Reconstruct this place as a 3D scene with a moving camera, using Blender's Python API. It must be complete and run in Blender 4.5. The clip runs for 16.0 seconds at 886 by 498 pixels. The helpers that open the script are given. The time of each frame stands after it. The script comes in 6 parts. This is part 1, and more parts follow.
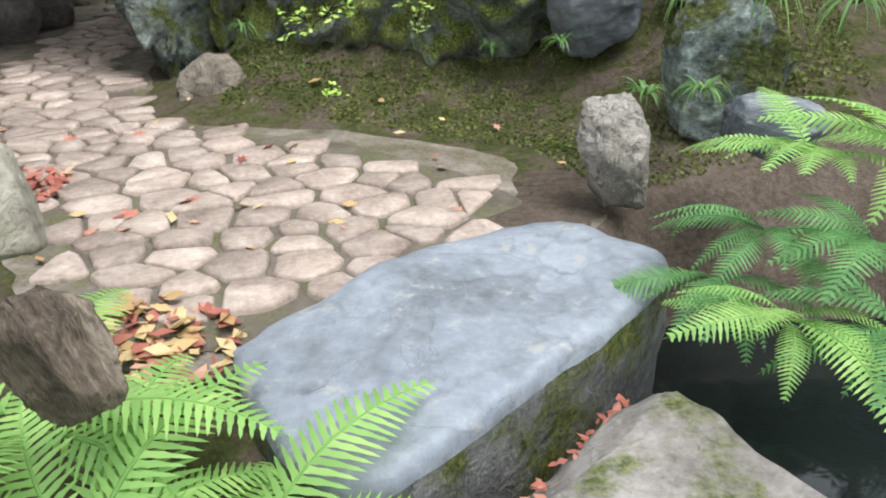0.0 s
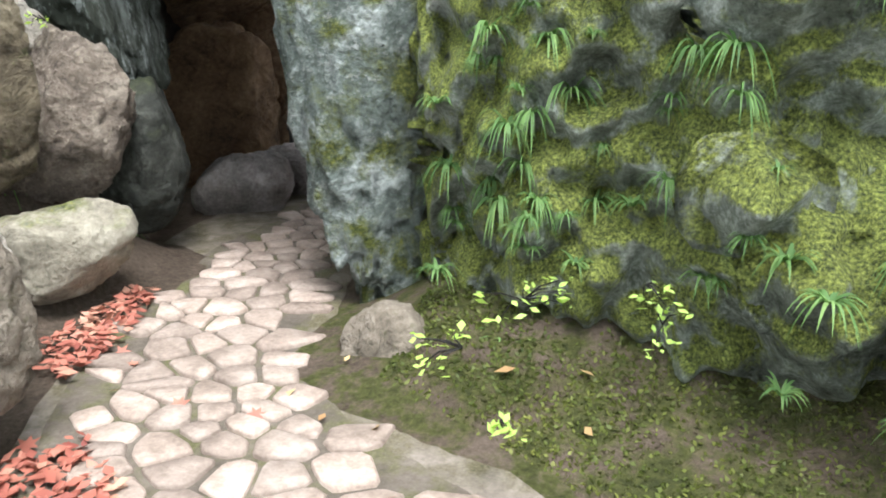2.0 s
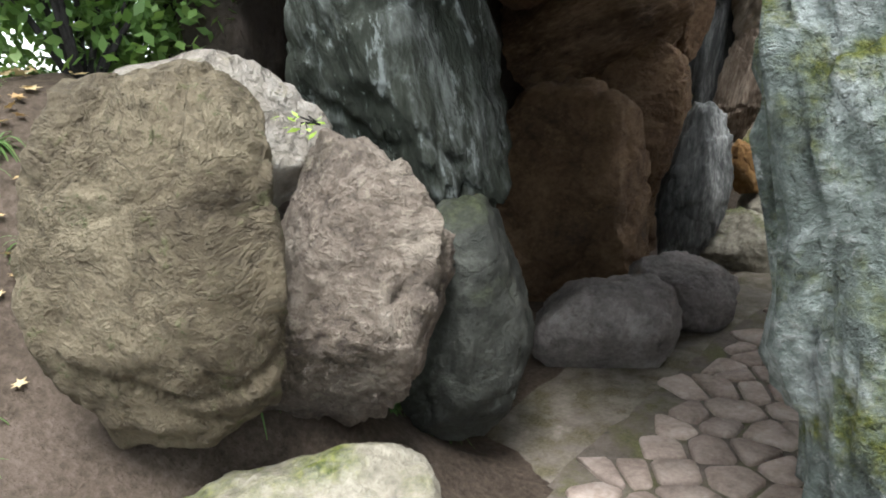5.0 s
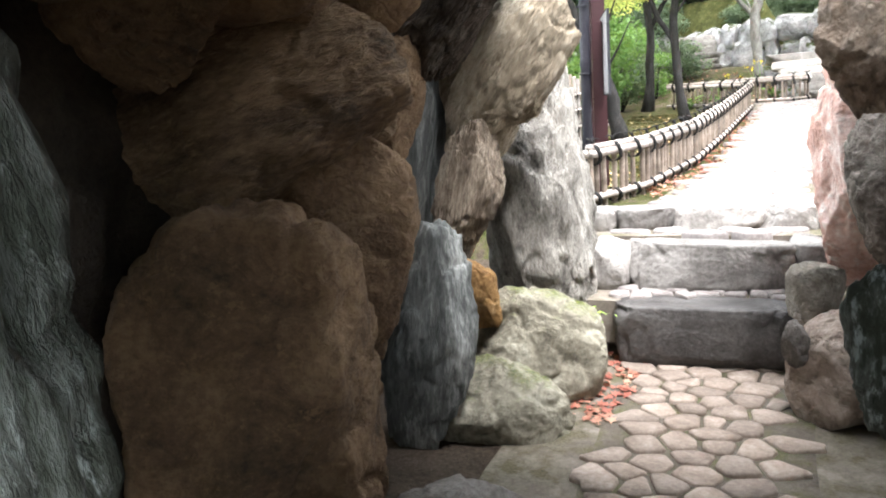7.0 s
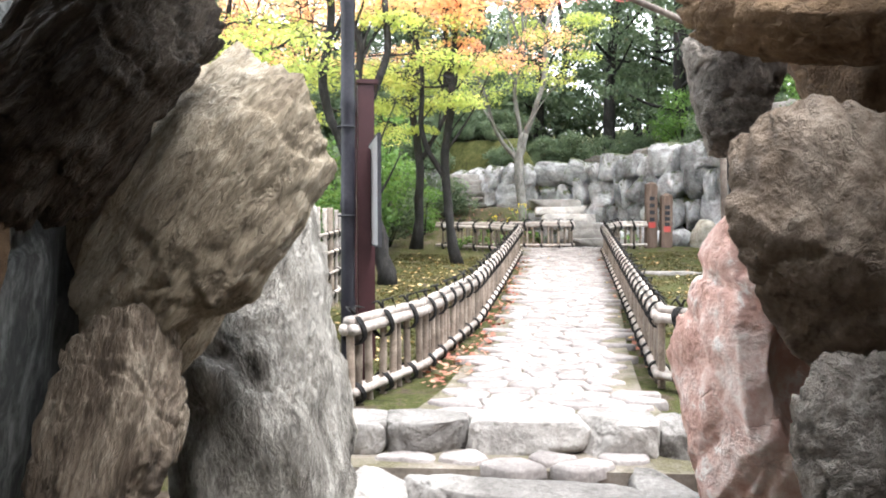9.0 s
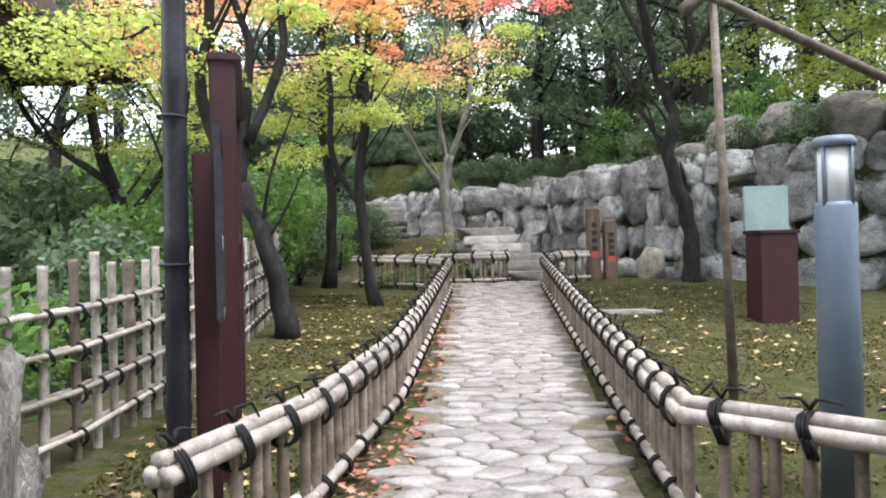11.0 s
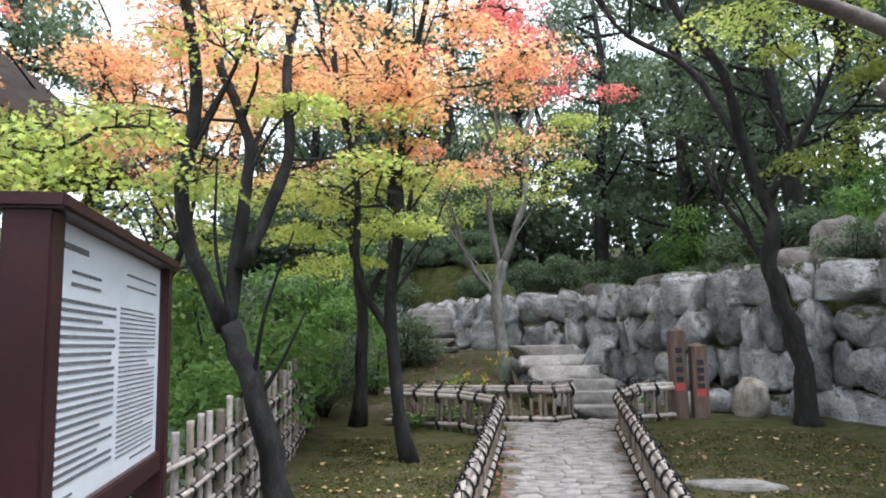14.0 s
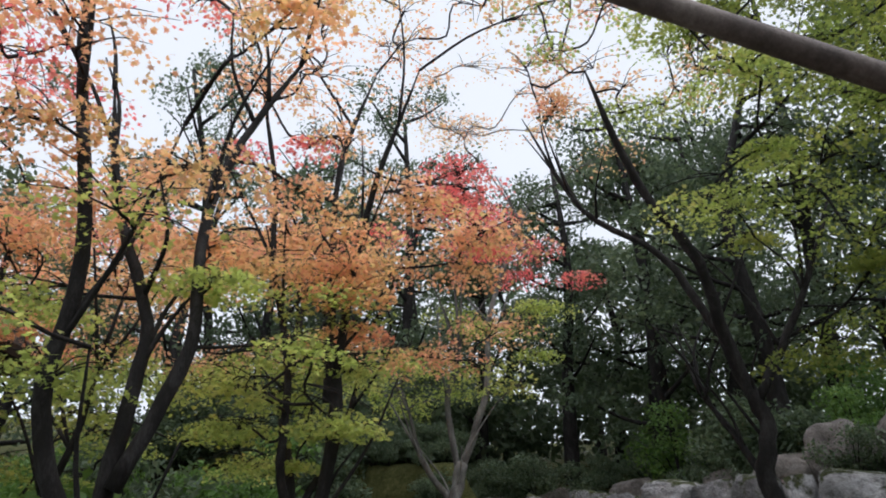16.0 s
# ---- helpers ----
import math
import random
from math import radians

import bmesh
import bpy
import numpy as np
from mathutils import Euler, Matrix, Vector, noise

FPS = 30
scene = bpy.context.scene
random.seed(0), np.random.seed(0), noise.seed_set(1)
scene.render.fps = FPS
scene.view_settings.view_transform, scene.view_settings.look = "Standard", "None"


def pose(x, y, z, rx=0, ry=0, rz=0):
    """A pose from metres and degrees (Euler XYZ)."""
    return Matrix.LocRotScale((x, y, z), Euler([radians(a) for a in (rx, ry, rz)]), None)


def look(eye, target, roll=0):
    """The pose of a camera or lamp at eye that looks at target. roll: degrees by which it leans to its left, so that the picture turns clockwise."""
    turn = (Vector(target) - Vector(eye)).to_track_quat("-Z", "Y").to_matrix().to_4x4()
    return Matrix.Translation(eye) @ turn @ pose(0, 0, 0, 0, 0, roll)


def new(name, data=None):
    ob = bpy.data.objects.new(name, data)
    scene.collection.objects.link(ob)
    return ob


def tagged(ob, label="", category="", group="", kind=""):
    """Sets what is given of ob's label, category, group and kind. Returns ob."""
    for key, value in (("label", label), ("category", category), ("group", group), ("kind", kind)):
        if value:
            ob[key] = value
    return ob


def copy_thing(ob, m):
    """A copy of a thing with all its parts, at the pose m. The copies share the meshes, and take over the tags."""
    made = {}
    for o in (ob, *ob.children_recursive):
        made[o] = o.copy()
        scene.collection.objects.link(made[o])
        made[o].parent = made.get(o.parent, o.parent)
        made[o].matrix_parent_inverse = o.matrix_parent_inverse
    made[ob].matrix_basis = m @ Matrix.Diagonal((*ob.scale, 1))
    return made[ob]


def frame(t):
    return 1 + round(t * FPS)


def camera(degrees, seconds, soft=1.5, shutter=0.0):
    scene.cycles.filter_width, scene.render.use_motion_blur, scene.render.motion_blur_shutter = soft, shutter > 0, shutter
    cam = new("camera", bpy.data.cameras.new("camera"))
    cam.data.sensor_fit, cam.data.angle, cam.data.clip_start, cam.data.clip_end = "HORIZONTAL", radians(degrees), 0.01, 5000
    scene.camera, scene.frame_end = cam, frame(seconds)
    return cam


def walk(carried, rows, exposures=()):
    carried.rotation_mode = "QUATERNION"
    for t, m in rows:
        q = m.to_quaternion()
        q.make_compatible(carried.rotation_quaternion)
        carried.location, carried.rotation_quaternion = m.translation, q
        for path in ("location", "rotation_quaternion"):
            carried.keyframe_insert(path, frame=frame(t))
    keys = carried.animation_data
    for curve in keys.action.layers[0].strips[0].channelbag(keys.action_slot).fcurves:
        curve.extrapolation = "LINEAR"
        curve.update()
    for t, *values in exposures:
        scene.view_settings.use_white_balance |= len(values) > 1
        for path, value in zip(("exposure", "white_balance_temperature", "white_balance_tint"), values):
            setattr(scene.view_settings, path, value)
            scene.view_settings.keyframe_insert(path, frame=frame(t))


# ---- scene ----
# ---------------------------------------------------------------- camera
cam = camera(62.8, 16.0, soft=1.9)
METRES, EYE, TILT, LEAN, TURN = 12.0, 1.0, -27.0, 1.5, 0.0
ROWS = [
    (0.0, 0.0, 0.0, 0.0, 0.0, 0.0, -0.0),
    (0.5, -0.0003, 0.0234, 0.0133, -1.77, 1.87, -2.22),
    (1.0, -0.002, 0.0527, 0.0375, -0.05, 8.04, -1.27),
    (1.5, 0.0015, 0.0736, 0.0531, 10.15, 8.25, -4.28),
    (2.0, 0.0067, 0.0921, 0.0718, 21.26, 7.59, -12.06),
    (2.5, 0.0012, 0.1032, 0.0779, 28.42, 3.98, -15.34),
    (3.0, -0.0152, 0.1156, 0.0913, 35.97, 3.36, -18.46),
    (5.5, -0.1323, 0.2137, 0.1469, 46.62, 3.2, -16.97),
    (6.0, -0.1537, 0.2345, 0.162, 40.21, 5.41, -17.6),
    (6.5, -0.1847, 0.2557, 0.1787, 30.17, 12.23, -12.53),
    (7.0, -0.2062, 0.287, 0.1945, 21.25, 14.16, -7.58),
    (7.5, -0.2179, 0.3195, 0.2164, 14.77, 16.87, -5.7),
    (8.0, -0.2309, 0.3475, 0.2342, 9.18, 21.39, -4.64),
    (8.5, -0.2334, 0.3813, 0.2531, 3.41, 22.91, -1.21),
    (9.0, -0.2343, 0.4153, 0.2767, 3.23, 25.25, -3.16),
    (9.5, -0.2426, 0.4489, 0.2962, 0.79, 27.28, -2.95),
    (10.0, -0.2429, 0.4817, 0.3159, -1.9, 27.37, 1.18),
    (12.5, -0.2231, 0.6096, 0.395, 2.13, 30.83, -2.53),
    (13.0, -0.2282, 0.6214, 0.4233, 5.56, 32.45, -3.22),
    (13.5, -0.2297, 0.6396, 0.437, 5.32, 32.35, -1.63),
    (14.0, -0.2248, 0.651, 0.4624, 2.3, 34.31, -1.65),
    (14.5, -0.2204, 0.6645, 0.4796, 0.9, 36.29, 0.96),
    (15.0, -0.2176, 0.6863, 0.501, -1.47, 42.41, -0.13),
    (15.5, -0.2166, 0.6995, 0.5149, -0.6, 44.73, 0.92),
    (16.0, -0.2139, 0.7165, 0.5272, -0.5, 48.75, -0.81),
]
EXPOSURES = [(t, e, 5950 if t < 6.5 else 6000 if t < 11 else 5650 if t < 14.8 else 5850, 11 if t < 14.8 else 15) for t, e in ((0.0, 1.33), (1.0, 1.8), (2.0, 1.92), (3.2, 1.9), (5.3, 1.95), (6.0, 2.35), (7.0, 2.75), (8.0, 2.6), (8.5, 2.4), (9.0, 2.2), (9.5, 2.05), (10.2, 1.75), (12.3, 1.18), (13.0, 1.05), (14.0, 1.06), (14.7, 0.82), (15.2, 0.3), (16.0, -0.2))]
walk(cam, [(t, pose(0, 0, EYE, TILT, LEAN, TURN) @ pose(METRES * x, METRES * y, METRES * z, 90 + pitch, roll, yaw)) for t, x, y, z, yaw, pitch, roll in ROWS], EXPOSURES)

# ---------------------------------------------------------------- sky and sun
world = bpy.data.worlds.new("sky")
scene.world = world
world.use_nodes = True
wt = world.node_tree
sky = wt.nodes.new("ShaderNodeTexSky")
sky.sky_type, sky.sun_disc = "NISHITA", False
sky.sun_elevation, sky.sun_rotation = radians(67), radians(132)
overcast = wt.nodes.new("ShaderNodeMix")
overcast.data_type = "RGBA"
overcast.inputs[0].default_value = 0.84
overcast.inputs[7].default_value = (8.1, 8.15, 7.8, 1)
wt.links.new(sky.outputs[0], overcast.inputs[6])
wt.links.new(overcast.outputs[2], wt.nodes["Background"].inputs[0])
wt.nodes["Background"].inputs[1].default_value = 0.15
sun = new("sun", bpy.data.lights.new("sun", "SUN"))
sun.data.energy, sun.data.angle, sun.data.color = 2.2, radians(25), (1.0, 0.95, 0.88)
sun.matrix_world = look((5.5, -5.0, 18), (0, 0, 0))


# ---------------------------------------------------------------- materials
def nodes_of(name):
    m = bpy.data.materials.new(name)
    m.use_nodes = True
    return m, m.node_tree, m.node_tree.nodes["Principled BSDF"]


def ramp_of(nt, fac, cols, lo=0.3, hi=0.7):
    r = nt.nodes.new("ShaderNodeValToRGB")
    r.color_ramp.interpolation = "LINEAR"
    el = r.color_ramp.elements
    while len(el) < len(cols):
        el.new(0.5)
    for i, c in enumerate(cols):
        el[i].position = lo + (hi - lo) * i / max(1, len(cols) - 1)
        el[i].color = (*c, 1)
    nt.links.new(fac, r.inputs[0])
    return r.outputs[0]


def noise_of(nt, vec, scale, detail=6, rough=0.6, distort=0.0):
    n = nt.nodes.new("ShaderNodeTexNoise")
    n.inputs["Scale"].default_value, n.inputs["Detail"].default_value = scale, detail
    n.inputs["Roughness"].default_value, n.inputs["Distortion"].default_value = rough, distort
    nt.links.new(vec, n.inputs["Vector"])
    return n.outputs["Fac"]


def mixed(nt, fac, a, b, mode="MIX"):
    m = nt.nodes.new("ShaderNodeMix")
    m.data_type, m.blend_type = "RGBA", mode
    for v, i in ((fac, 0), (a, 6), (b, 7)):
        if isinstance(v, (int, float)):
            m.inputs[i].default_value = v
        elif isinstance(v, tuple):
            m.inputs[i].default_value = (*v, 1)
        else:
            nt.links.new(v, m.inputs[i])
    return m.outputs[2]


def sums(nt, op, a, b, clamp=False):
    m = nt.nodes.new("ShaderNodeMath")
    m.operation, m.use_clamp = op, clamp
    for v, i in ((a, 0), (b, 1)):
        if isinstance(v, (int, float)):
            m.inputs[i].default_value = v
        else:
            nt.links.new(v, m.inputs[i])
    return m.outputs[0]


def rough_stuff(name, cols, scale=3.0, rough=0.85, bump=0.8, depth=0.03, stretch=(1, 1, 1), turn=(0, 0, 0), moss=None, moss_at=(0.5, 0.6), spots=None, vary=0.25, coord="Object", pits=0.0):
    """Stone, soil, bark: two scales of grain, stains, lichen or moss in patches, relief."""
    m, nt, p = nodes_of(name)
    tc = nt.nodes.new("ShaderNodeTexCoord")
    info = nt.nodes.new("ShaderNodeObjectInfo")
    mp = nt.nodes.new("ShaderNodeMapping")
    mp.inputs["Scale"].default_value = stretch
    mp.inputs["Rotation"].default_value = [radians(a) for a in turn]
    nt.links.new(tc.outputs[coord], mp.inputs[0])
    off = nt.nodes.new("ShaderNodeVectorMath")
    off.operation = "ADD"
    nt.links.new(mp.outputs[0], off.inputs[0])
    big = nt.nodes.new("ShaderNodeVectorMath")
    big.operation = "SCALE"
    nt.links.new(info.outputs["Random"], big.inputs[3])
    big.inputs[0].default_value = (40, 70, 30)
    nt.links.new(big.outputs[0], off.inputs[1])
    v = off.outputs[0]
    a, b = noise_of(nt, v, scale, 7, 0.62, 0.4), noise_of(nt, v, scale * 9, 6, 0.7)
    f = sums(nt, "ADD", sums(nt, "MULTIPLY", a, 0.62), sums(nt, "MULTIPLY", b, 0.38))
    col = ramp_of(nt, f, cols, 0.34, 0.66)
    if spots:
        s = noise_of(nt, v, scale * 4.5, 5, 0.75)
        col = mixed(nt, ramp_of(nt, s, [(0, 0, 0), (0.75, 0.75, 0.75)], 0.58, 0.64), col, spots)
    tone = sums(nt, "ADD", sums(nt, "MULTIPLY", info.outputs["Random"], 2 * vary), 1 - vary)
    col = mixed(nt, 1.0, col, tone, "MULTIPLY")
    if moss:
        geo = nt.nodes.new("ShaderNodeNewGeometry")
        sep = nt.nodes.new("ShaderNodeSeparateXYZ")
        nt.links.new(geo.outputs["Normal"], sep.inputs[0])
        up = sums(nt, "MULTIPLY", sep.outputs[2], 0.22)
        g = sums(nt, "ADD", noise_of(nt, v, scale * 1.1, 7, 0.68), up)
        mcol = ramp_of(nt, noise_of(nt, v, scale * 14, 5, 0.7), moss, 0.35, 0.65)
        col = mixed(nt, ramp_of(nt, g, [(0, 0, 0), (1, 1, 1)], *moss_at), col, mcol)
    p.inputs["Roughness"].default_value = rough
    p.inputs["Specular IOR Level"].default_value = 0.3
    crack = nt.nodes.new("ShaderNodeTexVoronoi")
    crack.feature = "DISTANCE_TO_EDGE"
    crack.inputs["Scale"].default_value = scale * 1.3
    wob = nt.nodes.new("ShaderNodeVectorMath")
    wob.operation = "MULTIPLY_ADD"
    nt.links.new(a, wob.inputs[0])
    wob.inputs[1].default_value = (0.9, 0.9, 0.9)
    nt.links.new(v, wob.inputs[2])
    nt.links.new(wob.outputs[0], crack.inputs["Vector"])
    cr = sums(nt, "MINIMUM", crack.outputs["Distance"], 0.05)
    h = sums(nt, "ADD", sums(nt, "ADD", sums(nt, "MULTIPLY", a, 1.6), sums(nt, "MULTIPLY", b, 0.7)), sums(nt, "MULTIPLY", cr, 2.6))
    if pits:
        pit = nt.nodes.new("ShaderNodeTexVoronoi")
        pit.inputs["Scale"].default_value = scale * 4.5
        nt.links.new(wob.outputs[0], pit.inputs["Vector"])
        hole = sums(nt, "MINIMUM", pit.outputs["Distance"], 0.34)
        patch = ramp_of(nt, noise_of(nt, v, scale * 0.8, 4, 0.6), [(0, 0, 0), (1, 1, 1)], 0.44, 0.58)
        hollow = sums(nt, "MULTIPLY", sums(nt, "SUBTRACT", 0.34, hole), patch)
        h = sums(nt, "SUBTRACT", h, sums(nt, "MULTIPLY", hollow, 3.0 * pits))
        # cracks and pits also get a darker colour, painting in the shade inside them
        recess_shade = sums(nt, "MULTIPLY", sums(nt, "SUBTRACT", 0.05, cr), 5.0)
        recess_shade = sums(nt, "MULTIPLY", sums(nt, "ADD", recess_shade, sums(nt, "MULTIPLY", hollow, 1.1 * pits)), 1.0, True)
        col = mixed(nt, recess_shade, col, tuple(c * 0.6 for c in cols[0]))
    nt.links.new(col, p.inputs["Base Color"])
    bp = nt.nodes.new("ShaderNodeBump")
    bp.inputs["Strength"].default_value, bp.inputs["Distance"].default_value = bump, depth
    nt.links.new(h, bp.inputs["Height"])
    nt.links.new(bp.outputs[0], p.inputs["Normal"])
    return m


GREENS = [(0.022, 0.035, 0.008), (0.07, 0.085, 0.014), (0.15, 0.16, 0.03)]
OLIVE = rough_stuff("olive_rock", [(0.07, 0.055, 0.035), (0.17, 0.14, 0.09), (0.28, 0.24, 0.16)], 3.5, spots=(0.11, 0.115, 0.05), bump=1.0, depth=0.07, pits=0.6)
PALE = rough_stuff("pale_rock", [(0.16, 0.14, 0.11), (0.42, 0.38, 0.32), (0.66, 0.62, 0.56)], 3.5, spots=(0.3, 0.27, 0.18), bump=1.0, depth=0.06, pits=0.8)
BROWN = rough_stuff("brown_grey_rock", [(0.07, 0.055, 0.045), (0.2, 0.165, 0.13), (0.38, 0.33, 0.27)], 4, bump=1.0, depth=0.08, spots=(0.3, 0.26, 0.2), pits=0.7)
TAN = rough_stuff("tan_rock", [(0.1, 0.085, 0.063), (0.27, 0.23, 0.178), (0.47, 0.415, 0.345)], 3.2, bump=1.0, depth=0.05, spots=(0.2, 0.185, 0.12), pits=0.6)
BLUE = rough_stuff("blue_green_rock", [(0.011, 0.014, 0.009), (0.036, 0.042, 0.031), (0.2, 0.22, 0.205)], 2.4, stretch=(1.5, 1.5, 0.5), depth=0.04, bump=0.9, spots=(0.26, 0.29, 0.28))
JAMB = rough_stuff("weathered_green_rock", [(0.03, 0.042, 0.034), (0.21, 0.25, 0.225), (0.66, 0.72, 0.7)], 4.2, stretch=(0.8, 0.8, 1.0), depth=0.06, bump=1.0, pits=1.0, spots=(0.42, 0.44, 0.42), moss=GREENS, moss_at=(0.48, 0.62))
DARKGREEN = rough_stuff("dark_green_rock", [(0.009, 0.01, 0.008), (0.026, 0.028, 0.023), (0.07, 0.073, 0.062)], 3, moss=[(0.014, 0.018, 0.008), (0.03, 0.037, 0.016), (0.06, 0.066, 0.032)], moss_at=(0.6, 0.8))
GREY = rough_stuff("grey_rock", [(0.08, 0.07, 0.065), (0.2, 0.18, 0.165), (0.35, 0.32, 0.3)], 4, bump=0.9, depth=0.04)
CAVE = rough_stuff("brown_rock", [(0.05, 0.033, 0.02), (0.155, 0.098, 0.056), (0.27, 0.18, 0.105)], 3, bump=0.9, depth=0.045, spots=(0.2, 0.13, 0.07), stretch=(1, 1, 1.2), pits=0.6)
WOODY = rough_stuff("splintered_rock", [(0.035, 0.026, 0.02), (0.2, 0.155, 0.115), (0.5, 0.42, 0.33)], 3.2, stretch=(2.4, 2.4, 0.4), depth=0.05, bump=1.0, pits=0.8)
# WOODY at about half its brightness: the overhang's shade is in the colour
SHADEDWOOD = rough_stuff("dark_splintered_rock", [(0.02, 0.015, 0.011), (0.09, 0.068, 0.05), (0.27, 0.215, 0.165)], 3.0, stretch=(2.2, 2.2, 0.4), depth=0.05, bump=1.0, pits=0.8)
PALEWOOD = rough_stuff("pale_splintered_rock", [(0.13, 0.098, 0.066), (0.46, 0.38, 0.275), (0.7, 0.62, 0.5)], 3.0, stretch=(1.9, 1.9, 0.5), depth=0.05, bump=1.0, pits=1.0)
STRIPE = rough_stuff("streaked_grey_rock", [(0.03, 0.032, 0.032), (0.12, 0.125, 0.12), (0.46, 0.47, 0.45)], 2.6, stretch=(1.8, 1.8, 0.4), depth=0.02, bump=0.7, pits=0.3)
FISSURED = rough_stuff("fissured_grey_rock", [(0.07, 0.063, 0.055), (0.33, 0.305, 0.27), (0.62, 0.59, 0.54)], 4.2, stretch=(2.0, 2.0, 0.7), depth=0.07, bump=1.0, pits=1.2)
LAYERED = rough_stuff("layered_brown_rock", [(0.035, 0.024, 0.015), (0.17, 0.112, 0.066), (0.33, 0.23, 0.14)], 2.6, stretch=(0.7, 0.7, 2.0), bump=1.0, depth=0.07, spots=(0.24, 0.16, 0.09), pits=0.8)
WARM = rough_stuff("warm_brown_rock", [(0.09, 0.064, 0.046), (0.23, 0.172, 0.126), (0.4, 0.325, 0.26)], 2.8, bump=1.0, depth=0.05, spots=(0.2, 0.16, 0.13), pits=0.7)
POROUS = rough_stuff("porous_grey_rock", [(0.05, 0.042, 0.036), (0.25, 0.215, 0.185), (0.5, 0.45, 0.4)], 3.6, depth=0.05, bump=1.0, pits=1.4)
ROSE = rough_stuff("rosy_tan_rock", [(0.15, 0.115, 0.095), (0.37, 0.3, 0.25), (0.6, 0.52, 0.46)], 2.6, bump=1.0, depth=0.05, spots=(0.3, 0.24, 0.2), pits=0.7)
# STEP colours about halved, so the first step carries its shade as colour
SHADEDSTEP = rough_stuff("dark_step_stone", [(0.04, 0.036, 0.034), (0.1, 0.092, 0.088), (0.2, 0.19, 0.18)], 4, depth=0.02, rough=0.55, pits=0.5)
ORANGE = rough_stuff("orange_rock", [(0.12, 0.06, 0.02), (0.3, 0.17, 0.06), (0.42, 0.3, 0.16)], 4)
MOSSY = rough_stuff("mossy_tan_rock", [(0.09, 0.08, 0.06), (0.24, 0.22, 0.17), (0.4, 0.38, 0.31)], 3.5, moss=GREENS, moss_at=(0.64, 0.86))
RED = rough_stuff("pink_red_rock", [(0.3, 0.13, 0.09), (0.6, 0.38, 0.32), (0.82, 0.74, 0.7)], 2.0, spots=(0.78, 0.72, 0.68), depth=0.03, pits=0.5)
BLUEGREY = rough_stuff("blue_grey_rock", [(0.06, 0.068, 0.075), (0.145, 0.16, 0.175), (0.27, 0.29, 0.31)], 2.6, stretch=(1, 1, 2.2), rough=0.62, depth=0.012, spots=(0.3, 0.31, 0.3))
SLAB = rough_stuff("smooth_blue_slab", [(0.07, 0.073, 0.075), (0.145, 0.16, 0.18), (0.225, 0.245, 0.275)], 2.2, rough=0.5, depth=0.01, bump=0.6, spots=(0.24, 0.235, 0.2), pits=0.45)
# slab side: moss patches, over a stone colour darkened for the side's shade
SHADEDSLABSIDE = rough_stuff("mossy_slab_side", [(0.03, 0.03, 0.028), (0.1, 0.1, 0.095), (0.22, 0.22, 0.21)], 4, depth=0.03, bump=1.0, pits=1.0, moss=GREENS, moss_at=(0.46, 0.6))
GREYMOSS = rough_stuff("grey_stone_with_moss", [(0.1, 0.09, 0.08), (0.22, 0.2, 0.18), (0.36, 0.335, 0.31)], 4, bump=0.8, depth=0.02, moss=GREENS, moss_at=(0.72, 0.84))
CLIFF = rough_stuff("mossy_cliff", [(0.03, 0.034, 0.024), (0.24, 0.27, 0.22), (0.68, 0.73, 0.68)], 5.5, depth=0.09, bump=1.0, pits=1.2, moss=[(0.045, 0.06, 0.018), (0.2, 0.24, 0.055), (0.46, 0.52, 0.11)], moss_at=(0.4, 0.54))
WALLROCK = rough_stuff("wall_stone", [(0.09, 0.085, 0.085), (0.36, 0.355, 0.36), (0.7, 0.7, 0.715)], 2.8, bump=1.0, depth=0.06, pits=0.8, spots=(0.46, 0.46, 0.47), moss=[(0.025, 0.035, 0.015), (0.07, 0.085, 0.03), (0.12, 0.13, 0.05)], moss_at=(0.62, 0.72), vary=0.4)
PAVER = rough_stuff("paving_stone", [(0.14, 0.108, 0.086), (0.275, 0.22, 0.182), (0.42, 0.355, 0.305)], 5, depth=0.008, rough=0.75, vary=0.22)
PATHSTONE = rough_stuff("path_stone", [(0.13, 0.113, 0.106), (0.25, 0.223, 0.212), (0.38, 0.35, 0.335)], 5, depth=0.01, rough=0.75, vary=0.16)
STEP = rough_stuff("step_stone", [(0.08, 0.074, 0.068), (0.21, 0.195, 0.182), (0.36, 0.34, 0.32)], 4, depth=0.02)
BED = rough_stuff("packed_earth_joint", [(0.05, 0.042, 0.032), (0.105, 0.088, 0.07), (0.17, 0.145, 0.12)], 5, depth=0.01, moss=[(0.05, 0.05, 0.02), (0.085, 0.085, 0.035), (0.12, 0.115, 0.055)], moss_at=(0.68, 0.86), vary=0.0)
SAND = rough_stuff("sandy_mortar", [(0.1, 0.085, 0.07), (0.17, 0.145, 0.12), (0.25, 0.22, 0.19)], 6, depth=0.006, vary=0.0, moss=[(0.05, 0.045, 0.025), (0.09, 0.08, 0.045), (0.13, 0.115, 0.07)], moss_at=(0.62, 0.82))
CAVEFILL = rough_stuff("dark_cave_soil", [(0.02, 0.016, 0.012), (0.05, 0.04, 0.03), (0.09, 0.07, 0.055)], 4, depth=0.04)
BARK = rough_stuff("dark_bark", [(0.008, 0.007, 0.007), (0.018, 0.016, 0.015), (0.055, 0.052, 0.05)], 9, stretch=(1, 1, 0.35), depth=0.012)
PALEBARK = rough_stuff("pale_bark", [(0.06, 0.055, 0.05), (0.15, 0.145, 0.135), (0.28, 0.28, 0.265)], 8, stretch=(1, 1, 0.5), depth=0.01)
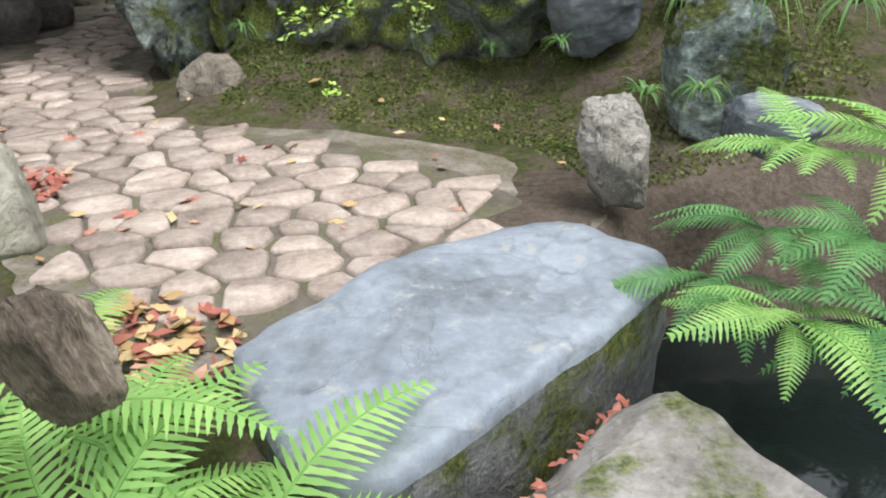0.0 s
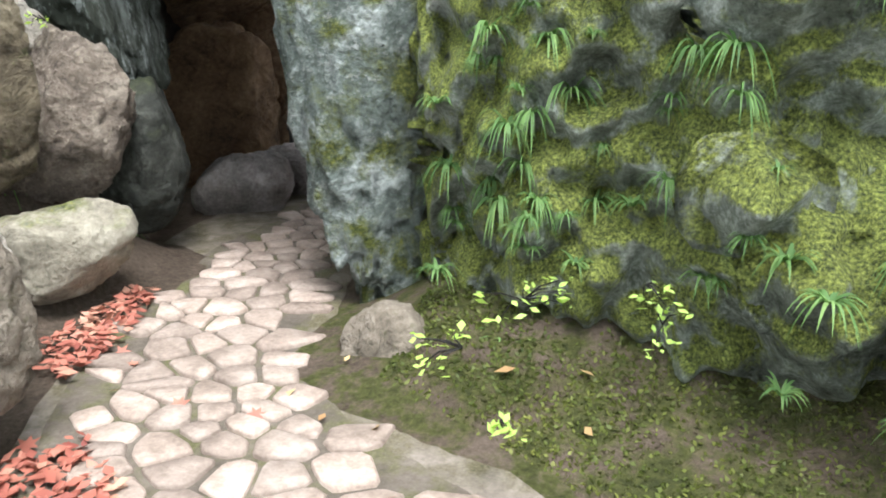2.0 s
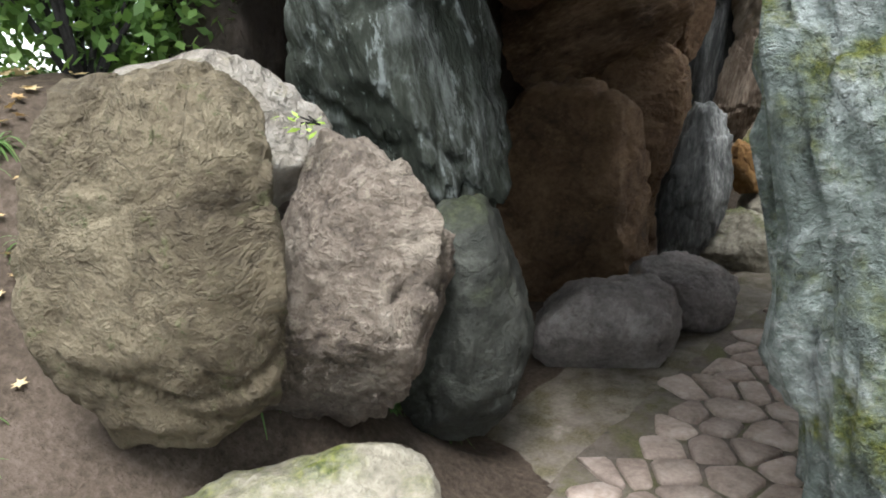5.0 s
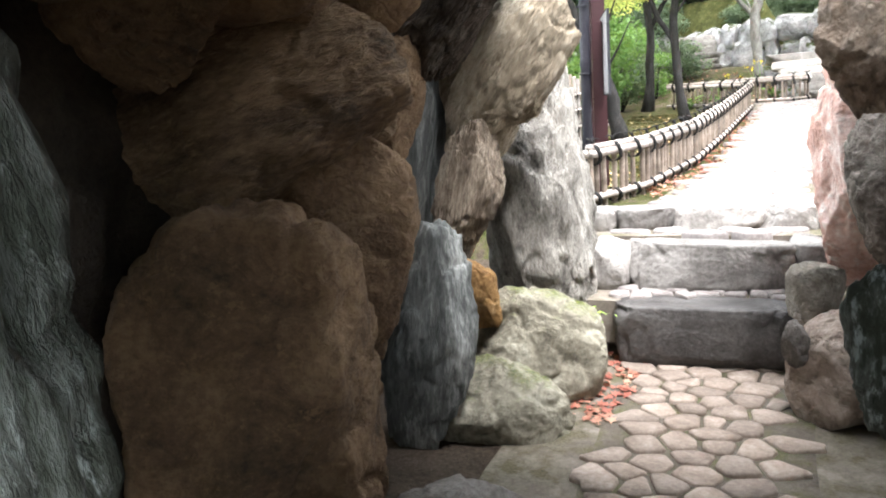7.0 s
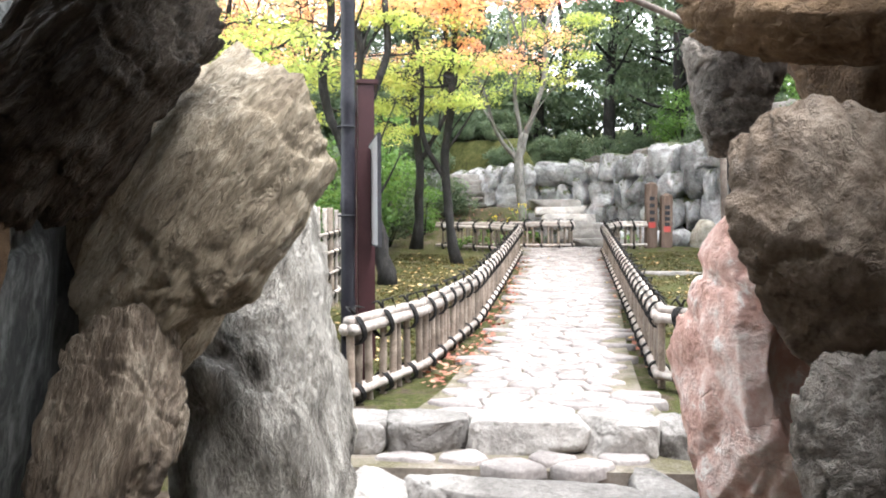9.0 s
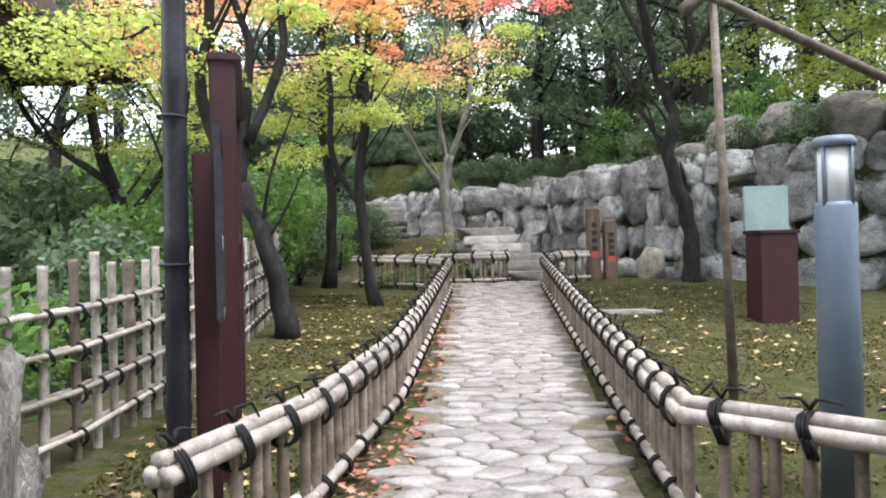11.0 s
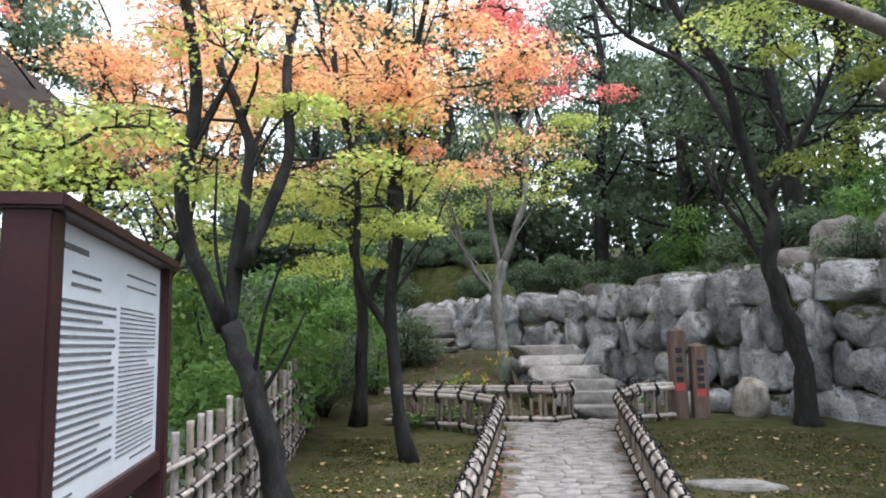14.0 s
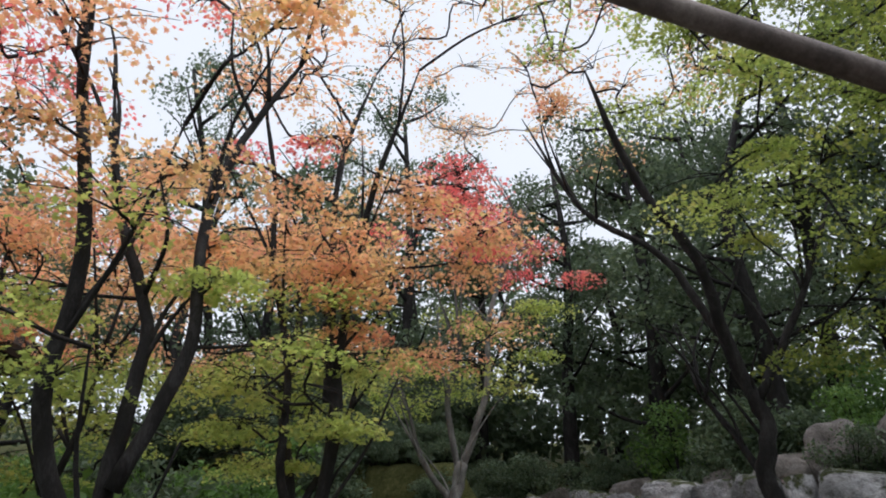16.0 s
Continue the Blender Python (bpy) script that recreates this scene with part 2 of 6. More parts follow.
BAMBOO = rough_stuff("aged_bamboo", [(0.17, 0.14, 0.12), (0.34, 0.295, 0.265), (0.53, 0.485, 0.45)], 6, stretch=(2, 2, 2), rough=0.5, bump=0.25, depth=0.004, vary=0.3)
BAMBOODARK = rough_stuff("brown_bamboo", [(0.08, 0.062, 0.048), (0.19, 0.15, 0.12), (0.3, 0.25, 0.205)], 6, rough=0.5, bump=0.25, depth=0.004, vary=0.35)
CORD = rough_stuff("black_palm_cord", [(0.006, 0.006, 0.006), (0.012, 0.011, 0.011), (0.03, 0.028, 0.028)], 30, depth=0.003, vary=0.1)
MAROON = rough_stuff("maroon_painted_steel", [(0.03, 0.011, 0.012), (0.038, 0.014, 0.016), (0.048, 0.019, 0.02)], 5, rough=0.45, bump=0.1, depth=0.003, vary=0.05)
BLACKPOLE = rough_stuff("black_bamboo_pole", [(0.007, 0.007, 0.01), (0.014, 0.013, 0.018), (0.03, 0.028, 0.034)], 6, rough=0.4, bump=0.15, depth=0.003)
BOARD = rough_stuff("white_board", [(0.62, 0.64, 0.68), (0.7, 0.72, 0.76), (0.75, 0.77, 0.8)], 2, rough=0.4, bump=0.03, depth=0.001, vary=0.0)
GREYBOARD = rough_stuff("aluminium_panel", [(0.28, 0.27, 0.27), (0.36, 0.345, 0.345), (0.41, 0.395, 0.395)], 2, rough=0.35, bump=0.03, depth=0.001, vary=0.0)
TEXTINK = rough_stuff("print_ink", [(0.1, 0.1, 0.11), (0.14, 0.14, 0.15), (0.18, 0.18, 0.19)], 8, bump=0.0, vary=0.0)
INK = rough_stuff("ink", [(0.02, 0.02, 0.025), (0.03, 0.03, 0.035), (0.05, 0.05, 0.05)], 8, bump=0.0, vary=0.0)
PALEINK = rough_stuff("faded_grey_ink", [(0.24, 0.23, 0.24), (0.27, 0.26, 0.27), (0.3, 0.29, 0.3)], 8, bump=0.0, vary=0.0)
REDPAINT = rough_stuff("red_paint", [(0.35, 0.05, 0.05), (0.45, 0.08, 0.07), (0.5, 0.12, 0.1)], 8, bump=0.1, vary=0.0)
POSTWOOD = rough_stuff("weathered_brown_wood", [(0.07, 0.045, 0.035), (0.14, 0.095, 0.075), (0.21, 0.155, 0.125)], 6, stretch=(2, 2, 0.2), depth=0.006)
POLEWOOD = rough_stuff("weathered_grey_brown_pole", [(0.04, 0.03, 0.024), (0.095, 0.073, 0.06), (0.18, 0.15, 0.125)], 7, stretch=(1.4, 1.4, 1.4), rough=0.6, bump=0.4, depth=0.004)
LAMPBODY = rough_stuff("blue_grey_lamp_paint", [(0.1, 0.13, 0.17), (0.125, 0.155, 0.2), (0.15, 0.18, 0.225)], 4, rough=0.4, bump=0.05, depth=0.002, vary=0.0)
TEAL = rough_stuff("grey_green_panel", [(0.18, 0.25, 0.24), (0.23, 0.3, 0.29), (0.28, 0.35, 0.33)], 3, bump=0.1, vary=0.0)
HUTWOOD = rough_stuff("dark_hut_wood", [(0.01, 0.007, 0.005), (0.024, 0.016, 0.011), (0.05, 0.033, 0.022)], 5, stretch=(1, 1, 0.3), depth=0.01)


def ground_stuff():
    """Moss, soil and needles in patches; bare soil where the mesh says so."""
    m, nt, p = nodes_of("moss_and_soil")
    tc = nt.nodes.new("ShaderNodeTexCoord")
    v = tc.outputs["Object"]
    a, b, c = noise_of(nt, v, 1.3, 8, 0.65, 0.5), noise_of(nt, v, 38, 6, 0.75), noise_of(nt, v, 6, 6, 0.7)
    moss = ramp_of(nt, sums(nt, "ADD", sums(nt, "MULTIPLY", b, 0.5), sums(nt, "MULTIPLY", c, 0.5)), [(0.022, 0.027, 0.01), (0.065, 0.07, 0.022), (0.125, 0.12, 0.045)], 0.36, 0.64)
    soil = ramp_of(nt, sums(nt, "ADD", sums(nt, "MULTIPLY", b, 0.5), sums(nt, "MULTIPLY", a, 0.5)), [(0.04, 0.03, 0.022), (0.09, 0.07, 0.052), (0.16, 0.125, 0.1)], 0.36, 0.64)
    at = nt.nodes.new("ShaderNodeAttribute")
    at.attribute_name = "bare"
    f = sums(nt, "ADD", at.outputs["Fac"], sums(nt, "MULTIPLY", sums(nt, "SUBTRACT", c, 0.5), 1.6))
    col = mixed(nt, ramp_of(nt, f, [(0, 0, 0), (1, 1, 1)], 0.42, 0.6), moss, soil)
    nt.links.new(col, p.inputs["Base Color"])
    p.inputs["Roughness"].default_value = 0.95
    p.inputs["Specular IOR Level"].default_value = 0.15
    bp = nt.nodes.new("ShaderNodeBump")
    bp.inputs["Strength"].default_value, bp.inputs["Distance"].default_value = 0.9, 0.03
    nt.links.new(sums(nt, "ADD", b, sums(nt, "MULTIPLY", c, 1.5)), bp.inputs["Height"])
    nt.links.new(bp.outputs[0], p.inputs["Normal"])
    return m


def leaf_stuff(name, cols, glow=0.35, scale=0.9, rough=0.55):
    """Leaves: colour by patch and by leaf, light coming through."""
    m, nt, p = nodes_of(name)
    tc = nt.nodes.new("ShaderNodeTexCoord")
    geo = nt.nodes.new("ShaderNodeNewGeometry")
    f = sums(nt, "ADD", sums(nt, "MULTIPLY", noise_of(nt, tc.outputs["Object"], scale, 3, 0.6), 0.78), sums(nt, "MULTIPLY", geo.outputs["Random Per Island"], 0.22))
    col = ramp_of(nt, f, cols, 0.25, 0.75)
    nt.links.new(col, p.inputs["Base Color"])
    p.inputs["Roughness"].default_value = rough
    p.inputs["Specular IOR Level"].default_value = 0.25
    tr = nt.nodes.new("ShaderNodeBsdfTranslucent")
    nt.links.new(mixed(nt, 1.0, col, (1.5, 1.5, 1.1), "MULTIPLY"), tr.inputs[0])
    mx = nt.nodes.new("ShaderNodeMixShader")
    mx.inputs[0].default_value = glow
    nt.links.new(p.outputs[0], mx.inputs[1])
    nt.links.new(tr.outputs[0], mx.inputs[2])
    nt.links.new(mx.outputs[0], nt.nodes["Material Output"].inputs[0])
    return m


MOSSGROUND = ground_stuff()
MAPLEGREEN = leaf_stuff("maple_leaf_yellow_green", [(0.2, 0.27, 0.09), (0.36, 0.43, 0.14), (0.57, 0.54, 0.22)], 0.65)
MAPLEORANGE = leaf_stuff("maple_leaf_orange", [(0.54, 0.46, 0.21), (0.7, 0.43, 0.28), (0.73, 0.33, 0.3)], 0.65)
MAPLERED = leaf_stuff("maple_leaf_red", [(0.68, 0.32, 0.26), (0.72, 0.2, 0.22), (0.68, 0.1, 0.18)], 0.65)
MAPLEDARK = leaf_stuff("maple_leaf_green", [(0.085, 0.125, 0.035), (0.19, 0.235, 0.065), (0.36, 0.35, 0.11)], 0.6)
EVERGREEN = leaf_stuff("evergreen_leaf", [(0.045, 0.07, 0.045), (0.105, 0.145, 0.09), (0.21, 0.26, 0.17)], 0.35, rough=0.4)
SHRUB = leaf_stuff("shrub_leaf", [(0.06, 0.115, 0.035), (0.125, 0.22, 0.06), (0.23, 0.34, 0.1)], 0.4, rough=0.45)
FERN = leaf_stuff("fern_leaf", [(0.14, 0.27, 0.07), (0.25, 0.42, 0.12), (0.4, 0.55, 0.18)], 0.4, 3)
DARKFERN = leaf_stuff("dark_fern_leaf", [(0.06, 0.15, 0.05), (0.12, 0.26, 0.09), (0.22, 0.37, 0.13)], 0.35, 3)
GRASS = leaf_stuff("grass_blade", [(0.05, 0.11, 0.035), (0.12, 0.22, 0.07), (0.24, 0.36, 0.12)], 0.35, 3)
LIME = leaf_stuff("lime_leaf", [(0.27, 0.42, 0.08), (0.4, 0.57, 0.13), (0.5, 0.68, 0.2)], 0.4, 3)
REDLITTER = leaf_stuff("fallen_red_leaf", [(0.17, 0.045, 0.035), (0.33, 0.12, 0.085), (0.5, 0.33, 0.23)], 0.1, 3)
TANLITTER = leaf_stuff("fallen_tan_leaf", [(0.25, 0.13, 0.06), (0.42, 0.3, 0.14), (0.5, 0.42, 0.25)], 0.1, 3)
YELLOWFLOWER = leaf_stuff("yellow_flower", [(0.6, 0.45, 0.02), (0.7, 0.55, 0.03), (0.75, 0.6, 0.05)], 0.2, 3)


def water_stuff():
    m, nt, p = nodes_of("dark_pond_water")
    tc = nt.nodes.new("ShaderNodeTexCoord")
    p.inputs["Base Color"].default_value = (0.008, 0.011, 0.01, 1)
    p.inputs["Roughness"].default_value = 0.08
    bp = nt.nodes.new("ShaderNodeBump")
    bp.inputs["Strength"].default_value, bp.inputs["Distance"].default_value = 0.15, 0.01
    nt.links.new(noise_of(nt, tc.outputs["Object"], 9, 3), bp.inputs["Height"])
    nt.links.new(bp.outputs[0], p.inputs["Normal"])
    return m


def frosted_stuff():
    m, nt, p = nodes_of("frosted_lamp_glass")
    p.inputs["Base Color"].default_value = (0.8, 0.8, 0.8, 1)
    p.inputs["Roughness"].default_value = 0.3
    p.inputs["Transmission Weight"].default_value = 0.3
    return m


WATER, FROSTED = water_stuff(), frosted_stuff()


# ---------------------------------------------------------------- builders
def mesh_of(name, verts, faces, material, smooth=True):
    me = bpy.data.meshes.new(name)
    me.from_pydata([tuple(v) for v in verts], [], faces)
    me.materials.append(material)
    if smooth:
        me.polygons.foreach_set("use_smooth", [True] * len(me.polygons))
    me.update()
    return me


def obj(name, me, parent=None, at=(0, 0, 0), label="", category="", group="", kind=""):
    ob = new(name, me)
    ob.location = at
    if parent:
        ob.parent = parent
    return tagged(ob, label, category, group, kind)


def empty(name, at, label, category, group=""):
    return tagged(new(name), label, category, group) if not any(at) else obj(name, None, None, at, label, category, group)


def boxes(items):
    """Verts and faces of bevel-less boxes: (centre, size)."""
    vs, fs = [], []
    for c, s in items:
        k = len(vs)
        vs += [(c[0] + s[0] / 2 * i, c[1] + s[1] / 2 * j, c[2] + s[2] / 2 * l) for l in (-1, 1) for j in (-1, 1) for i in (-1, 1)]
        fs += [[k + q for q in f] for f in ((0, 2, 3, 1), (4, 5, 7, 6), (0, 1, 5, 4), (2, 6, 7, 3), (0, 4, 6, 2), (1, 3, 7, 5))]
    return vs, fs


def box_mesh(name, size, material, bevel=0.006, centre=(0, 0, 0)):
    bm = bmesh.new()
    bmesh.ops.create_cube(bm, size=1, matrix=Matrix.Translation(centre) @ Matrix.Diagonal((*size, 1)))
    if bevel:
        bmesh.ops.bevel(bm, geom=bm.edges[:], offset=bevel, segments=2, affect="EDGES")
    me = bpy.data.meshes.new(name)
    bm.to_mesh(me)
    bm.free()
    me.materials.append(material)
    return me


def tube(points, radii, sides=8, wob=0.0, rnd=None):
    """A tapered, capped tube along a polyline."""
    pts = [Vector(p) for p in points]
    vs, fs = [], []
    ref = Vector((0.31, 0.77, 0.2)).normalized()
    for i, p in enumerate(pts):
        d = (pts[min(i + 1, len(pts) - 1)] - pts[max(i - 1, 0)]).normalized()
        u = d.cross(ref)
        if u.length < 0.1:
            u = d.cross(Vector((1, 0, 0)))
        u.normalize()
        w = d.cross(u)
        for k in range(sides):
            a = 2 * math.pi * k / sides
            r = radii[i] * (1 + (rnd.uniform(-wob, wob) if rnd else 0))
            vs.append(p + u * math.cos(a) * r + w * math.sin(a) * r)
    n = len(pts)
    for i in range(n - 1):
        for k in range(sides):
            fs.append((i * sides + k, i * sides + (k + 1) % sides, (i + 1) * sides + (k + 1) % sides, (i + 1) * sides + k))
    fs += [tuple(range(sides))[::-1], tuple((n - 1) * sides + k for k in range(sides))]
    return vs, fs


def joined(parts):
    vs, fs = [], []
    for v, f in parts:
        k = len(vs)
        vs += list(v)
        fs += [tuple(q + k for q in g) for g in f]
    return vs, fs


def smooth_line(points, per=6):
    """Catmull-Rom through the points."""
    p = [Vector(q) for q in points]
    p = [2 * p[0] - p[1]] + p + [2 * p[-1] - p[-2]]
    out = []
    for i in range(1, len(p) - 2):
        for k in range(per):
            t = k / per
            out.append(0.5 * ((2 * p[i]) + (p[i + 1] - p[i - 1]) * t + (2 * p[i - 1] - 5 * p[i] + 4 * p[i + 1] - p[i + 2]) * t * t + (3 * p[i] - p[i - 1] - 3 * p[i + 1] + p[i + 2]) * t ** 3))
    return out + [p[-2]]


def ico(level):
    bm = bmesh.new()
    bmesh.ops.create_icosphere(bm, subdivisions=level, radius=1)
    vs = [v.co.normalized() for v in bm.verts]
    fs = [tuple(v.index for v in f.verts) for f in bm.faces]
    bm.free()
    return vs, fs


ICO = {k: ico(k) for k in (2, 3, 4, 5, 6)}


def rock_mesh(name, size, material, seed, level=5, cuts=9, rough=1.0, top=None, boxy=0.72, crag=0.4, grain=0.0):
    """A boulder: a boxy ball with flats knocked off it, lumps and grain; top cuts it level."""
    rnd = random.Random(seed)
    planes = []
    for _ in range(cuts):
        n = Vector((rnd.gauss(0, 1), rnd.gauss(0, 1), rnd.gauss(0, 0.8))).normalized()
        planes.append((n, rnd.uniform(0.62, 0.88)))
    o = Vector((rnd.uniform(-50, 50), rnd.uniform(-50, 50), rnd.uniform(-50, 50)))
    base, fs = ICO[level]
    mean = (size[0] * size[1] * size[2]) ** (1 / 3)
    vs = []
    for b in base:
        v = Vector([math.copysign(abs(c) ** boxy, c) for c in b])
        v *= 1.0 + 0.1 * noise.noise(b * 1.1 + o)
        for n, d in planes:
            k = v.dot(n) - d
            if k > 0:
                v -= n * k * 0.86
        q = Vector((v.x * size[0], v.y * size[1], v.z * size[2])) * (1 / mean)
        f = noise.noise(q * 2.2 + o) * 0.055 + noise.noise(q * 6 + o) * 0.028 * rough
        if level > 3:
            f += (noise.noise(q * 15 + o) * 0.014 + noise.noise(q * 34 + o) * 0.006) * rough - 0.05 * min(rough, 1.6) * max(0, 0.12 - abs(noise.noise(q * 1.5 + o * 2))) / 0.12
            d, near = noise.voronoi(q * 2.1 + o)
            f += crag * (0.06 * noise.noise(near[0] * 5.3) - 0.04 * max(0, 0.12 - (d[1] - d[0])) / 0.12)
            d, near = noise.voronoi(q * 6.3 + o)
            f += crag * 0.022 * noise.noise(near[0] * 5.3)
        if grain:
            g = Vector((q.x, q.y, q.z * 0.16)) * 7 + o + Vector((1, 0.7, 0)) * 0.5 * noise.noise(q * 1.7 - o)
            f += grain * (0.05 * (1 - 2.2 * abs(noise.noise(g))) + 0.022 * noise.noise(g * 2.9) + 0.03 * noise.noise(Vector((q.x, q.y, q.z * 0.1)) * 2.6 + o))
        v = v * (1 + f)
        if top is not None and v.z > top:
            v.z = top + (v.z - top) * 0.12 + 0.02 * noise.noise(q * 3 + o)
        vs.append((v.x * size[0] / 2, v.y * size[1] / 2, v.z * size[2] / 2))
    return mesh_of(name, vs, fs, material)


def rock(name, label, material, at, size, yaw, lean, seed, group="", top=None, level=5, rough=1.0, boxy=0.72, cuts=9, crag=0.4, grain=0.0):
    ob = new(name, rock_mesh(name, size, material, seed, level, cuts, rough, top, boxy, crag, grain))
    ob.matrix_world = pose(*at, 0, 0, yaw) @ pose(0, 0, 0, 0, lean, 0)
    return tagged(ob, label, "rock", group)


def inside(poly, x, y):
    c = False
    for (x0, y0), (x1, y1) in zip(poly, poly[1:] + poly[:1]):
        if (y0 > y) != (y1 > y) and x < (x1 - x0) * (y - y0) / (y1 - y0) + x0:
            c = not c
    return c


def cells(seeds, reach, stretch=1.0):
    """The cells round the seeds, as lists of corners, in a plan stretched along x."""
    pts = np.array(seeds) / np.array([stretch, 1.0])
    out = []
    for i, s in enumerate(pts):
        poly = [s + np.array(q) * reach for q in ((-1, -1), (1, -1), (1, 1), (-1, 1))]
        d = np.hypot(*(pts - s).T)
        for j in np.argsort(d)[1:22]:
            if d[j] > 2.6 * reach:
                break
            n, mid = pts[j] - s, (pts[j] + s) / 2
            new_poly = []
            for a, b in zip(poly, poly[1:] + poly[:1]):
                da, db = np.dot(a - mid, n), np.dot(b - mid, n)
                if da <= 0:
                    new_poly.append(a)
                if da * db < 0:
                    new_poly.append(a + (b - a) * da / (da - db))
            poly = new_poly
            if len(poly) < 3:
                break
        out.append([p * np.array([stretch, 1.0]) for p in poly])
    return out


def scatter(poly, gap, seed, stretch=1.0, tries=26000):
    """Spread seeds in the outline, about gap apart."""
    rnd = random.Random(seed)
    xs, ys = [p[0] for p in poly], [p[1] for p in poly]
    got, grid = [], {}
    for _ in range(tries):
        x, y = rnd.uniform(min(xs), max(xs)), rnd.uniform(min(ys), max(ys))
        if not inside(poly, x, y):
            continue
        gx, gy = int(x / stretch / gap), int(y / gap)
        if any(math.hypot((x - a) / stretch, y - b) < gap * rnd.uniform(0.75, 1.05) for i in (-1, 0, 1) for j in (-1, 0, 1) for a, b in grid.get((gx + i, gy + j), ())):
            continue
        grid.setdefault((gx, gy), []).append((x, y))
        got.append((x, y))
    return got


def paver(poly, joint, height, rnd, outline):
    """One flat stone: worn outline, rounded shoulder, uneven top."""
    c = sum(poly) / len(poly)
    size = np.mean([np.hypot(*(p - c)) for p in poly])
    ring = []
    for a, b in zip(poly, poly[1:] + poly[:1]):
        if np.hypot(*(b - a)) < 0.012:
            continue
        for t in (0.13, 0.87):
            ring.append(a + (b - a) * t)
    if len(ring) < 5:
        return None
    k = 1 - joint / size
    ring = [(p - c) * k * rnd.uniform(0.97, 1.02) for p in ring]
    for i, p in enumerate(ring):
        for s in (1.0, 0.85, 0.7, 0.55, 0.4):
            if inside(outline, c[0] + p[0] * s, c[1] + p[1] * s):
                break
        ring[i] = p * s
    n = len(ring)
    tx, ty = rnd.uniform(-0.03, 0.03), rnd.uniform(-0.03, 0.03)
    vs = [(p[0] * 1.02, p[1] * 1.02, -0.03) for p in ring]
    vs += [(p[0], p[1], height * 0.55 + tx * p[0] + ty * p[1]) for p in ring]
    vs += [(p[0] * 0.9, p[1] * 0.9, height + tx * p[0] + ty * p[1]) for p in ring]
    fs = [(r * n + i, r * n + (i + 1) % n, (r + 1) * n + (i + 1) % n, (r + 1) * n + i) for r in (0, 1) for i in range(n)]
    fs.append(tuple(range(2 * n, 3 * n)))
    return c, vs, fs


STAR = [(0, -0.5), (0.14, -0.2), (0.46, -0.34), (0.27, -0.02), (0.5, 0.22), (0.17, 0.17), (0, 0.56), (-0.17, 0.17), (-0.5, 0.22), (-0.27, -0.02), (-0.46, -0.34), (-0.14, -0.2)]
KITE = [(0, -0.5), (0.26, -0.05), (0, 0.5), (-0.26, -0.05)]


def leaf_mesh(name, centres, size, material, shape, flat=0.5, seed=0, fold=0.12):
    """Many leaves in one mesh; flat: how nearly level they lie."""
    rng = np.random.default_rng(seed)
    centres = np.asarray(centres, float)
    n, k = len(centres), len(shape)
    nrm = rng.normal(0, 1, (n, 3)) * (1 - flat) + np.array([0, 0, 1.0]) * (flat + 0.15)
    nrm /= np.linalg.norm(nrm, axis=1)[:, None]
    a = rng.normal(0, 1, (n, 3))
    u = np.cross(nrm, a)
    u /= np.linalg.norm(u, axis=1)[:, None]
    w = np.cross(nrm, u)
    s = size * rng.uniform(0.6, 1.3, n)
    t = np.array(shape)
    co = centres[:, None, :] + s[:, None, None] * (t[None, :, 0, None] * u[:, None, :] + t[None, :, 1, None] * w[:, None, :] + fold * np.abs(t[None, :, 0, None]) * nrm[:, None, :])
    me = bpy.data.meshes.new(name)
    me.vertices.add(n * k)
    me.vertices.foreach_set("co", co.reshape(-1))
    me.loops.add(n * k)
    me.loops.foreach_set("vertex_index", np.arange(n * k, dtype=np.int32))
    me.polygons.add(n)
    me.polygons.foreach_set("loop_start", np.arange(0, n * k, k, dtype=np.int32))
    me.materials.append(material)
    me.update(calc_edges=True)
    return me


def spray(rng, centre, r, n, thin=0.22):
    """Leaf places in a flat, ragged cloud."""
    p = rng.normal(0, 1, (n, 3))
    p /= np.linalg.norm(p, axis=1)[:, None]
    p *= (rng.uniform(0, 1, n) ** 0.45)[:, None]
    q = p * np.array([r, r, r * thin])
    q[:, 2] -= 0.22 * r * (q[:, 0] ** 2 + q[:, 1] ** 2) / (r * r)
    keep = np.sin(p[:, 0] * 9 + centre[0] * 7) + np.sin(p[:, 1] * 8 + centre[1] * 5) + rng.normal(0, 0.7, n) > -0.7
    return (q + np.array(centre))[keep]


def garden_z(y):
    u = min(max(y - 9.5, 0), 9.8)
    return 0.78 + 0.02 * u + 0.0045 * u * u


# ---------------------------------------------------------------- ground
WALL_LINE = [(7.0, 14.5), (3.4, 18.0), (1.9, 19.6), (0.95, 21.0), (0.15, 22.8), (-1.3, 24.8), (-4.4, 26.8), (-12, 28.5)]


def behind_wall(x, y):
    """Metres behind the retaining wall; minus: before it."""
    best, side = 1e9, -1
    for (x0, y0), (x1, y1) in zip(WALL_LINE, WALL_LINE[1:]):
        dx, dy = x1 - x0, y1 - y0
        t = min(1, max(0, ((x - x0) * dx + (y - y0) * dy) / (dx * dx + dy * dy)))
        d = math.hypot(x - x0 - t * dx, y - y0 - t * dy)
        if d < best:
            best, side = d, dx * (y - y0) - dy * (x - x0)
    return best if side < 0 else -best


def step_up(a, b, v):
    t = min(1, max(0, (v - a) / (b - a)))
    return t * t * (3 - 2 * t)


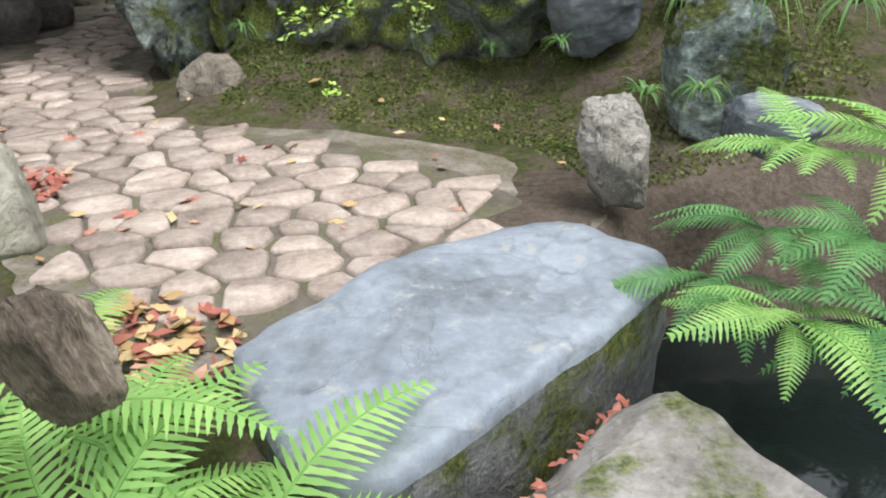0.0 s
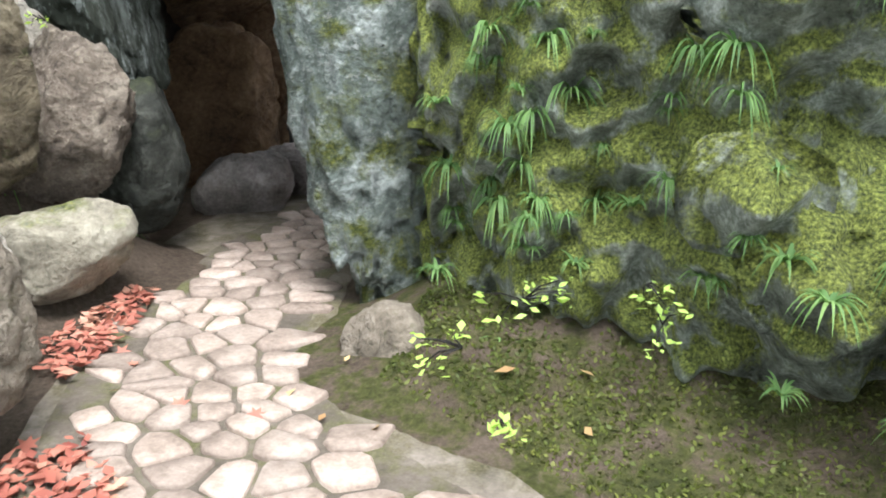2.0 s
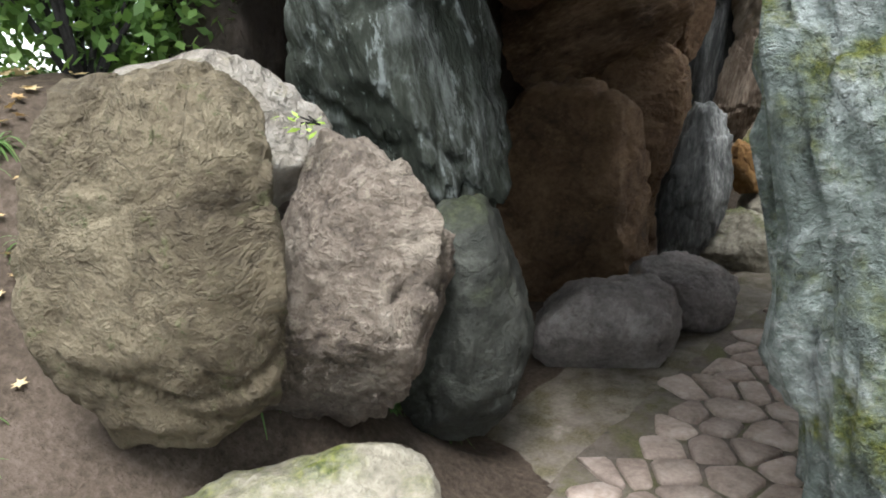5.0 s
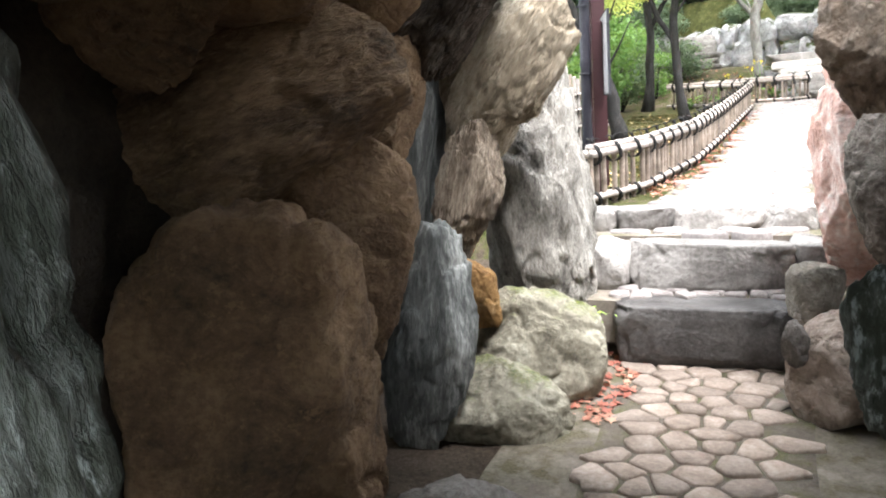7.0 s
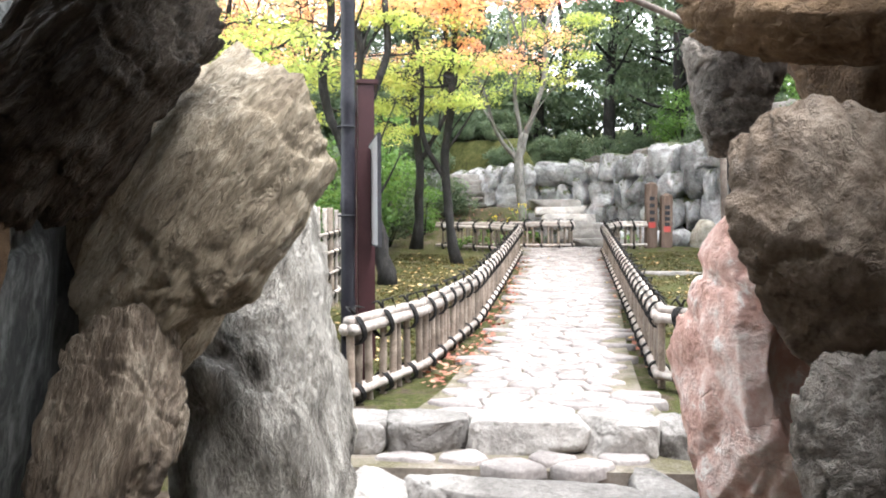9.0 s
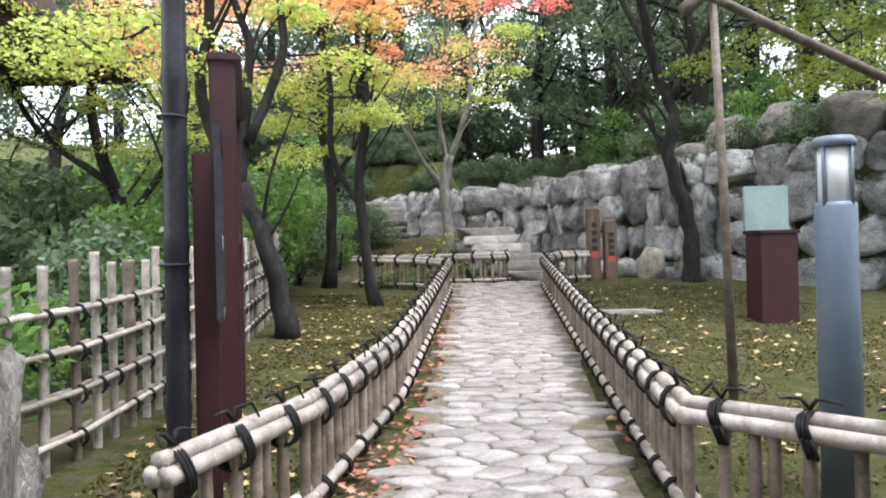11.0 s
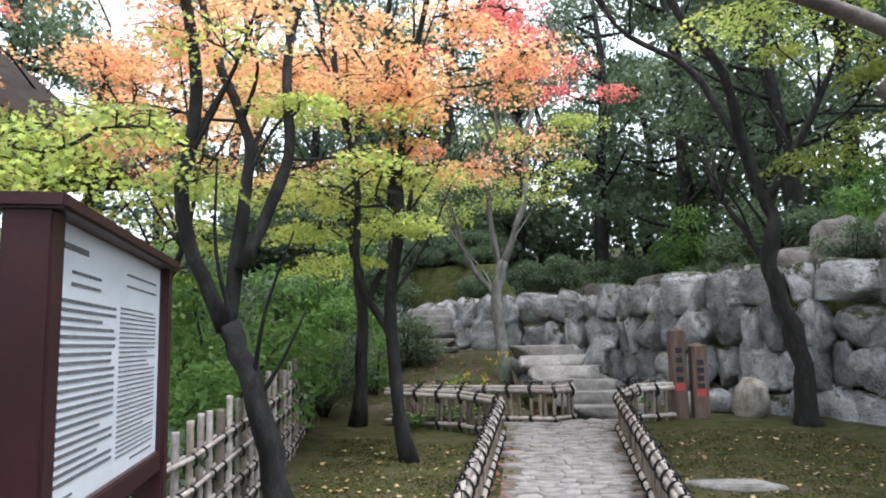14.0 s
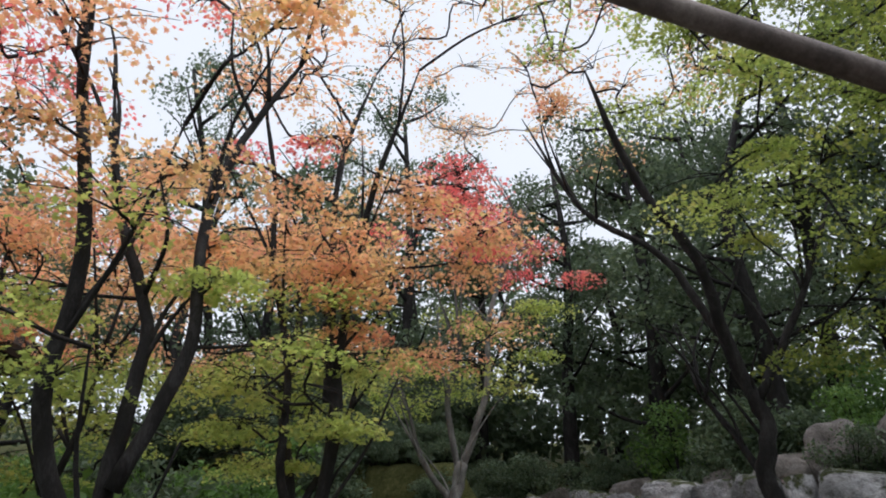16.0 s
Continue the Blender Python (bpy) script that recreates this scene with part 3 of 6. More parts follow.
def height(x, y):
    n = noise.noise(Vector((x * 0.9, y * 0.9, 3))) * 0.05 + noise.noise(Vector((x * 4, y * 4, 5))) * 0.012
    if y < 8.7:
        z = 0.0
        z += 0.28 * step_up(3.05, 4.0, y + 0.12 * x) * step_up(-1.7, -0.9, x) + (0.3 * step_up(0.3, 1.6, x) + 0.5 * step_up(2.9, 4.4, y) * step_up(0.2, 0.9, x)) * step_up(2.2, 2.9, y)
        z += (0.5 * step_up(-2.7, -3.2, x) + 1.0 * step_up(-3.0, -4.6, x)) * step_up(4.6, 3.6, y)
        z -= 0.14 * step_up(1.3, 0.6, y)
        z -= 0.6 * step_up(0.28, 0.6, x + 0.35 * (1.6 - y)) * step_up(2.35, 2.0, y) * step_up(4.5, 3.5, x)
        z -= 0.5 * step_up(-0.32, -0.1, x) * step_up(0.5, 0.25, x) * step_up(1.45, 1.2, y) * step_up(-0.6, -0.3, y)
        k = step_up(-2.9, -2.2, x) * step_up(0.3, -0.6, x) * step_up(1.3, 1.9, y)
        return z + n * (1 - 0.85 * max(k, step_up(4.2, 4.8, y)))
    if y < 9.55:
        return 0.74 * step_up(9.44, 9.54, y) + (0.5 * step_up(8.8, 9.4, y) * step_up(1.1, 1.5, abs(x + 2.7)) if y < 9.5 else 0) - 0.04
    z = garden_z(y) + n * 0.7
    on_path = step_up(2.0, 1.0, abs(x + 2.2 - 0.055 * (y - 10)))
    z -= 0.03 * on_path + n * 0.6 * on_path
    b = behind_wall(x, y)
    z += 0.92 * step_up(20.6, 24.4, y) * step_up(-1.6, -2.3, x) + 0.15 * step_up(23, 26, y) * step_up(-3.0, -4.5, x)
    if b > 0:
        z = max(z, 1.4) + (3.2 - 1.4) * step_up(0.1, 0.5, b) + 0.2 * min(b, 22) + n * 2
    z -= 0.5 * step_up(-5.2, -9, x) * step_up(22, 19, y)
    return z


def axis(lo, hi, step, far):
    mid = np.arange(lo, hi + step / 2, step)
    ext = np.array([1.5, 4, 9, 20, 45, 90, 160, far])
    return np.concatenate([(lo - ext)[::-1], mid, hi + ext])


gx, gy = axis(-11, 9, 0.125, 400), axis(-3, 32, 0.125, 500)
gverts = [(x, y, height(x, y)) for y in gy for x in gx]
nx = len(gx)
gfaces = [(j * nx + i, j * nx + i + 1, (j + 1) * nx + i + 1, (j + 1) * nx + i) for j in range(len(gy) - 1) for i in range(nx - 1)]
gmesh = mesh_of("ground", gverts, gfaces, MOSSGROUND)
bare = []
for x, y, z in gverts:
    s = 0.0
    if y < 9.5:
        s = 0.47 + 0.55 * step_up(-1.6, -2.0, x) + 0.5 * step_up(0.0, 0.4, x) * step_up(2.7, 2.3, y) + 0.6 * step_up(3.6, 4.2, y) * step_up(0.8, 1.2, x)
    elif behind_wall(x, y) > 0:
        s = 0.15
    elif x < -4.6 or y > 20.5:
        s = 0.5
    else:
        s = 0.42
    bare.append(s)
battr = gmesh.attributes.new("bare", "FLOAT", "POINT")
battr.data.foreach_set("value", bare)
obj("ground", gmesh, None, (0, 0, 0), "mossy ground with bare soil patches", "ground", "", "structure")

pond = mesh_of("pond_water", [(-0.5, -3, -0.4), (6, -3, -0.4), (6, 2.6, -0.4), (-0.5, 2.6, -0.4)], [(0, 1, 2, 3)], WATER)
obj("water", pond, None, (0, 0, 0), "dark still pond water under the stones", "water", "", "structure")

# ---------------------------------------------------------------- cave shell
def sheet(name, fn, nu, nv, material, label, category, thick=0.25):
    """A rough rock face: fn(u, v) gives its places; given depth by a second skin."""
    vs, fs = [], []
    for j in range(nv + 1):
        for i in range(nu + 1):
            vs.append(Vector(fn(i / nu, j / nv)))
    w = nu + 1
    fs = [(j * w + i, j * w + i + 1, (j + 1) * w + i + 1, (j + 1) * w + i) for j in range(nv) for i in range(nu)]
    ob = obj(name, mesh_of(name, vs, fs, material), None, (0, 0, 0), label, category, "", "structure")
    so = ob.modifiers.new("depth", "SOLIDIFY")
    so.thickness, so.offset = thick, -1
    return ob


def lumps(p, a, f, seed):
    q = Vector(p)
    return a * (noise.noise(q * f + Vector((seed, 0, 0))) + 0.55 * noise.noise(q * f * 2.3 + Vector((0, seed, 0))) + 0.35 * noise.noise(q * f * 5 + Vector((0, 0, seed))))


def along(line, u):
    d = [math.dist(a, b) for a, b in zip(line, line[1:])]
    s = u * sum(d)
    for (a, b), l in zip(zip(line, line[1:]), d):
        if s <= l or b == line[-1]:
            t = min(1, s / l)
            return tuple(p + (q - p) * t for p, q in zip(a, b))
        s -= l


LEFT_LINE = [(-4.4, 4.3), (-4.75, 5.2), (-4.75, 6.5), (-4.55, 7.6), (-4.6, 8.7), (-5.6, 9.0)]
RIGHT_LINE = [(-0.9, 9.1), (-1.35, 8.5), (-1.7, 7.0), (-1.62, 5.6), (-1.5, 4.6)]
FRONT_LINE = [(-1.55, 4.75), (-1.2, 4.3), (-0.7, 4.02), (0.0, 3.75), (0.5, 3.75), (0.75, 4.4), (2.2, 5.0), (5.5, 4.6)]


def left_face(u, v):
    x, y = along(LEFT_LINE, u)
    k = lumps((x, y, v * 3), 0.12, 1.6, 7)
    return (x + k, y + 0.4 * k, -0.1 + (3.5 - 1.3 * step_up(6.4, 7.2, y)) * v)


def right_face(u, v):
    x, y = along(RIGHT_LINE, u)
    k = lumps((x, y, v * 3), 0.14, 1.7, 17)
    return (x + k, y + 0.3 * k, -0.1 + (3.5 - 1.3 * step_up(6.4, 7.2, y)) * v)


def front_face(u, v):
    x, y = along(FRONT_LINE, u)
    k = lumps((x * 1.2, y, v * 3), 0.27, 1.7, 27) + 0.05 * noise.noise(Vector((x * 14, y * 14, v * 36)))
    return (x + 0.2 * k, y - k + 0.32 * v * v - 0.22 * math.sin(v * 3.0), -0.1 + 2.7 * v)


def roof_face(u, v):
    x, y = -5.2 + 4.4 * u, 4.15 + 2.45 * v
    k = lumps((x, y, 3), 0.16, 1.4, 37)
    return (x, y, 2.5 + k + 0.2 * math.sin(math.pi * u) )


# dark walls and unseen roof added behind the boulders to keep light out
sheet("wall_left", left_face, 60, 34, CAVEFILL, "dark backing wall added behind the cave boulders", "wall", 0.3)
sheet("wall_right", right_face, 60, 34, CAVEFILL, "dark backing wall added along the cave", "wall", 0.3)
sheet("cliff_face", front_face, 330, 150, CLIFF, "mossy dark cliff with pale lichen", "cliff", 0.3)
sheet("ceiling", roof_face, 60, 50, CAVEFILL, "rough unseen roof closing the cave", "ceiling", 0.35)


def mound(name, x0, x1, y0, y1, z0, z1, seed, label):
    """The planted top of the rockwork."""
    def fn(u, v):
        x, y = x0 + (x1 - x0) * u, y0 + (y1 - y0) * v
        return (x, y, z0 + (z1 - z0) * math.sin(math.pi * min(1, 0.1 + v * 0.8)) + lumps((x, y, 0), 0.15, 0.8, seed))
    return sheet(name, fn, 40, 40, MOSSGROUND, label, "bank", 0.3)


mound("bank_top", -1.4, 7.0, 4.3, 7.0, 2.3, 3.0, 3, "mossy soil bank on top of the cliff")
mound("bank_top_left", -9.0, -4.3, 3.9, 7.0, 1.9, 3.0, 5, "mossy soil bank above the boulders")
# out of view, added as a second cover over the roof against light
mound("bank_roof", -5.4, -0.9, 4.3, 6.6, 3.55, 4.0, 9, "unseen earth layer added over the cave roof")

# ---------------------------------------------------------------- rocks
ROCKS_LEFT = [
    ("boulder", "broad olive-tan boulder leaning at the cave mouth", OLIVE, (-3.11, 3.39, 1.01), (0.70, 0.52, 0.89), 79, -6, 11),
    ("boulder", "pale sunlit boulder behind the olive one", PALE, (-3.42, 3.68, 1.27), (0.69, 0.34, 0.48), 72, -8, 12),
    ("boulder", "brown-grey cracked boulder beside the cave mouth", BROWN, (-3.05, 3.89, 0.80), (0.61, 0.49, 0.78), 61, 14, 13),
    ("standing_stone", "tall blue-green standing stone at the cave mouth", BLUE, (-3.57, 4.51, 1.48), (0.78, 0.63, 1.64), 54, -4, 14),
    ("boulder", "dark green mossy boulder low on the paving", DARKGREEN, (-3.12, 4.39, 0.57), (0.51, 0.46, 0.81), 50, 8, 15),
    ("boulder", "low flat yellowish boulder on bare soil", MOSSY, (-2.80, 3.52, 0.29), (0.72, 0.36, 0.40), 56, -8, 16),
    ("boulder", "pale white-topped boulder beside the paving", PALE, (-2.37, 2.41, 0.84), (0.71, 0.50, 0.56), 73, -10, 17),
    ("boulder", "big rounded tan boulder beside the paving", TAN, (-2.10, 2.38, 0.50), (0.77, 0.69, 0.78), 71, -5, 18),
    ("boulder", "small pale boulder wedged between larger ones", PALE, (-2.44, 2.96, 0.39), (0.21, 0.19, 0.40), 62, 0, 19),
    ("boulder", "low grey boulder at the foot of the cave wall", GREY, (-3.36, 5.49, 0.17), (0.68, 0.45, 0.50), 37, -6, 21),
    ("boulder", "smooth grey boulder at the foot of the cave wall", GREY, (-3.33, 6.15, 0.20), (0.54, 0.40, 0.45), 30, 12, 22),
    ("boulder", "large smooth brown boulder in the cave wall", CAVE, (-4.24, 6.30, 0.52), (1.06, 0.85, 1.45), 40, 4, 23),
    ("boulder", "tan wedge-shaped boulder in the cave wall", CAVE, (-4.05, 6.85, 0.97), (0.52, 0.36, 0.97), 30, 16, 24),
    ("boulder", "massive layered brown boulder in the cave wall", LAYERED, (-4.36, 6.70, 1.66), (1.19, 0.62, 0.83), 36, -17, 25),
    ("boulder", "brown boulder overhead in the cave wall", CAVE, (-4.20, 5.98, 2.12), (0.62, 0.5, 0.74), 43, -10, 26),
    ("boulder", "small reddish boulder wedged in the cave wall", CAVE, (-4.16, 7.55, 1.67), (0.32, 0.25, 0.69), 24, 20, 20),
    ("boulder", "dark splintered overhanging rock in the cave wall", SHADEDWOOD, (-3.89, 7.80, 2.17), (0.45, 0.36, 0.79), 22, 40, 27),
    ("boulder", "wood-grained tan rock in the cave wall", WOODY, (-3.89, 7.95, 1.15), (0.37, 0.29, 0.71), 21, 12, 28),
    ("boulder", "blue-grey streaked slab in the cave wall", STRIPE, (-3.89, 7.20, 0.51), (0.45, 0.36, 1.13), 25, 8, 29),
    ("boulder", "small orange-stained rock in the cave wall", ORANGE, (-3.84, 7.80, 0.62), (0.22, 0.18, 0.40), 21, -8, 30),
    ("boulder", "pale splintered rock leaning over the cave exit", PALEWOOD, (-3.68, 8.15, 1.83), (0.49, 0.44, 1.09), 22, 33, 31),
    ("boulder", "tall grey fissured rock at the cave exit", FISSURED, (-3.74, 8.78, 0.92), (0.88, 0.74, 1.94), 6, -4, 32),
    ("boulder", "angular pale boulder with moss at the cave exit", MOSSY, (-3.55, 7.98, 0.23), (0.74, 0.52, 0.65), 16, 18, 33),
    ("boulder", "low boulder with a mossy edge at the cave exit", MOSSY, (-3.61, 7.40, 0.08), (0.69, 0.40, 0.50), 19, 24, 34),
]
ROCKS_RIGHT = [
    ("boulder", "pinkish red boulder at the cave exit", RED, (-1.74, 8.46, 1.22), (0.92, 0.70, 1.34), -8, -4, 41),
    ("boulder", "rounded brown boulder overhanging the cave exit", WARM, (-1.81, 7.98, 1.73), (0.58, 0.46, 0.82), -17, -42, 42),
    ("boulder", "dark pitted rock under the cave roof", POROUS, (-2.04, 8.35, 2.22), (0.34, 0.28, 0.40), -17, -8, 43),
    ("boulder", "dark brown rock at the edge of the cave roof", CAVE, (-1.87, 8.05, 2.39), (0.77, 0.25, 0.31), -24, 10, 44),
    ("boulder", "porous grey rock in the cave wall", POROUS, (-1.85, 7.75, 1.09), (0.35, 0.28, 0.71), -18, -16, 45),
    ("boulder", "squarish pale rock beside the steps", ROSE, (-2.0, 7.95, 0.2), (0.5, 0.5, 0.6), -6, 0, 46),
    ("boulder", "pale rock at the end of the step", PALE, (-2.13, 8.33, 0.50), (0.29, 0.26, 0.33), -11, 0, 47),
    ("boulder", "dark blue-green rock low in the cave wall", BLUE, (-2.04, 6.31, 0.90), (0.33, 0.29, 0.48), -18, 0, 48),
    ("boulder", "small upright dark stone at the step", GREY, (-2.24, 7.84, 0.39), (0.12, 0.11, 0.22), -6, 0, 49),
    ("standing_stone", "tall weathered grey-green rock at the cave mouth", JAMB, (-1.63, 4.46, 1.14), (0.79, 0.60, 2.58), 28, -5, 51),
    ("stone", "rough pale stone at the foot of the mossy rock", TAN, (-1.17, 3.70, 0.02), (0.39, 0.35, 0.42), 27, -14, 52),
    ("boulder", "smooth blue-grey boulder on the mossy bank", BLUEGREY, (0.67, 3.37, 0.54), (0.41, 0.33, 0.61), -15, -12, 53),
    ("boulder", "grey boulder behind the blue-grey one", BLUEGREY, (1.11, 3.61, 0.61), (0.53, 0.22, 0.28), -22, 4, 54),
    ("stone", "white ribbed stone among grass", PALE, (1.13, 3.32, 0.57), (0.38, 0.18, 0.22), -24, 8, 55),
    ("boulder", "rugged grey-green rock with grass tufts", JAMB, (1.03, 2.73, 0.36), (0.50, 0.40, 0.57), -28, 0, 56),
    ("boulder", "whitish lichen-covered stone by the bridge slab", PALE, (0.53, 2.17, 0.22), (0.23, 0.18, 0.35), -22, -12, 57),
    ("boulder", "low grey boulder above the pond", BLUEGREY, (0.98, 2.15, 0.28), (0.34, 0.16, 0.20), -36, 0, 58),
    ("boulder", "mossy tan boulder at the edge of the paving", MOSSY, (-1.05, 1.45, 0.37), (0.27, 0.24, 0.30), 36, 0, 59),
    ("boulder", "dark weathered stump-like rock among ferns", WOODY, (-0.60, 0.91, 0.39), (0.15, 0.13, 0.23), 33, -10, 60),
]
for name, label, material, at, size, yaw, lean, seed in ROCKS_LEFT + ROCKS_RIGHT:
    split = material in (WOODY, SHADEDWOOD, STRIPE, PALEWOOD, FISSURED, BLUE, JAMB)
    round_one = material in (CAVE, GREY, ROSE, TAN, MOSSY, LAYERED, POROUS, DARKGREEN, RED, WARM) and seed not in (41, 43)
    big = name == "standing_stone"
    made = rock(name, label, material, at, [1.08 * d for d in size], yaw, lean, seed, rough=1.0 if seed in (29, 31) else 2.2 if big else 2.0 if split else 1.2, boxy=0.86 if round_one or seed == 29 else 0.52 if seed == 31 else 0.66, cuts=6 if round_one else 11, level=6 if big or 23 <= seed <= 34 or 41 <= seed <= 45 or seed in (11, 13, 18) else 5, crag=0.35 if seed in (29, 31) else 0.6 if seed == 14 else 1.1 if split or seed in (13, 57) else 0.9 if seed in (25, 43, 45) else 0.35, grain=0.35 if seed in (29, 14, 31, 32) else 0.7 if split or seed == 13 else 0.0)
    if seed == 41:
        # a dent added on the cave side, shaping in the dark of its shaded face
        for v in made.data.vertices:
            d = ((v.co.x - 0.14) / 0.34) ** 2 + ((v.co.y + 0.36) / 0.3) ** 2 + ((v.co.z - 0.12) / 0.36) ** 2
            if d < 1:
                v.co.y += 0.2 * (1 - d) ** 0.5

# boulders that close the cave wall on both sides
rnd = random.Random(5)
for i in range(7):
    y = 4.8 + 0.42 * i
    rock("boulder", "dark brown boulder in the shaded cave wall", CAVE, (-1.55 + rnd.uniform(-0.05, 0.05), y, 0.3 + 0.1 * (i % 2)), (0.55, 0.6, 0.75), 90, rnd.uniform(-10, 10), 200 + i, level=3)
    rock("boulder", "dark brown boulder in the shaded cave wall", CAVE, (-1.5, y + 0.2, 1.0 + 0.1 * (i % 2)), (0.55, 0.62, 0.7), 90, rnd.uniform(-10, 10), 220 + i, level=3)
    rock("boulder", "dark brown boulder under the cave roof", CAVE, (-1.45, y, 1.75), (0.5, 0.66, 0.8), 90, rnd.uniform(-10, 10), 240 + i, level=3)
    rock("boulder", "dark brown boulder under the cave roof", CAVE, (-4.15, y - 0.1, 2.3), (0.6, 0.7, 0.7), 90, rnd.uniform(-10, 10), 260 + i, level=3)
# roof boulders out of view that close the cave overhead
for i in range(8):
    rock("boulder", "unseen roof boulder closing the cave", CAVE, (-3.6 + 0.6 * (i % 3) + rnd.uniform(-0.1, 0.1), 4.5 + 0.26 * i, 2.55), (0.9, 0.8, 0.4), rnd.uniform(0, 90), 0, 280 + i, level=3)

rock("boulder", "brown lintel boulder at the edge of the cave roof", CAVE, (-2.8, 6.6, 2.28), (2.3, 0.42, 0.5), 2, 1, 735, level=5, boxy=0.7, cuts=5)
# boulders out of view, added only to shade the rocks at the exit
for x, y in ((-3.85, 7.05), (-3.74, 7.62), (-4.2, 7.4), (-1.3, 7.2), (-1.4, 7.85)):
    rock("boulder", "unseen boulder added over the cave exit for shade", CAVE, (x, y, 2.85), (0.95, 0.85, 0.75), 20 * y, 0, int(100 * y), level=4, boxy=0.85)
# more boulders out of view, added to cut the light from the mouth
for i in range(4):
    rock("boulder", "unseen lintel boulder added to darken the cave mouth", CAVE, (-3.45 + 0.55 * i, 4.75 - 0.08 * i, 2.24 + 0.05 * (i % 2)), (0.8, 0.8, 0.62), 10 * i, rnd.uniform(-8, 8), 340 + i, level=3)
    rock("boulder", "unseen roof boulder added to darken the cave", CAVE, (-3.5 + 0.55 * i, 5.5, 2.5), (0.8, 0.9, 0.5), 10 * i, rnd.uniform(-8, 8), 350 + i, level=3)
for label, material, at, size, lean, seed in (
        ("grey rock closing the cave wall by the exit", STRIPE, (-4.4, 8.2, 1.2), (0.6, 1.2, 2.5), 4, 293),
        ("pale splintered rock filling the wall at the exit", PALEWOOD, (-4.0, 8.3, 1.7), (0.75, 0.6, 1.3), 26, 294),
        ("dark brown rock closing the cave wall", CAVE, (-4.35, 7.2, 1.0), (0.6, 1.1, 2.2), 4, 297),
        ("dark brown rock under the roof edge at the exit", CAVE, (-1.5, 8.4, 2.15), (0.8, 0.6, 0.8), 0, 298),
        ("brown rock beside the red boulder", CAVE, (-1.45, 8.3, 1.3), (0.7, 0.9, 1.4), 0, 295),
        ("grey rock below the red boulder", ROSE, (-1.55, 8.45, 0.45), (0.7, 0.8, 0.8), 0, 296)):
    rock("boulder", label, material, at, size, 10, lean, seed, rough=1.6)

# bridge slab, stepping stone
SLAB_LINE = [(-0.53, 1.4), (-0.35, 1.61), (-0.1, 1.87), (0.35, 2.05), (0.61, 1.8), (0.38, 1.45), (0.19, 1.27), (-0.01, 1.06), (-0.17, 0.95), (-0.35, 1.08)]


def slab_mesh(name, outline, top, tall, material, seed):
    """A flat natural slab: a rounded outline, a worn top and a rough undercut side."""
    o = Vector((seed, seed * 2, 0))
    line = [Vector((p.x, p.y, 0)) for p in smooth_line([(x, y, 0) for x, y in outline + outline[:1]], 10)[:-1]]
    c = sum(line, Vector()) / len(line)
    vs, fs = [c + Vector((0, 0, top))], []
    rings = [(0.12 * i, 0.0) for i in range(1, 8)] + [(0.9, 0.0), (0.95, 0.006), (0.98, 0.02), (1.0, 0.05), (1.01, 0.12), (1.0, 0.2), (0.99, 0.28), (0.98, 0.4), (0.97, tall)]
    n = len(line)
    for k, (f, drop) in enumerate(rings):
        for p in line:
            q = c + (p - c) * f
            w = noise.noise(q * 1.8 + o) * 0.02 + noise.noise(q * 6 + o) * 0.006
            e = 1 + (0.03 * noise.noise(Vector((q.x * 7, q.y * 7, drop * 12)) + o) + 0.02 * noise.noise(Vector((q.x * 18, q.y * 18, drop * 30)) + o) if k > 6 else 0)
            z = top + w - drop - (0.02 * max(0, noise.noise(q * 5 - o)) if 0.85 < f and drop < 0.03 else 0)
            vs.append(c + (q - c) * e + Vector((0, 0, z)))
    fs = [(0, 1 + i, 1 + (i + 1) % n) for i in range(n)]
    for k in range(len(rings) - 1):
        fs += [(1 + k * n + i, 1 + (k + 1) * n + i, 1 + (k + 1) * n + (i + 1) % n, 1 + k * n + (i + 1) % n) for i in range(n)]
    me = mesh_of(name, vs, fs, material)
    # outer rings take the mossy side stone with shade in its colour
    me.materials.append(SHADEDSLABSIDE)
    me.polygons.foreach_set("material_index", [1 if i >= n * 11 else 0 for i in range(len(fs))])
    return me


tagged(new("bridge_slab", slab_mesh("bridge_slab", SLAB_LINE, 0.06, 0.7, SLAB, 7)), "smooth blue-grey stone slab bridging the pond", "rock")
rock("stepping_stone", "grey-brown flat stepping stone with mossy rim", GREYMOSS, (0.42, 0.93, -0.3), (0.8, 1.04, 0.9), 8, 0, 72, top=0.62, rough=0.5, cuts=8)
rock("stepping_stone", "worn flat stepping stone under foot", GREY, (0.0, 0.1, -0.42), (0.9, 0.8, 0.9), 0, 0, 73, top=0.6, rough=0.5, cuts=8)

# steps up to the garden
def step_row(y, z, tall, x0, x1, widths, seed, label, deep=0.34, stone=STEP):
    k = random.Random(seed)
    x = x0
    i = 0
    while x < x1 - 0.05:
        w = min(widths[i % len(widths)], x1 - x)
        rock("step_stone", label, stone, (x + w / 2, y + k.uniform(-0.02, 0.02) + deep / 2, z - tall / 2), (w * 1.06, deep * 1.1, tall * 1.25), k.uniform(-3, 3), 0, seed + i, "cave steps", top=0.76, level=5, rough=0.9, boxy=0.46, cuts=2, crag=0.2)
        x += w
        i += 1


step_row(8.44, 0.385, 0.42, -3.18, -2.2, [0.98], 301, "long dark flat slab as first step at the cave exit", 0.32, SHADEDSTEP)
step_row(8.86, 0.68, 0.32, -3.44, -1.92, [0.26, 0.97, 0.29], 311, "broad worn stone slab as second step", 0.44)
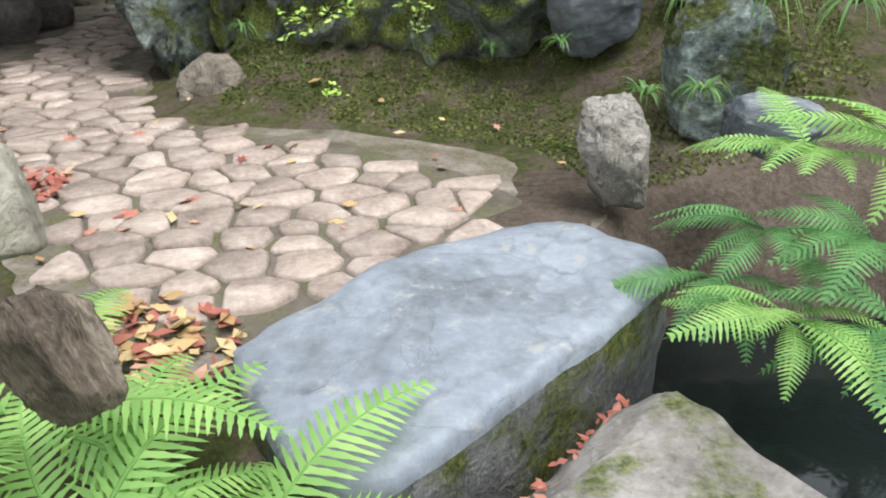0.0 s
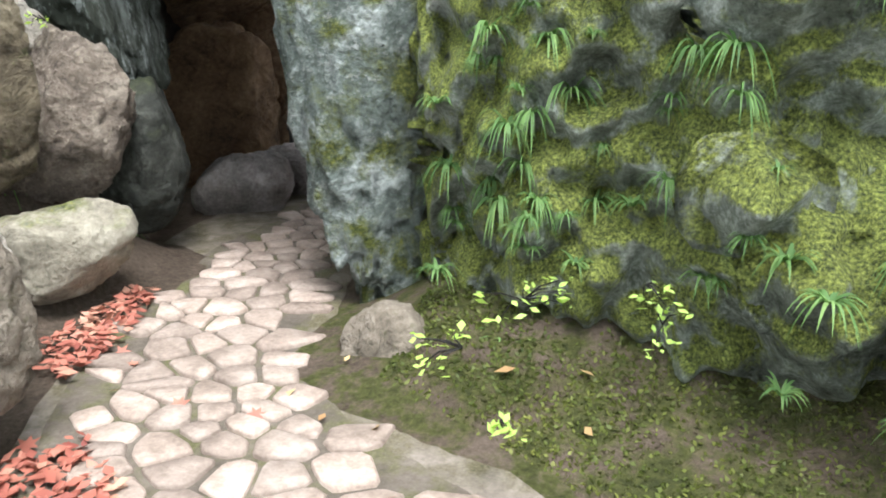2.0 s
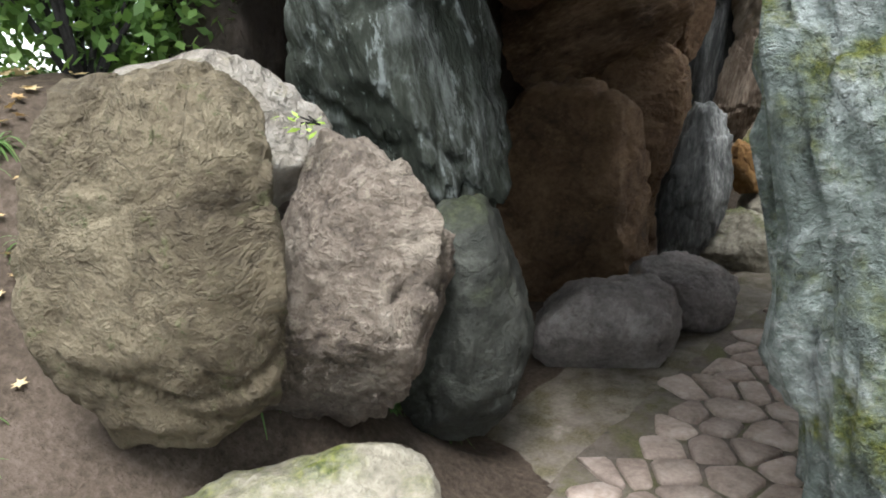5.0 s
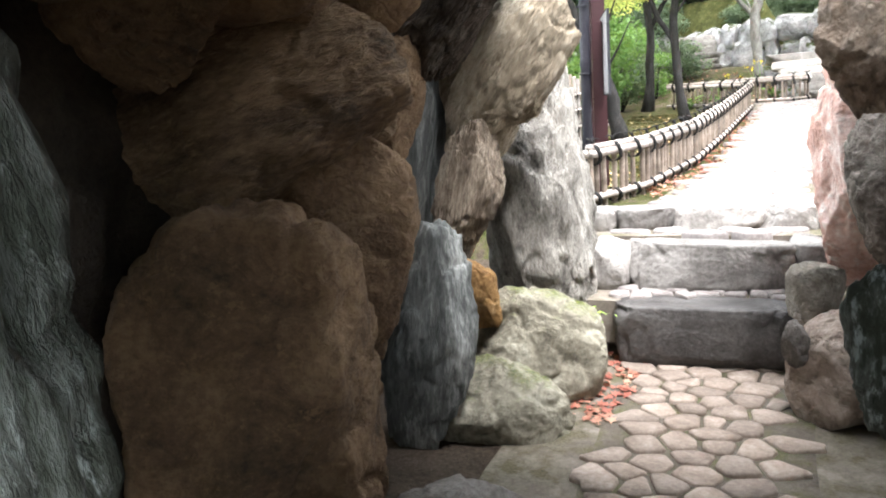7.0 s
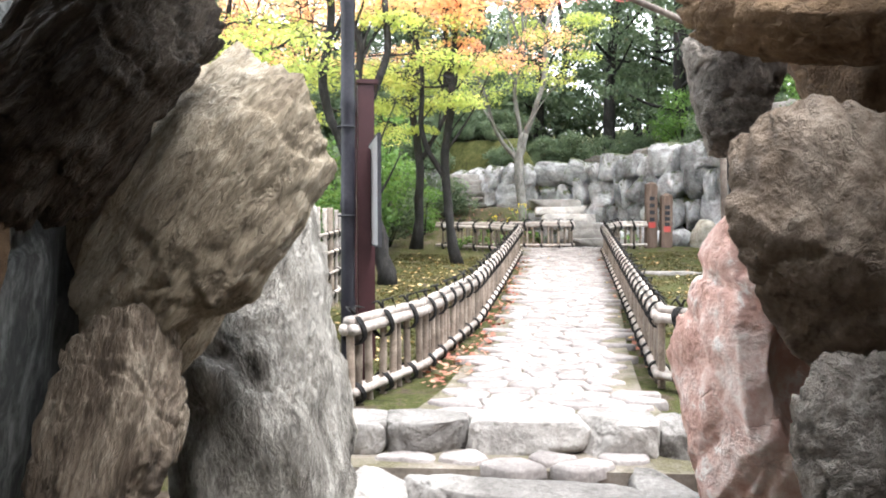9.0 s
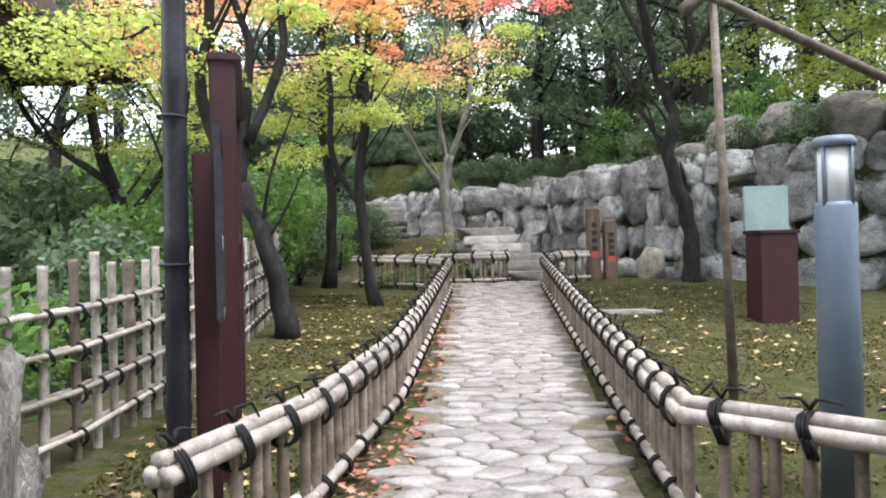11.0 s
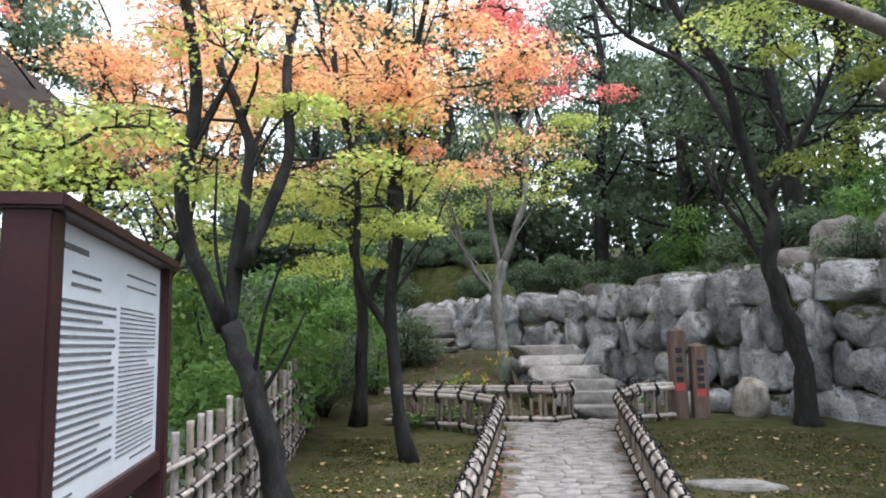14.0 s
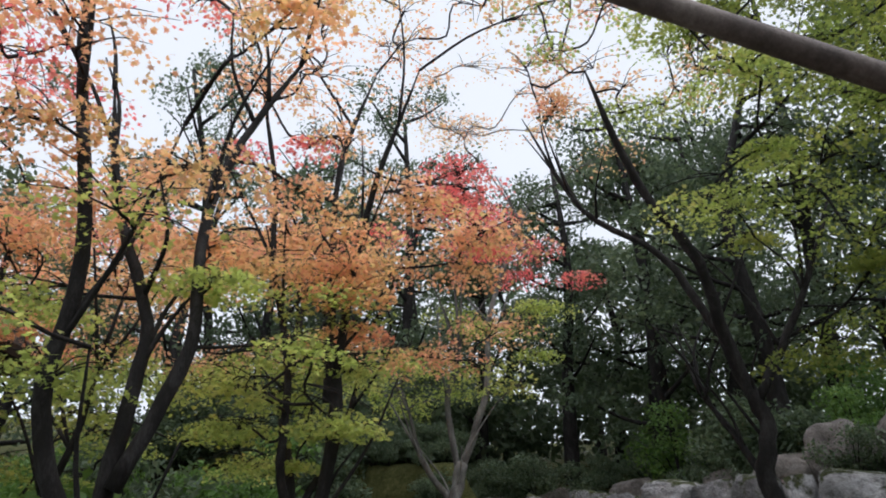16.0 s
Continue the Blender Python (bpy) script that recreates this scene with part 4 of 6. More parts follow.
step_row(9.42, 0.83, 0.2, -3.75, -1.65, [0.4, 0.42, 0.56, 0.36, 0.36], 321, "low pale edging stone of the garden path", 0.3)

# ---------------------------------------------------------------- far stairs
def stair(x0, x1, y, z, deep, tall, shift, n, seed, label):
    for i in range(n):
        me = rock_mesh("stair_step", ((x1 - x0) * 1.08, deep + 0.12, tall * 1.5), STEP, seed * 20 + i, 4, 2, 0.6, 0.8, 0.34, 0.15)
        obj("stair_step", me, None, ((x0 + x1) / 2 + shift * i, y + deep * i + deep / 2, z + tall * (i + 1) - tall * 0.6), label, "step", "stone stairs", "structure")


stair(-1.42, -0.36, 19.6, 1.41, 0.48, 0.165, -0.13, 6, 1, "worn stone stair step in the garden")
stair(-4.0, -3.1, 23.9, 2.22, 0.36, 0.17, -0.04, 6, 2, "worn upper stone stair step in the garden")

# ---------------------------------------------------------------- retaining wall stones
WALL_VARIANTS = [rock_mesh("wall_stone", (1, 1, 1), WALLROCK, 400 + i, 4, 8, 1.4, None, 0.45, 0.9) for i in range(14)]
wall = empty("retaining_wall", (0, 0, 0), "grey natural-stone retaining wall with moss", "wall")
wall["kind"] = "structure"
rnd = random.Random(44)
length = sum(math.dist(a, b) for a, b in zip(WALL_LINE, WALL_LINE[1:]))
rows = [(1.2, 0.6), (1.72, 0.6), (2.27, 0.62), (2.8, 0.56)]
for r, (z, h) in enumerate(rows):
    s = rnd.uniform(0, 0.4)
    while s < length - 2:
        w = rnd.choice((0.32, 0.45, 0.55, 0.7, 0.95)) * rnd.uniform(0.9, 1.1)
        x, y = along(WALL_LINE, (s + w / 2) / length)
        x2, y2 = along(WALL_LINE, min(1, (s + w / 2 + 0.1) / length))
        far = step_up(19, 26, y)
        ob = obj("stone", WALL_VARIANTS[rnd.randrange(14)], wall)
        hz = h * rnd.uniform(1.05, 1.35)
        ob.matrix_basis = pose(x, y, z + 0.3 + rnd.uniform(-0.06, 0.06) + 0.1 * (1 - far) * r / 3, rnd.uniform(-10, 10), rnd.uniform(-22, 22), math.degrees(math.atan2(y2 - y, x2 - x))) @ Matrix.Diagonal((w * 1.14, rnd.uniform(0.5, 0.72), hz, 1))
        s += w * 0.96
# the upper tier on the right and loose stones
for i, (x, y, z, w, h) in enumerate([(1.9, 20.4, 3.75, 0.8, 0.6), (2.5, 19.9, 3.9, 0.9, 0.9), (3.1, 19.2, 4.0, 0.9, 1.0), (3.8, 18.6, 4.0, 1.0, 1.0), (1.3, 21.3, 3.6, 0.7, 0.5), (4.6, 17.8, 4.1, 1.1, 1.1), (0.6, 23.6, 3.6, 0.9, 0.6), (-0.6, 25.2, 3.5, 0.9, 0.7), (-1.7, 25.0, 2.7, 1.1, 0.9)]):
    rock("boulder", "mossy grey boulder above the retaining wall", GREY, (x + 0.35, y + 0.5, z - 0.15), (w * 1.2, 0.8, h), rnd.uniform(-40, 0), rnd.uniform(-10, 10), 430 + i, level=4, crag=0.9)
for i, (x, y, w, h) in enumerate([(1.0, 19.7, 0.5, 0.62), (0.75, 20.2, 0.42, 0.4), (0.35, 20.5, 0.45, 0.4), (-0.25, 21.2, 0.4, 0.4), (1.5, 19.2, 0.36, 0.5)]):
    rock("stone", "pale rounded stone at the foot of the wall", PALE if i == 0 else WALLROCK, (x, y, garden_z(y) + h * 0.35), (w, 0.4, h), rnd.uniform(-40, 0), 0, 450 + i, level=3)

# ---------------------------------------------------------------- bamboo
def bamboo(p0, p1, r, node=0.28, sides=10):
    """A cane with raised nodes."""
    a, b = Vector(p0), Vector(p1)
    n = max(1, int((b - a).length / node))
    pts, rad = [], []
    for i in range(n):
        for t, k in ((0.0, 1.1), (0.06, 0.98), (0.5, 0.96), (0.94, 0.98)):
            pts.append(a + (b - a) * ((i + t) / n))
            rad.append(r * k)
    pts.append(b)
    rad.append(r)
    return tube(pts, rad, sides)


def tie_parts(rnd, r=0.045, tail=True):
    """A wrap of cord round a rail along x, with its knot and loose ends."""
    parts = []
    for k in (-0.012, 0.0, 0.012):
        ring = [(k + 0.012 * math.sin(a * 2), math.cos(a) * r, math.sin(a) * r * 1.5 - 0.02) for a in [i * math.pi / 6 for i in range(13)]]
        parts.append(tube(ring, [0.0055] * 13, 5))
    if tail:
        for s in (-1, 1):
            pts = [(0, 0, r * 1.2), (s * 0.02, 0.01, r * 1.2 + 0.03), (s * 0.05 + rnd.uniform(-0.02, 0.02), rnd.uniform(-0.03, 0.03), r * 1.2 + rnd.uniform(0.02, 0.05)), (s * 0.075, rnd.uniform(-0.05, 0.05), r * 1.2 + rnd.uniform(-0.02, 0.05))]
            parts.append(tube(pts, [0.0065, 0.006, 0.005, 0.003], 5))
    return joined(parts)


TIES = [mesh_of("cord_tie", *tie_parts(random.Random(i)), CORD) for i in range(4)]
LOWTIES = [mesh_of("cord_tie", *tie_parts(random.Random(9 + i), 0.035, False), CORD) for i in range(2)]


def low_fence(points, label, seed, tall=0.45):
    """A low bamboo path fence: doubled top rail, pickets, foot rail, cord ties."""
    rnd = random.Random(seed)
    f = empty("bamboo_fence", (0, 0, 0), label, "fence", "low bamboo fences")
    line = [(x, y, garden_z(y)) for x, y in points]
    d = [math.dist(a, b) for a, b in zip(line, line[1:])]
    for a, b in zip(line, line[1:]):
        v = Vector(b) - Vector(a)
        side = Vector((v.y, -v.x, 0)).normalized() * 0.026
        up = Vector((0, 0, 1))
        for k, dz, r, nm in ((1, tall - 0.035, 0.033, "top_rail"), (-1, tall - 0.035, 0.033, "top_rail"), (0, tall + 0.012, 0.03, "cap_rail"), (1.1, 0.06, 0.026, "foot_rail"), (-1.1, 0.06, 0.026, "foot_rail")):
            o = v.normalized() * 0.02
            obj(nm, mesh_of(nm, *bamboo(Vector(a) + side * k + up * dz - o, Vector(b) + side * k + up * dz + o, r, 0.32), BAMBOO), f)
    total, s, i = sum(d), 0.05, 0
    while s < total:
        x, y, z = along(line, s / total)
        x2, y2, _ = along(line, min(1, (s + 0.05) / total))
        yaw = math.atan2(y2 - y, x2 - x)
        for q in ((-0.035, 0.035) if i % 3 == 0 else (0,)):
            px, py = x + q * math.cos(yaw), y + q * math.sin(yaw)
            obj("picket", mesh_of("picket", *bamboo((px, py, z - 0.03), (px + rnd.uniform(-0.008, 0.008), py, z + tall - 0.02), 0.024, 0.22, 8), BAMBOODARK), f)
        if i % 2 == 0:
            t = obj("cord_tie", TIES[rnd.randrange(4)], f)
            t.matrix_basis = pose(x, y, z + tall - 0.02, 0, 0, math.degrees(yaw)) @ Matrix.Diagonal((1.3, 1.5, 1.25, 1))
            t = obj("cord_tie", LOWTIES[rnd.randrange(2)], f)
            t.matrix_basis = pose(x, y, z + 0.07, 0, 0, math.degrees(yaw)) @ Matrix.Diagonal((1.2, 1.75, 1.1, 1))
        s += 0.155
        i += 1
    return f


low_fence([(-3.62, 9.95), (-3.3, 10.75), (-3.0, 12.5), (-2.78, 14.9), (-2.42, 18.5)], "low bamboo fence tied with black cord along the path", 1)
low_fence([(-2.42, 18.5), (-2.9, 18.95), (-3.9, 19.3)], "low bamboo fence turning away from the path", 2)
low_fence([(-1.2, 9.95), (-1.78, 10.5), (-1.62, 11.9), (-1.36, 14.3), (-0.95, 18.7)], "low bamboo fence tied with black cord beside the moss", 3)
low_fence([(-0.95, 18.7), (-0.6, 19.3), (-0.1, 19.5)], "low bamboo fence beside the wooden posts", 4)
low_fence([(-1.42, 19.5), (-1.7, 19.25), (-2.9, 19.55), (-3.9, 19.9)], "low bamboo fence before the planted mound", 5)


def lattice_fence(points, label, seed, tall=1.1):
    """A chest-high open bamboo lattice tied with cord."""
    rnd = random.Random(seed)
    f = empty("lattice_fence", (0, 0, 0), label, "fence")
    line = [(x, y, garden_z(y) - 0.05) for x, y in points]
    total = sum(math.dist(a, b) for a, b in zip(line, line[1:]))
    for a, b in zip(line, line[1:]):
        for h in (0.2, 0.42, 0.64, 0.84):
            for q in (-0.03, 0.03):
                obj("rail", mesh_of("rail", *bamboo((a[0] + q, a[1], a[2] + h), (b[0] + q, b[1], b[2] + h), 0.017, 0.3, 8), BAMBOO), f)
    s, i = 0.03, 0
    while s < total:
        x, y, z = along(line, s / total)
        r = 0.036 if i % 6 == 0 else 0.025
        obj("upright", mesh_of("upright", *bamboo((x, y, z - 0.05), (x + rnd.uniform(-0.01, 0.01), y, z + tall * rnd.uniform(0.94, 1.03)), r, 0.3, 8), BAMBOO if i % 3 else BAMBOODARK), f)
        for h in (0.2, 0.42, 0.64, 0.84):
            if rnd.random() < 0.75:
                t = obj("cord_tie", LOWTIES[rnd.randrange(2)], f)
                t.matrix_basis = pose(x, y, z + h, 0, 0, 95) @ Matrix.Diagonal((1, 1.45, 1, 1))
        s += rnd.uniform(0.2, 0.26)
        i += 1
    return f


lattice_fence([(-5.0, 9.4), (-4.62, 11.5), (-4.55, 14.2), (-4.75, 17.5), (-5.0, 19.5)], "open bamboo lattice fence with cord ties", 6)

# ---------------------------------------------------------------- signs and posts
def bars(rows_, x0, x1, z, gap, tall, rnd, ragged=True):
    """Lines of writing too small to read, as plain bars."""
    out = []
    for i in range(rows_):
        e = x1 - (rnd.uniform(0, 0.35) * (x1 - x0) if ragged and rnd.random() < 0.3 else 0)
        x = x0
        while x < e:
            w = min(rnd.uniform(0.015, 0.06), e - x)
            out.append(((x + w / 2, -0.004, z - gap * i), (w, 0.002, tall * 0.62)))
            x += w + 0.006
    return out


def sign_board():
    a, b = Vector((-3.75, 11.2, 0)), Vector((-4.07, 12.6, 0))
    yaw = math.degrees(math.atan2(b.y - a.y, b.x - a.x))
    long = (b - a).length
    z0 = garden_z(11.3)
    s = empty("sign_board", (0, 0, 0), "maroon steel notice board with a printed white panel", "sign")
    s.matrix_basis = pose(a.x, a.y, z0, 0, 0, yaw)
    for x in (0.0, long):
        obj("post", box_mesh("post", (0.09, 0.12, 2.04), MAROON, 0.008, (x, 0, 0.97)), s)
    obj("top_bar", box_mesh("top_bar", (long + 0.12, 0.16, 0.04), MAROON, 0.008, (long / 2, -0.01, 2.0)), s)
    obj("bottom_bar", box_mesh("bottom_bar", (long - 0.1, 0.1, 0.08), MAROON, 0.006, (long / 2, 0, 1.17)), s)
    panel = obj("panel", box_mesh("panel", (long - 0.08, 0.03, 0.78), BOARD, 0.003, (long / 2, -0.01, 1.59)), s, label="white panel with two columns of text")
    k = random.Random(8)
    items = bars(1, 0.12, 0.36, 2.1, 0.05, 0.035, k, False) + bars(2, 0.22, 0.5, 2.02, 0.04, 0.018, k, False) + bars(2, 0.82, 1.3, 2.08, 0.05, 0.014, k, False)
    items += bars(21, 0.12, long * 0.5 - 0.03, 1.92, 0.0295, 0.02, k) + bars(31, long * 0.5 + 0.03, long - 0.12, 1.93, 0.0205, 0.011, k) + bars(1, 0.15, 0.3, 1.28, 0.03, 0.012, k, False) + bars(1, 0.95, 1.3, 1.28, 0.03, 0.014, k, False)
    vs, fs = boxes([((x, y - 0.022, 1.59 + (z - 1.7) * 0.82), (d[0], d[1], d[2] * 0.82)) for (x, y, z), d in items])
    obj("printed_text", mesh_of("printed_text", vs, fs, TEXTINK, False), panel)


def writing(body, size, at, parent, material, align="LEFT"):
    cu = bpy.data.curves.new("lettering", "FONT")
    cu.body, cu.size, cu.align_x, cu.extrude = body, size, align, 0.0006
    cu.materials.append(material)
    ob = obj("lettering", cu, parent)
    ob.matrix_basis = pose(*at, 90, 0, 0)
    return ob


def notice_panel():
    a, b = Vector((-3.47, 10.06, 0)), Vector((-3.63, 10.68, 0))
    yaw = math.degrees(math.atan2(b.y - a.y, b.x - a.x))
    z0 = garden_z(10.6)
    s = empty("notice_panel", (0, 0, 0), "grey metal notice panel on a maroon post", "sign")
    s.matrix_basis = pose(a.x, a.y, z0 + 0.2, 0, 0, yaw) @ Matrix.Diagonal((1, 1, 0.82, 1))
    w = (b - a).length
    obj("post", box_mesh("post", (0.09, 0.09, 1.9), MAROON, 0.008, (w * 0.75, 0.052, 0.6)), s)
    p = obj("panel", box_mesh("panel", (w, 0.012, 0.79), GREYBOARD, 0.003, (w / 2, 0, 1.2)), s, label="brushed grey panel with dark edging")
    vs, fs = boxes([((w / 2, -0.004, 1.2 + q * 0.393), (w + 0.012, 0.022, 0.012)) for q in (-1, 1)] + [((w / 2 + q * w / 2, -0.004, 1.2), (0.012, 0.022, 0.79)) for q in (-1, 1)])
    obj("edging", mesh_of("edging", vs, fs, INK, False), p)
    for i, line in enumerate(("神戸市火災予防条例に基づき", "この付近における喫煙、", "裸火の使用及び危険物品の", "持ち込みを禁止します")):
        writing(line, 0.036, (0.05, -0.0075, 1.5 - 0.055 * i), p, INK)
    writing("平成五年一月一日", 0.022, (0.05, -0.0075, 1.26), p, INK)
    writing("神戸市消防長", 0.03, (w - 0.05, -0.0075, 1.2), p, INK, "RIGHT")
    writing("NOTICE", 0.045, (w * 0.5, -0.0075, 1.03), p, PALEINK, "CENTER")
    k = random.Random(4)
    vs, fs = boxes([((x, y - 0.004, z), d) for (x, y, z), d in bars(3, 0.06, w - 0.1, 0.97, 0.03, 0.012, k) + bars(2, 0.09, w - 0.06, 0.88, 0.026, 0.016, k)])
    obj("printed_text", mesh_of("printed_text", vs, fs, INK, False), p)
    loops = []
    for sx in (-1, 1):
        pts = [(w / 2 + sx * 0.02, -0.008, 1.13), (w / 2 + sx * 0.12, -0.008, 1.16), (w / 2 + sx * 0.2, -0.008, 1.12), (w / 2 + sx * 0.12, -0.008, 1.1), (w / 2 + sx * 0.02, -0.008, 1.125)]
        loops.append(tube(smooth_line(pts, 5), [0.004] * 21, 5))
    obj("emblem", mesh_of("emblem", *joined(loops), PALEINK), p, label="faded grey emblem")


sign_board()
notice_panel()

pole = empty("tall_pole", (-3.73, 10.42, garden_z(10.4)), "tall dark bamboo pole beside the notice", "pole")
obj("shaft", mesh_of("shaft", *bamboo((0, 0, -0.1), (0.02, 0.02, 4.2), 0.046, 0.55, 14), BLACKPOLE), pole)
for z in (0.35, 1.05, 1.6):
    ring = [(math.cos(a) * 0.052, math.sin(a) * 0.052, z) for a in [i * math.pi / 8 for i in range(17)]]
    obj("wire", mesh_of("wire", *tube(ring, [0.006] * 17, 5), INK), pole)

for (x, y, h, w), label in (((0.03, 19.62, 1.16, 0.2), "square brown wooden guide post with red lettering"), ((0.3, 19.6, 0.95, 0.2), "shorter brown wooden guide post with red lettering")):
    p = empty("wooden_post", (x, y, garden_z(y)), label, "post", "guide posts")
    obj("shaft", box_mesh("shaft", (w, w, h + 0.05), POSTWOOD, 0.012, (0, 0, h / 2 - 0.02)), p)
    bm = bmesh.new()
    bmesh.ops.create_cone(bm, cap_ends=True, segments=4, radius1=w * 0.72, radius2=w * 0.1, depth=0.05, matrix=Matrix.Translation((0, 0, h + 0.03)) @ Matrix.Rotation(radians(45), 4, "Z"))
    me = bpy.data.meshes.new("cap")
    bm.to_mesh(me)
    bm.free()
    me.materials.append(POSTWOOD)
    obj("cap", me, p)
    for i in range(4):
        obj("letter", box_mesh("letter", (0.09, 0.006, 0.07), INK, 0, (0, -w / 2 - 0.003, h * (0.78 - 0.11 * i))), p)
    vs, fs = boxes([((0, -w / 2 - 0.004, h * 0.36), (0.12, 0.006, 0.1))])
    obj("red_mark", mesh_of("red_mark", vs, fs, REDPAINT, False), p)


def bollard_lamp(x, y, h):
    z = garden_z(y)
    p = empty("bollard_lamp", (x, y, z), "blue-grey bollard garden lamp with a frosted head", "lamp")
    r = 0.085
    obj("body", mesh_of("body", *tube([(0, 0, -0.05), (0, 0, h - 0.3), (0, 0, h - 0.28)], [r, r, r * 0.9], 28), LAMPBODY), p)
    obj("glass", mesh_of("glass", *tube([(0, 0, h - 0.28), (0, 0, h - 0.04)], [r * 0.78, r * 0.78], 24), FROSTED), p)
    obj("cap", mesh_of("cap", *tube([(0, 0, h - 0.045), (0, 0, h - 0.02), (0, 0, h)], [r * 1.02, r * 1.04, r * 0.85], 28), LAMPBODY), p)
    for i in range(4):
        a = i * math.pi / 2 + 0.5
        q = (math.cos(a) * r * 0.9, math.sin(a) * r * 0.9)
        obj("guard_bar", mesh_of("guard_bar", *tube([(*q, h - 0.3), (*q, h - 0.03)], [0.008, 0.008], 8), LAMPBODY), p)


bollard_lamp(-1.03, 10.75, 1.52)

b = empty("utility_box", (1.05, 15.6, garden_z(15.6) - 0.02), "maroon utility box with a grey-green panel on top", "box")
obj("body", box_mesh("body", (0.42, 0.36, 0.98), MAROON, 0.012, (0, 0, 0.48)), b)
obj("lid", box_mesh("lid", (0.46, 0.4, 0.04), MAROON, 0.008, (0, 0, 0.99)), b)
obj("panel", box_mesh("panel", (0.5, 0.04, 0.5), TEAL, 0.006, (0, 0.1, 1.26)), b)

s = rock_mesh("flat_stone", (0.9, 0.5, 0.16), STEP, 81, 3, 6, 0.5, 0.5, 0.5)
fs_ob = new("flat_stone", s)
fs_ob.matrix_world = pose(-0.33, 16.5, garden_z(16.5) - 0.03, 0, 0, -6)
tagged(fs_ob, "flat grey stone set into the moss", "rock")

prop = empty("tree_prop", (-0.92, 12.15, garden_z(12.1)), "weathered pole prop with crossed beams under a tree", "prop")
obj("upright", mesh_of("upright", *tube([(0.03, 0, -0.1), (0.0, 0, 1.3), (-0.04, 0, 2.68)], [0.03, 0.027, 0.024], 12), POLEWOOD), prop)
obj("cross_beam", mesh_of("cross_beam", *tube([(-1.68, -0.6, 3.0), (-0.64, -0.63, 2.52), (0.0, -0.6, 2.22), (1.5, -0.5, 1.55)], [0.022, 0.024, 0.026, 0.028], 12), POLEWOOD), prop)
obj("short_beam", mesh_of("short_beam", *tube([(-0.26, -0.1, 2.46), (-0.02, 0.0, 2.66), (0.7, 0.3, 3.05)], [0.042, 0.045, 0.045], 12), POLEWOOD), prop)
obj("cord_tie", TIES[0], prop).matrix_basis = pose(-0.04, 0.02, 2.7, 0, 25, 0) @ Matrix.Diagonal((2, 1.6, 1.5, 1))

# ---------------------------------------------------------------- hut
hut = empty("garden_hut", (-10.3, 16.9, garden_z(15.5) + 0.1), "small dark timber garden hut with a bark roof", "hut")
obj("wall", box_mesh("wall", (1.6, 2.6, 3.6), HUTWOOD, 0.02, (-1.7, 0.3, 1.8)), hut)
obj("window", box_mesh("window", (0.05, 1.1, 0.9), BAMBOODARK, 0.01, (-0.89, -0.2, 2.4)), hut)
for i in range(6):
    obj("wall_slat", box_mesh("wall_slat", (0.04, 2.6, 0.1), POSTWOOD, 0.008, (-0.87, 0.3, 1.0 + 0.14 * i)), hut)
vs = [(-3.6, -1.4, 3.56), (3.05, -1.4, 3.56), (3.05, 2.4, 3.56), (-3.6, 2.4, 3.56), (-3.6, -1.4, 3.7), (3.05, -1.4, 3.7), (3.05, 2.4, 3.7), (-3.6, 2.4, 3.7), (-0.3, 0.0, 6.9), (-0.3, 1.0, 6.9)]
obj("roof", mesh_of("roof", vs, [(3, 2, 1, 0), (0, 1, 5, 4), (1, 2, 6, 5), (2, 3, 7, 6), (3, 0, 4, 7), (4, 5, 8), (5, 6, 9, 8), (6, 7, 9), (7, 4, 8, 9)], HUTWOOD, False), hut)
for i in range(9):
    obj("rafter", box_mesh("rafter", (1.9, 0.07, 0.09), POSTWOOD, 0.006, (2.0, -1.3 + 0.42 * i, 3.5)), hut)


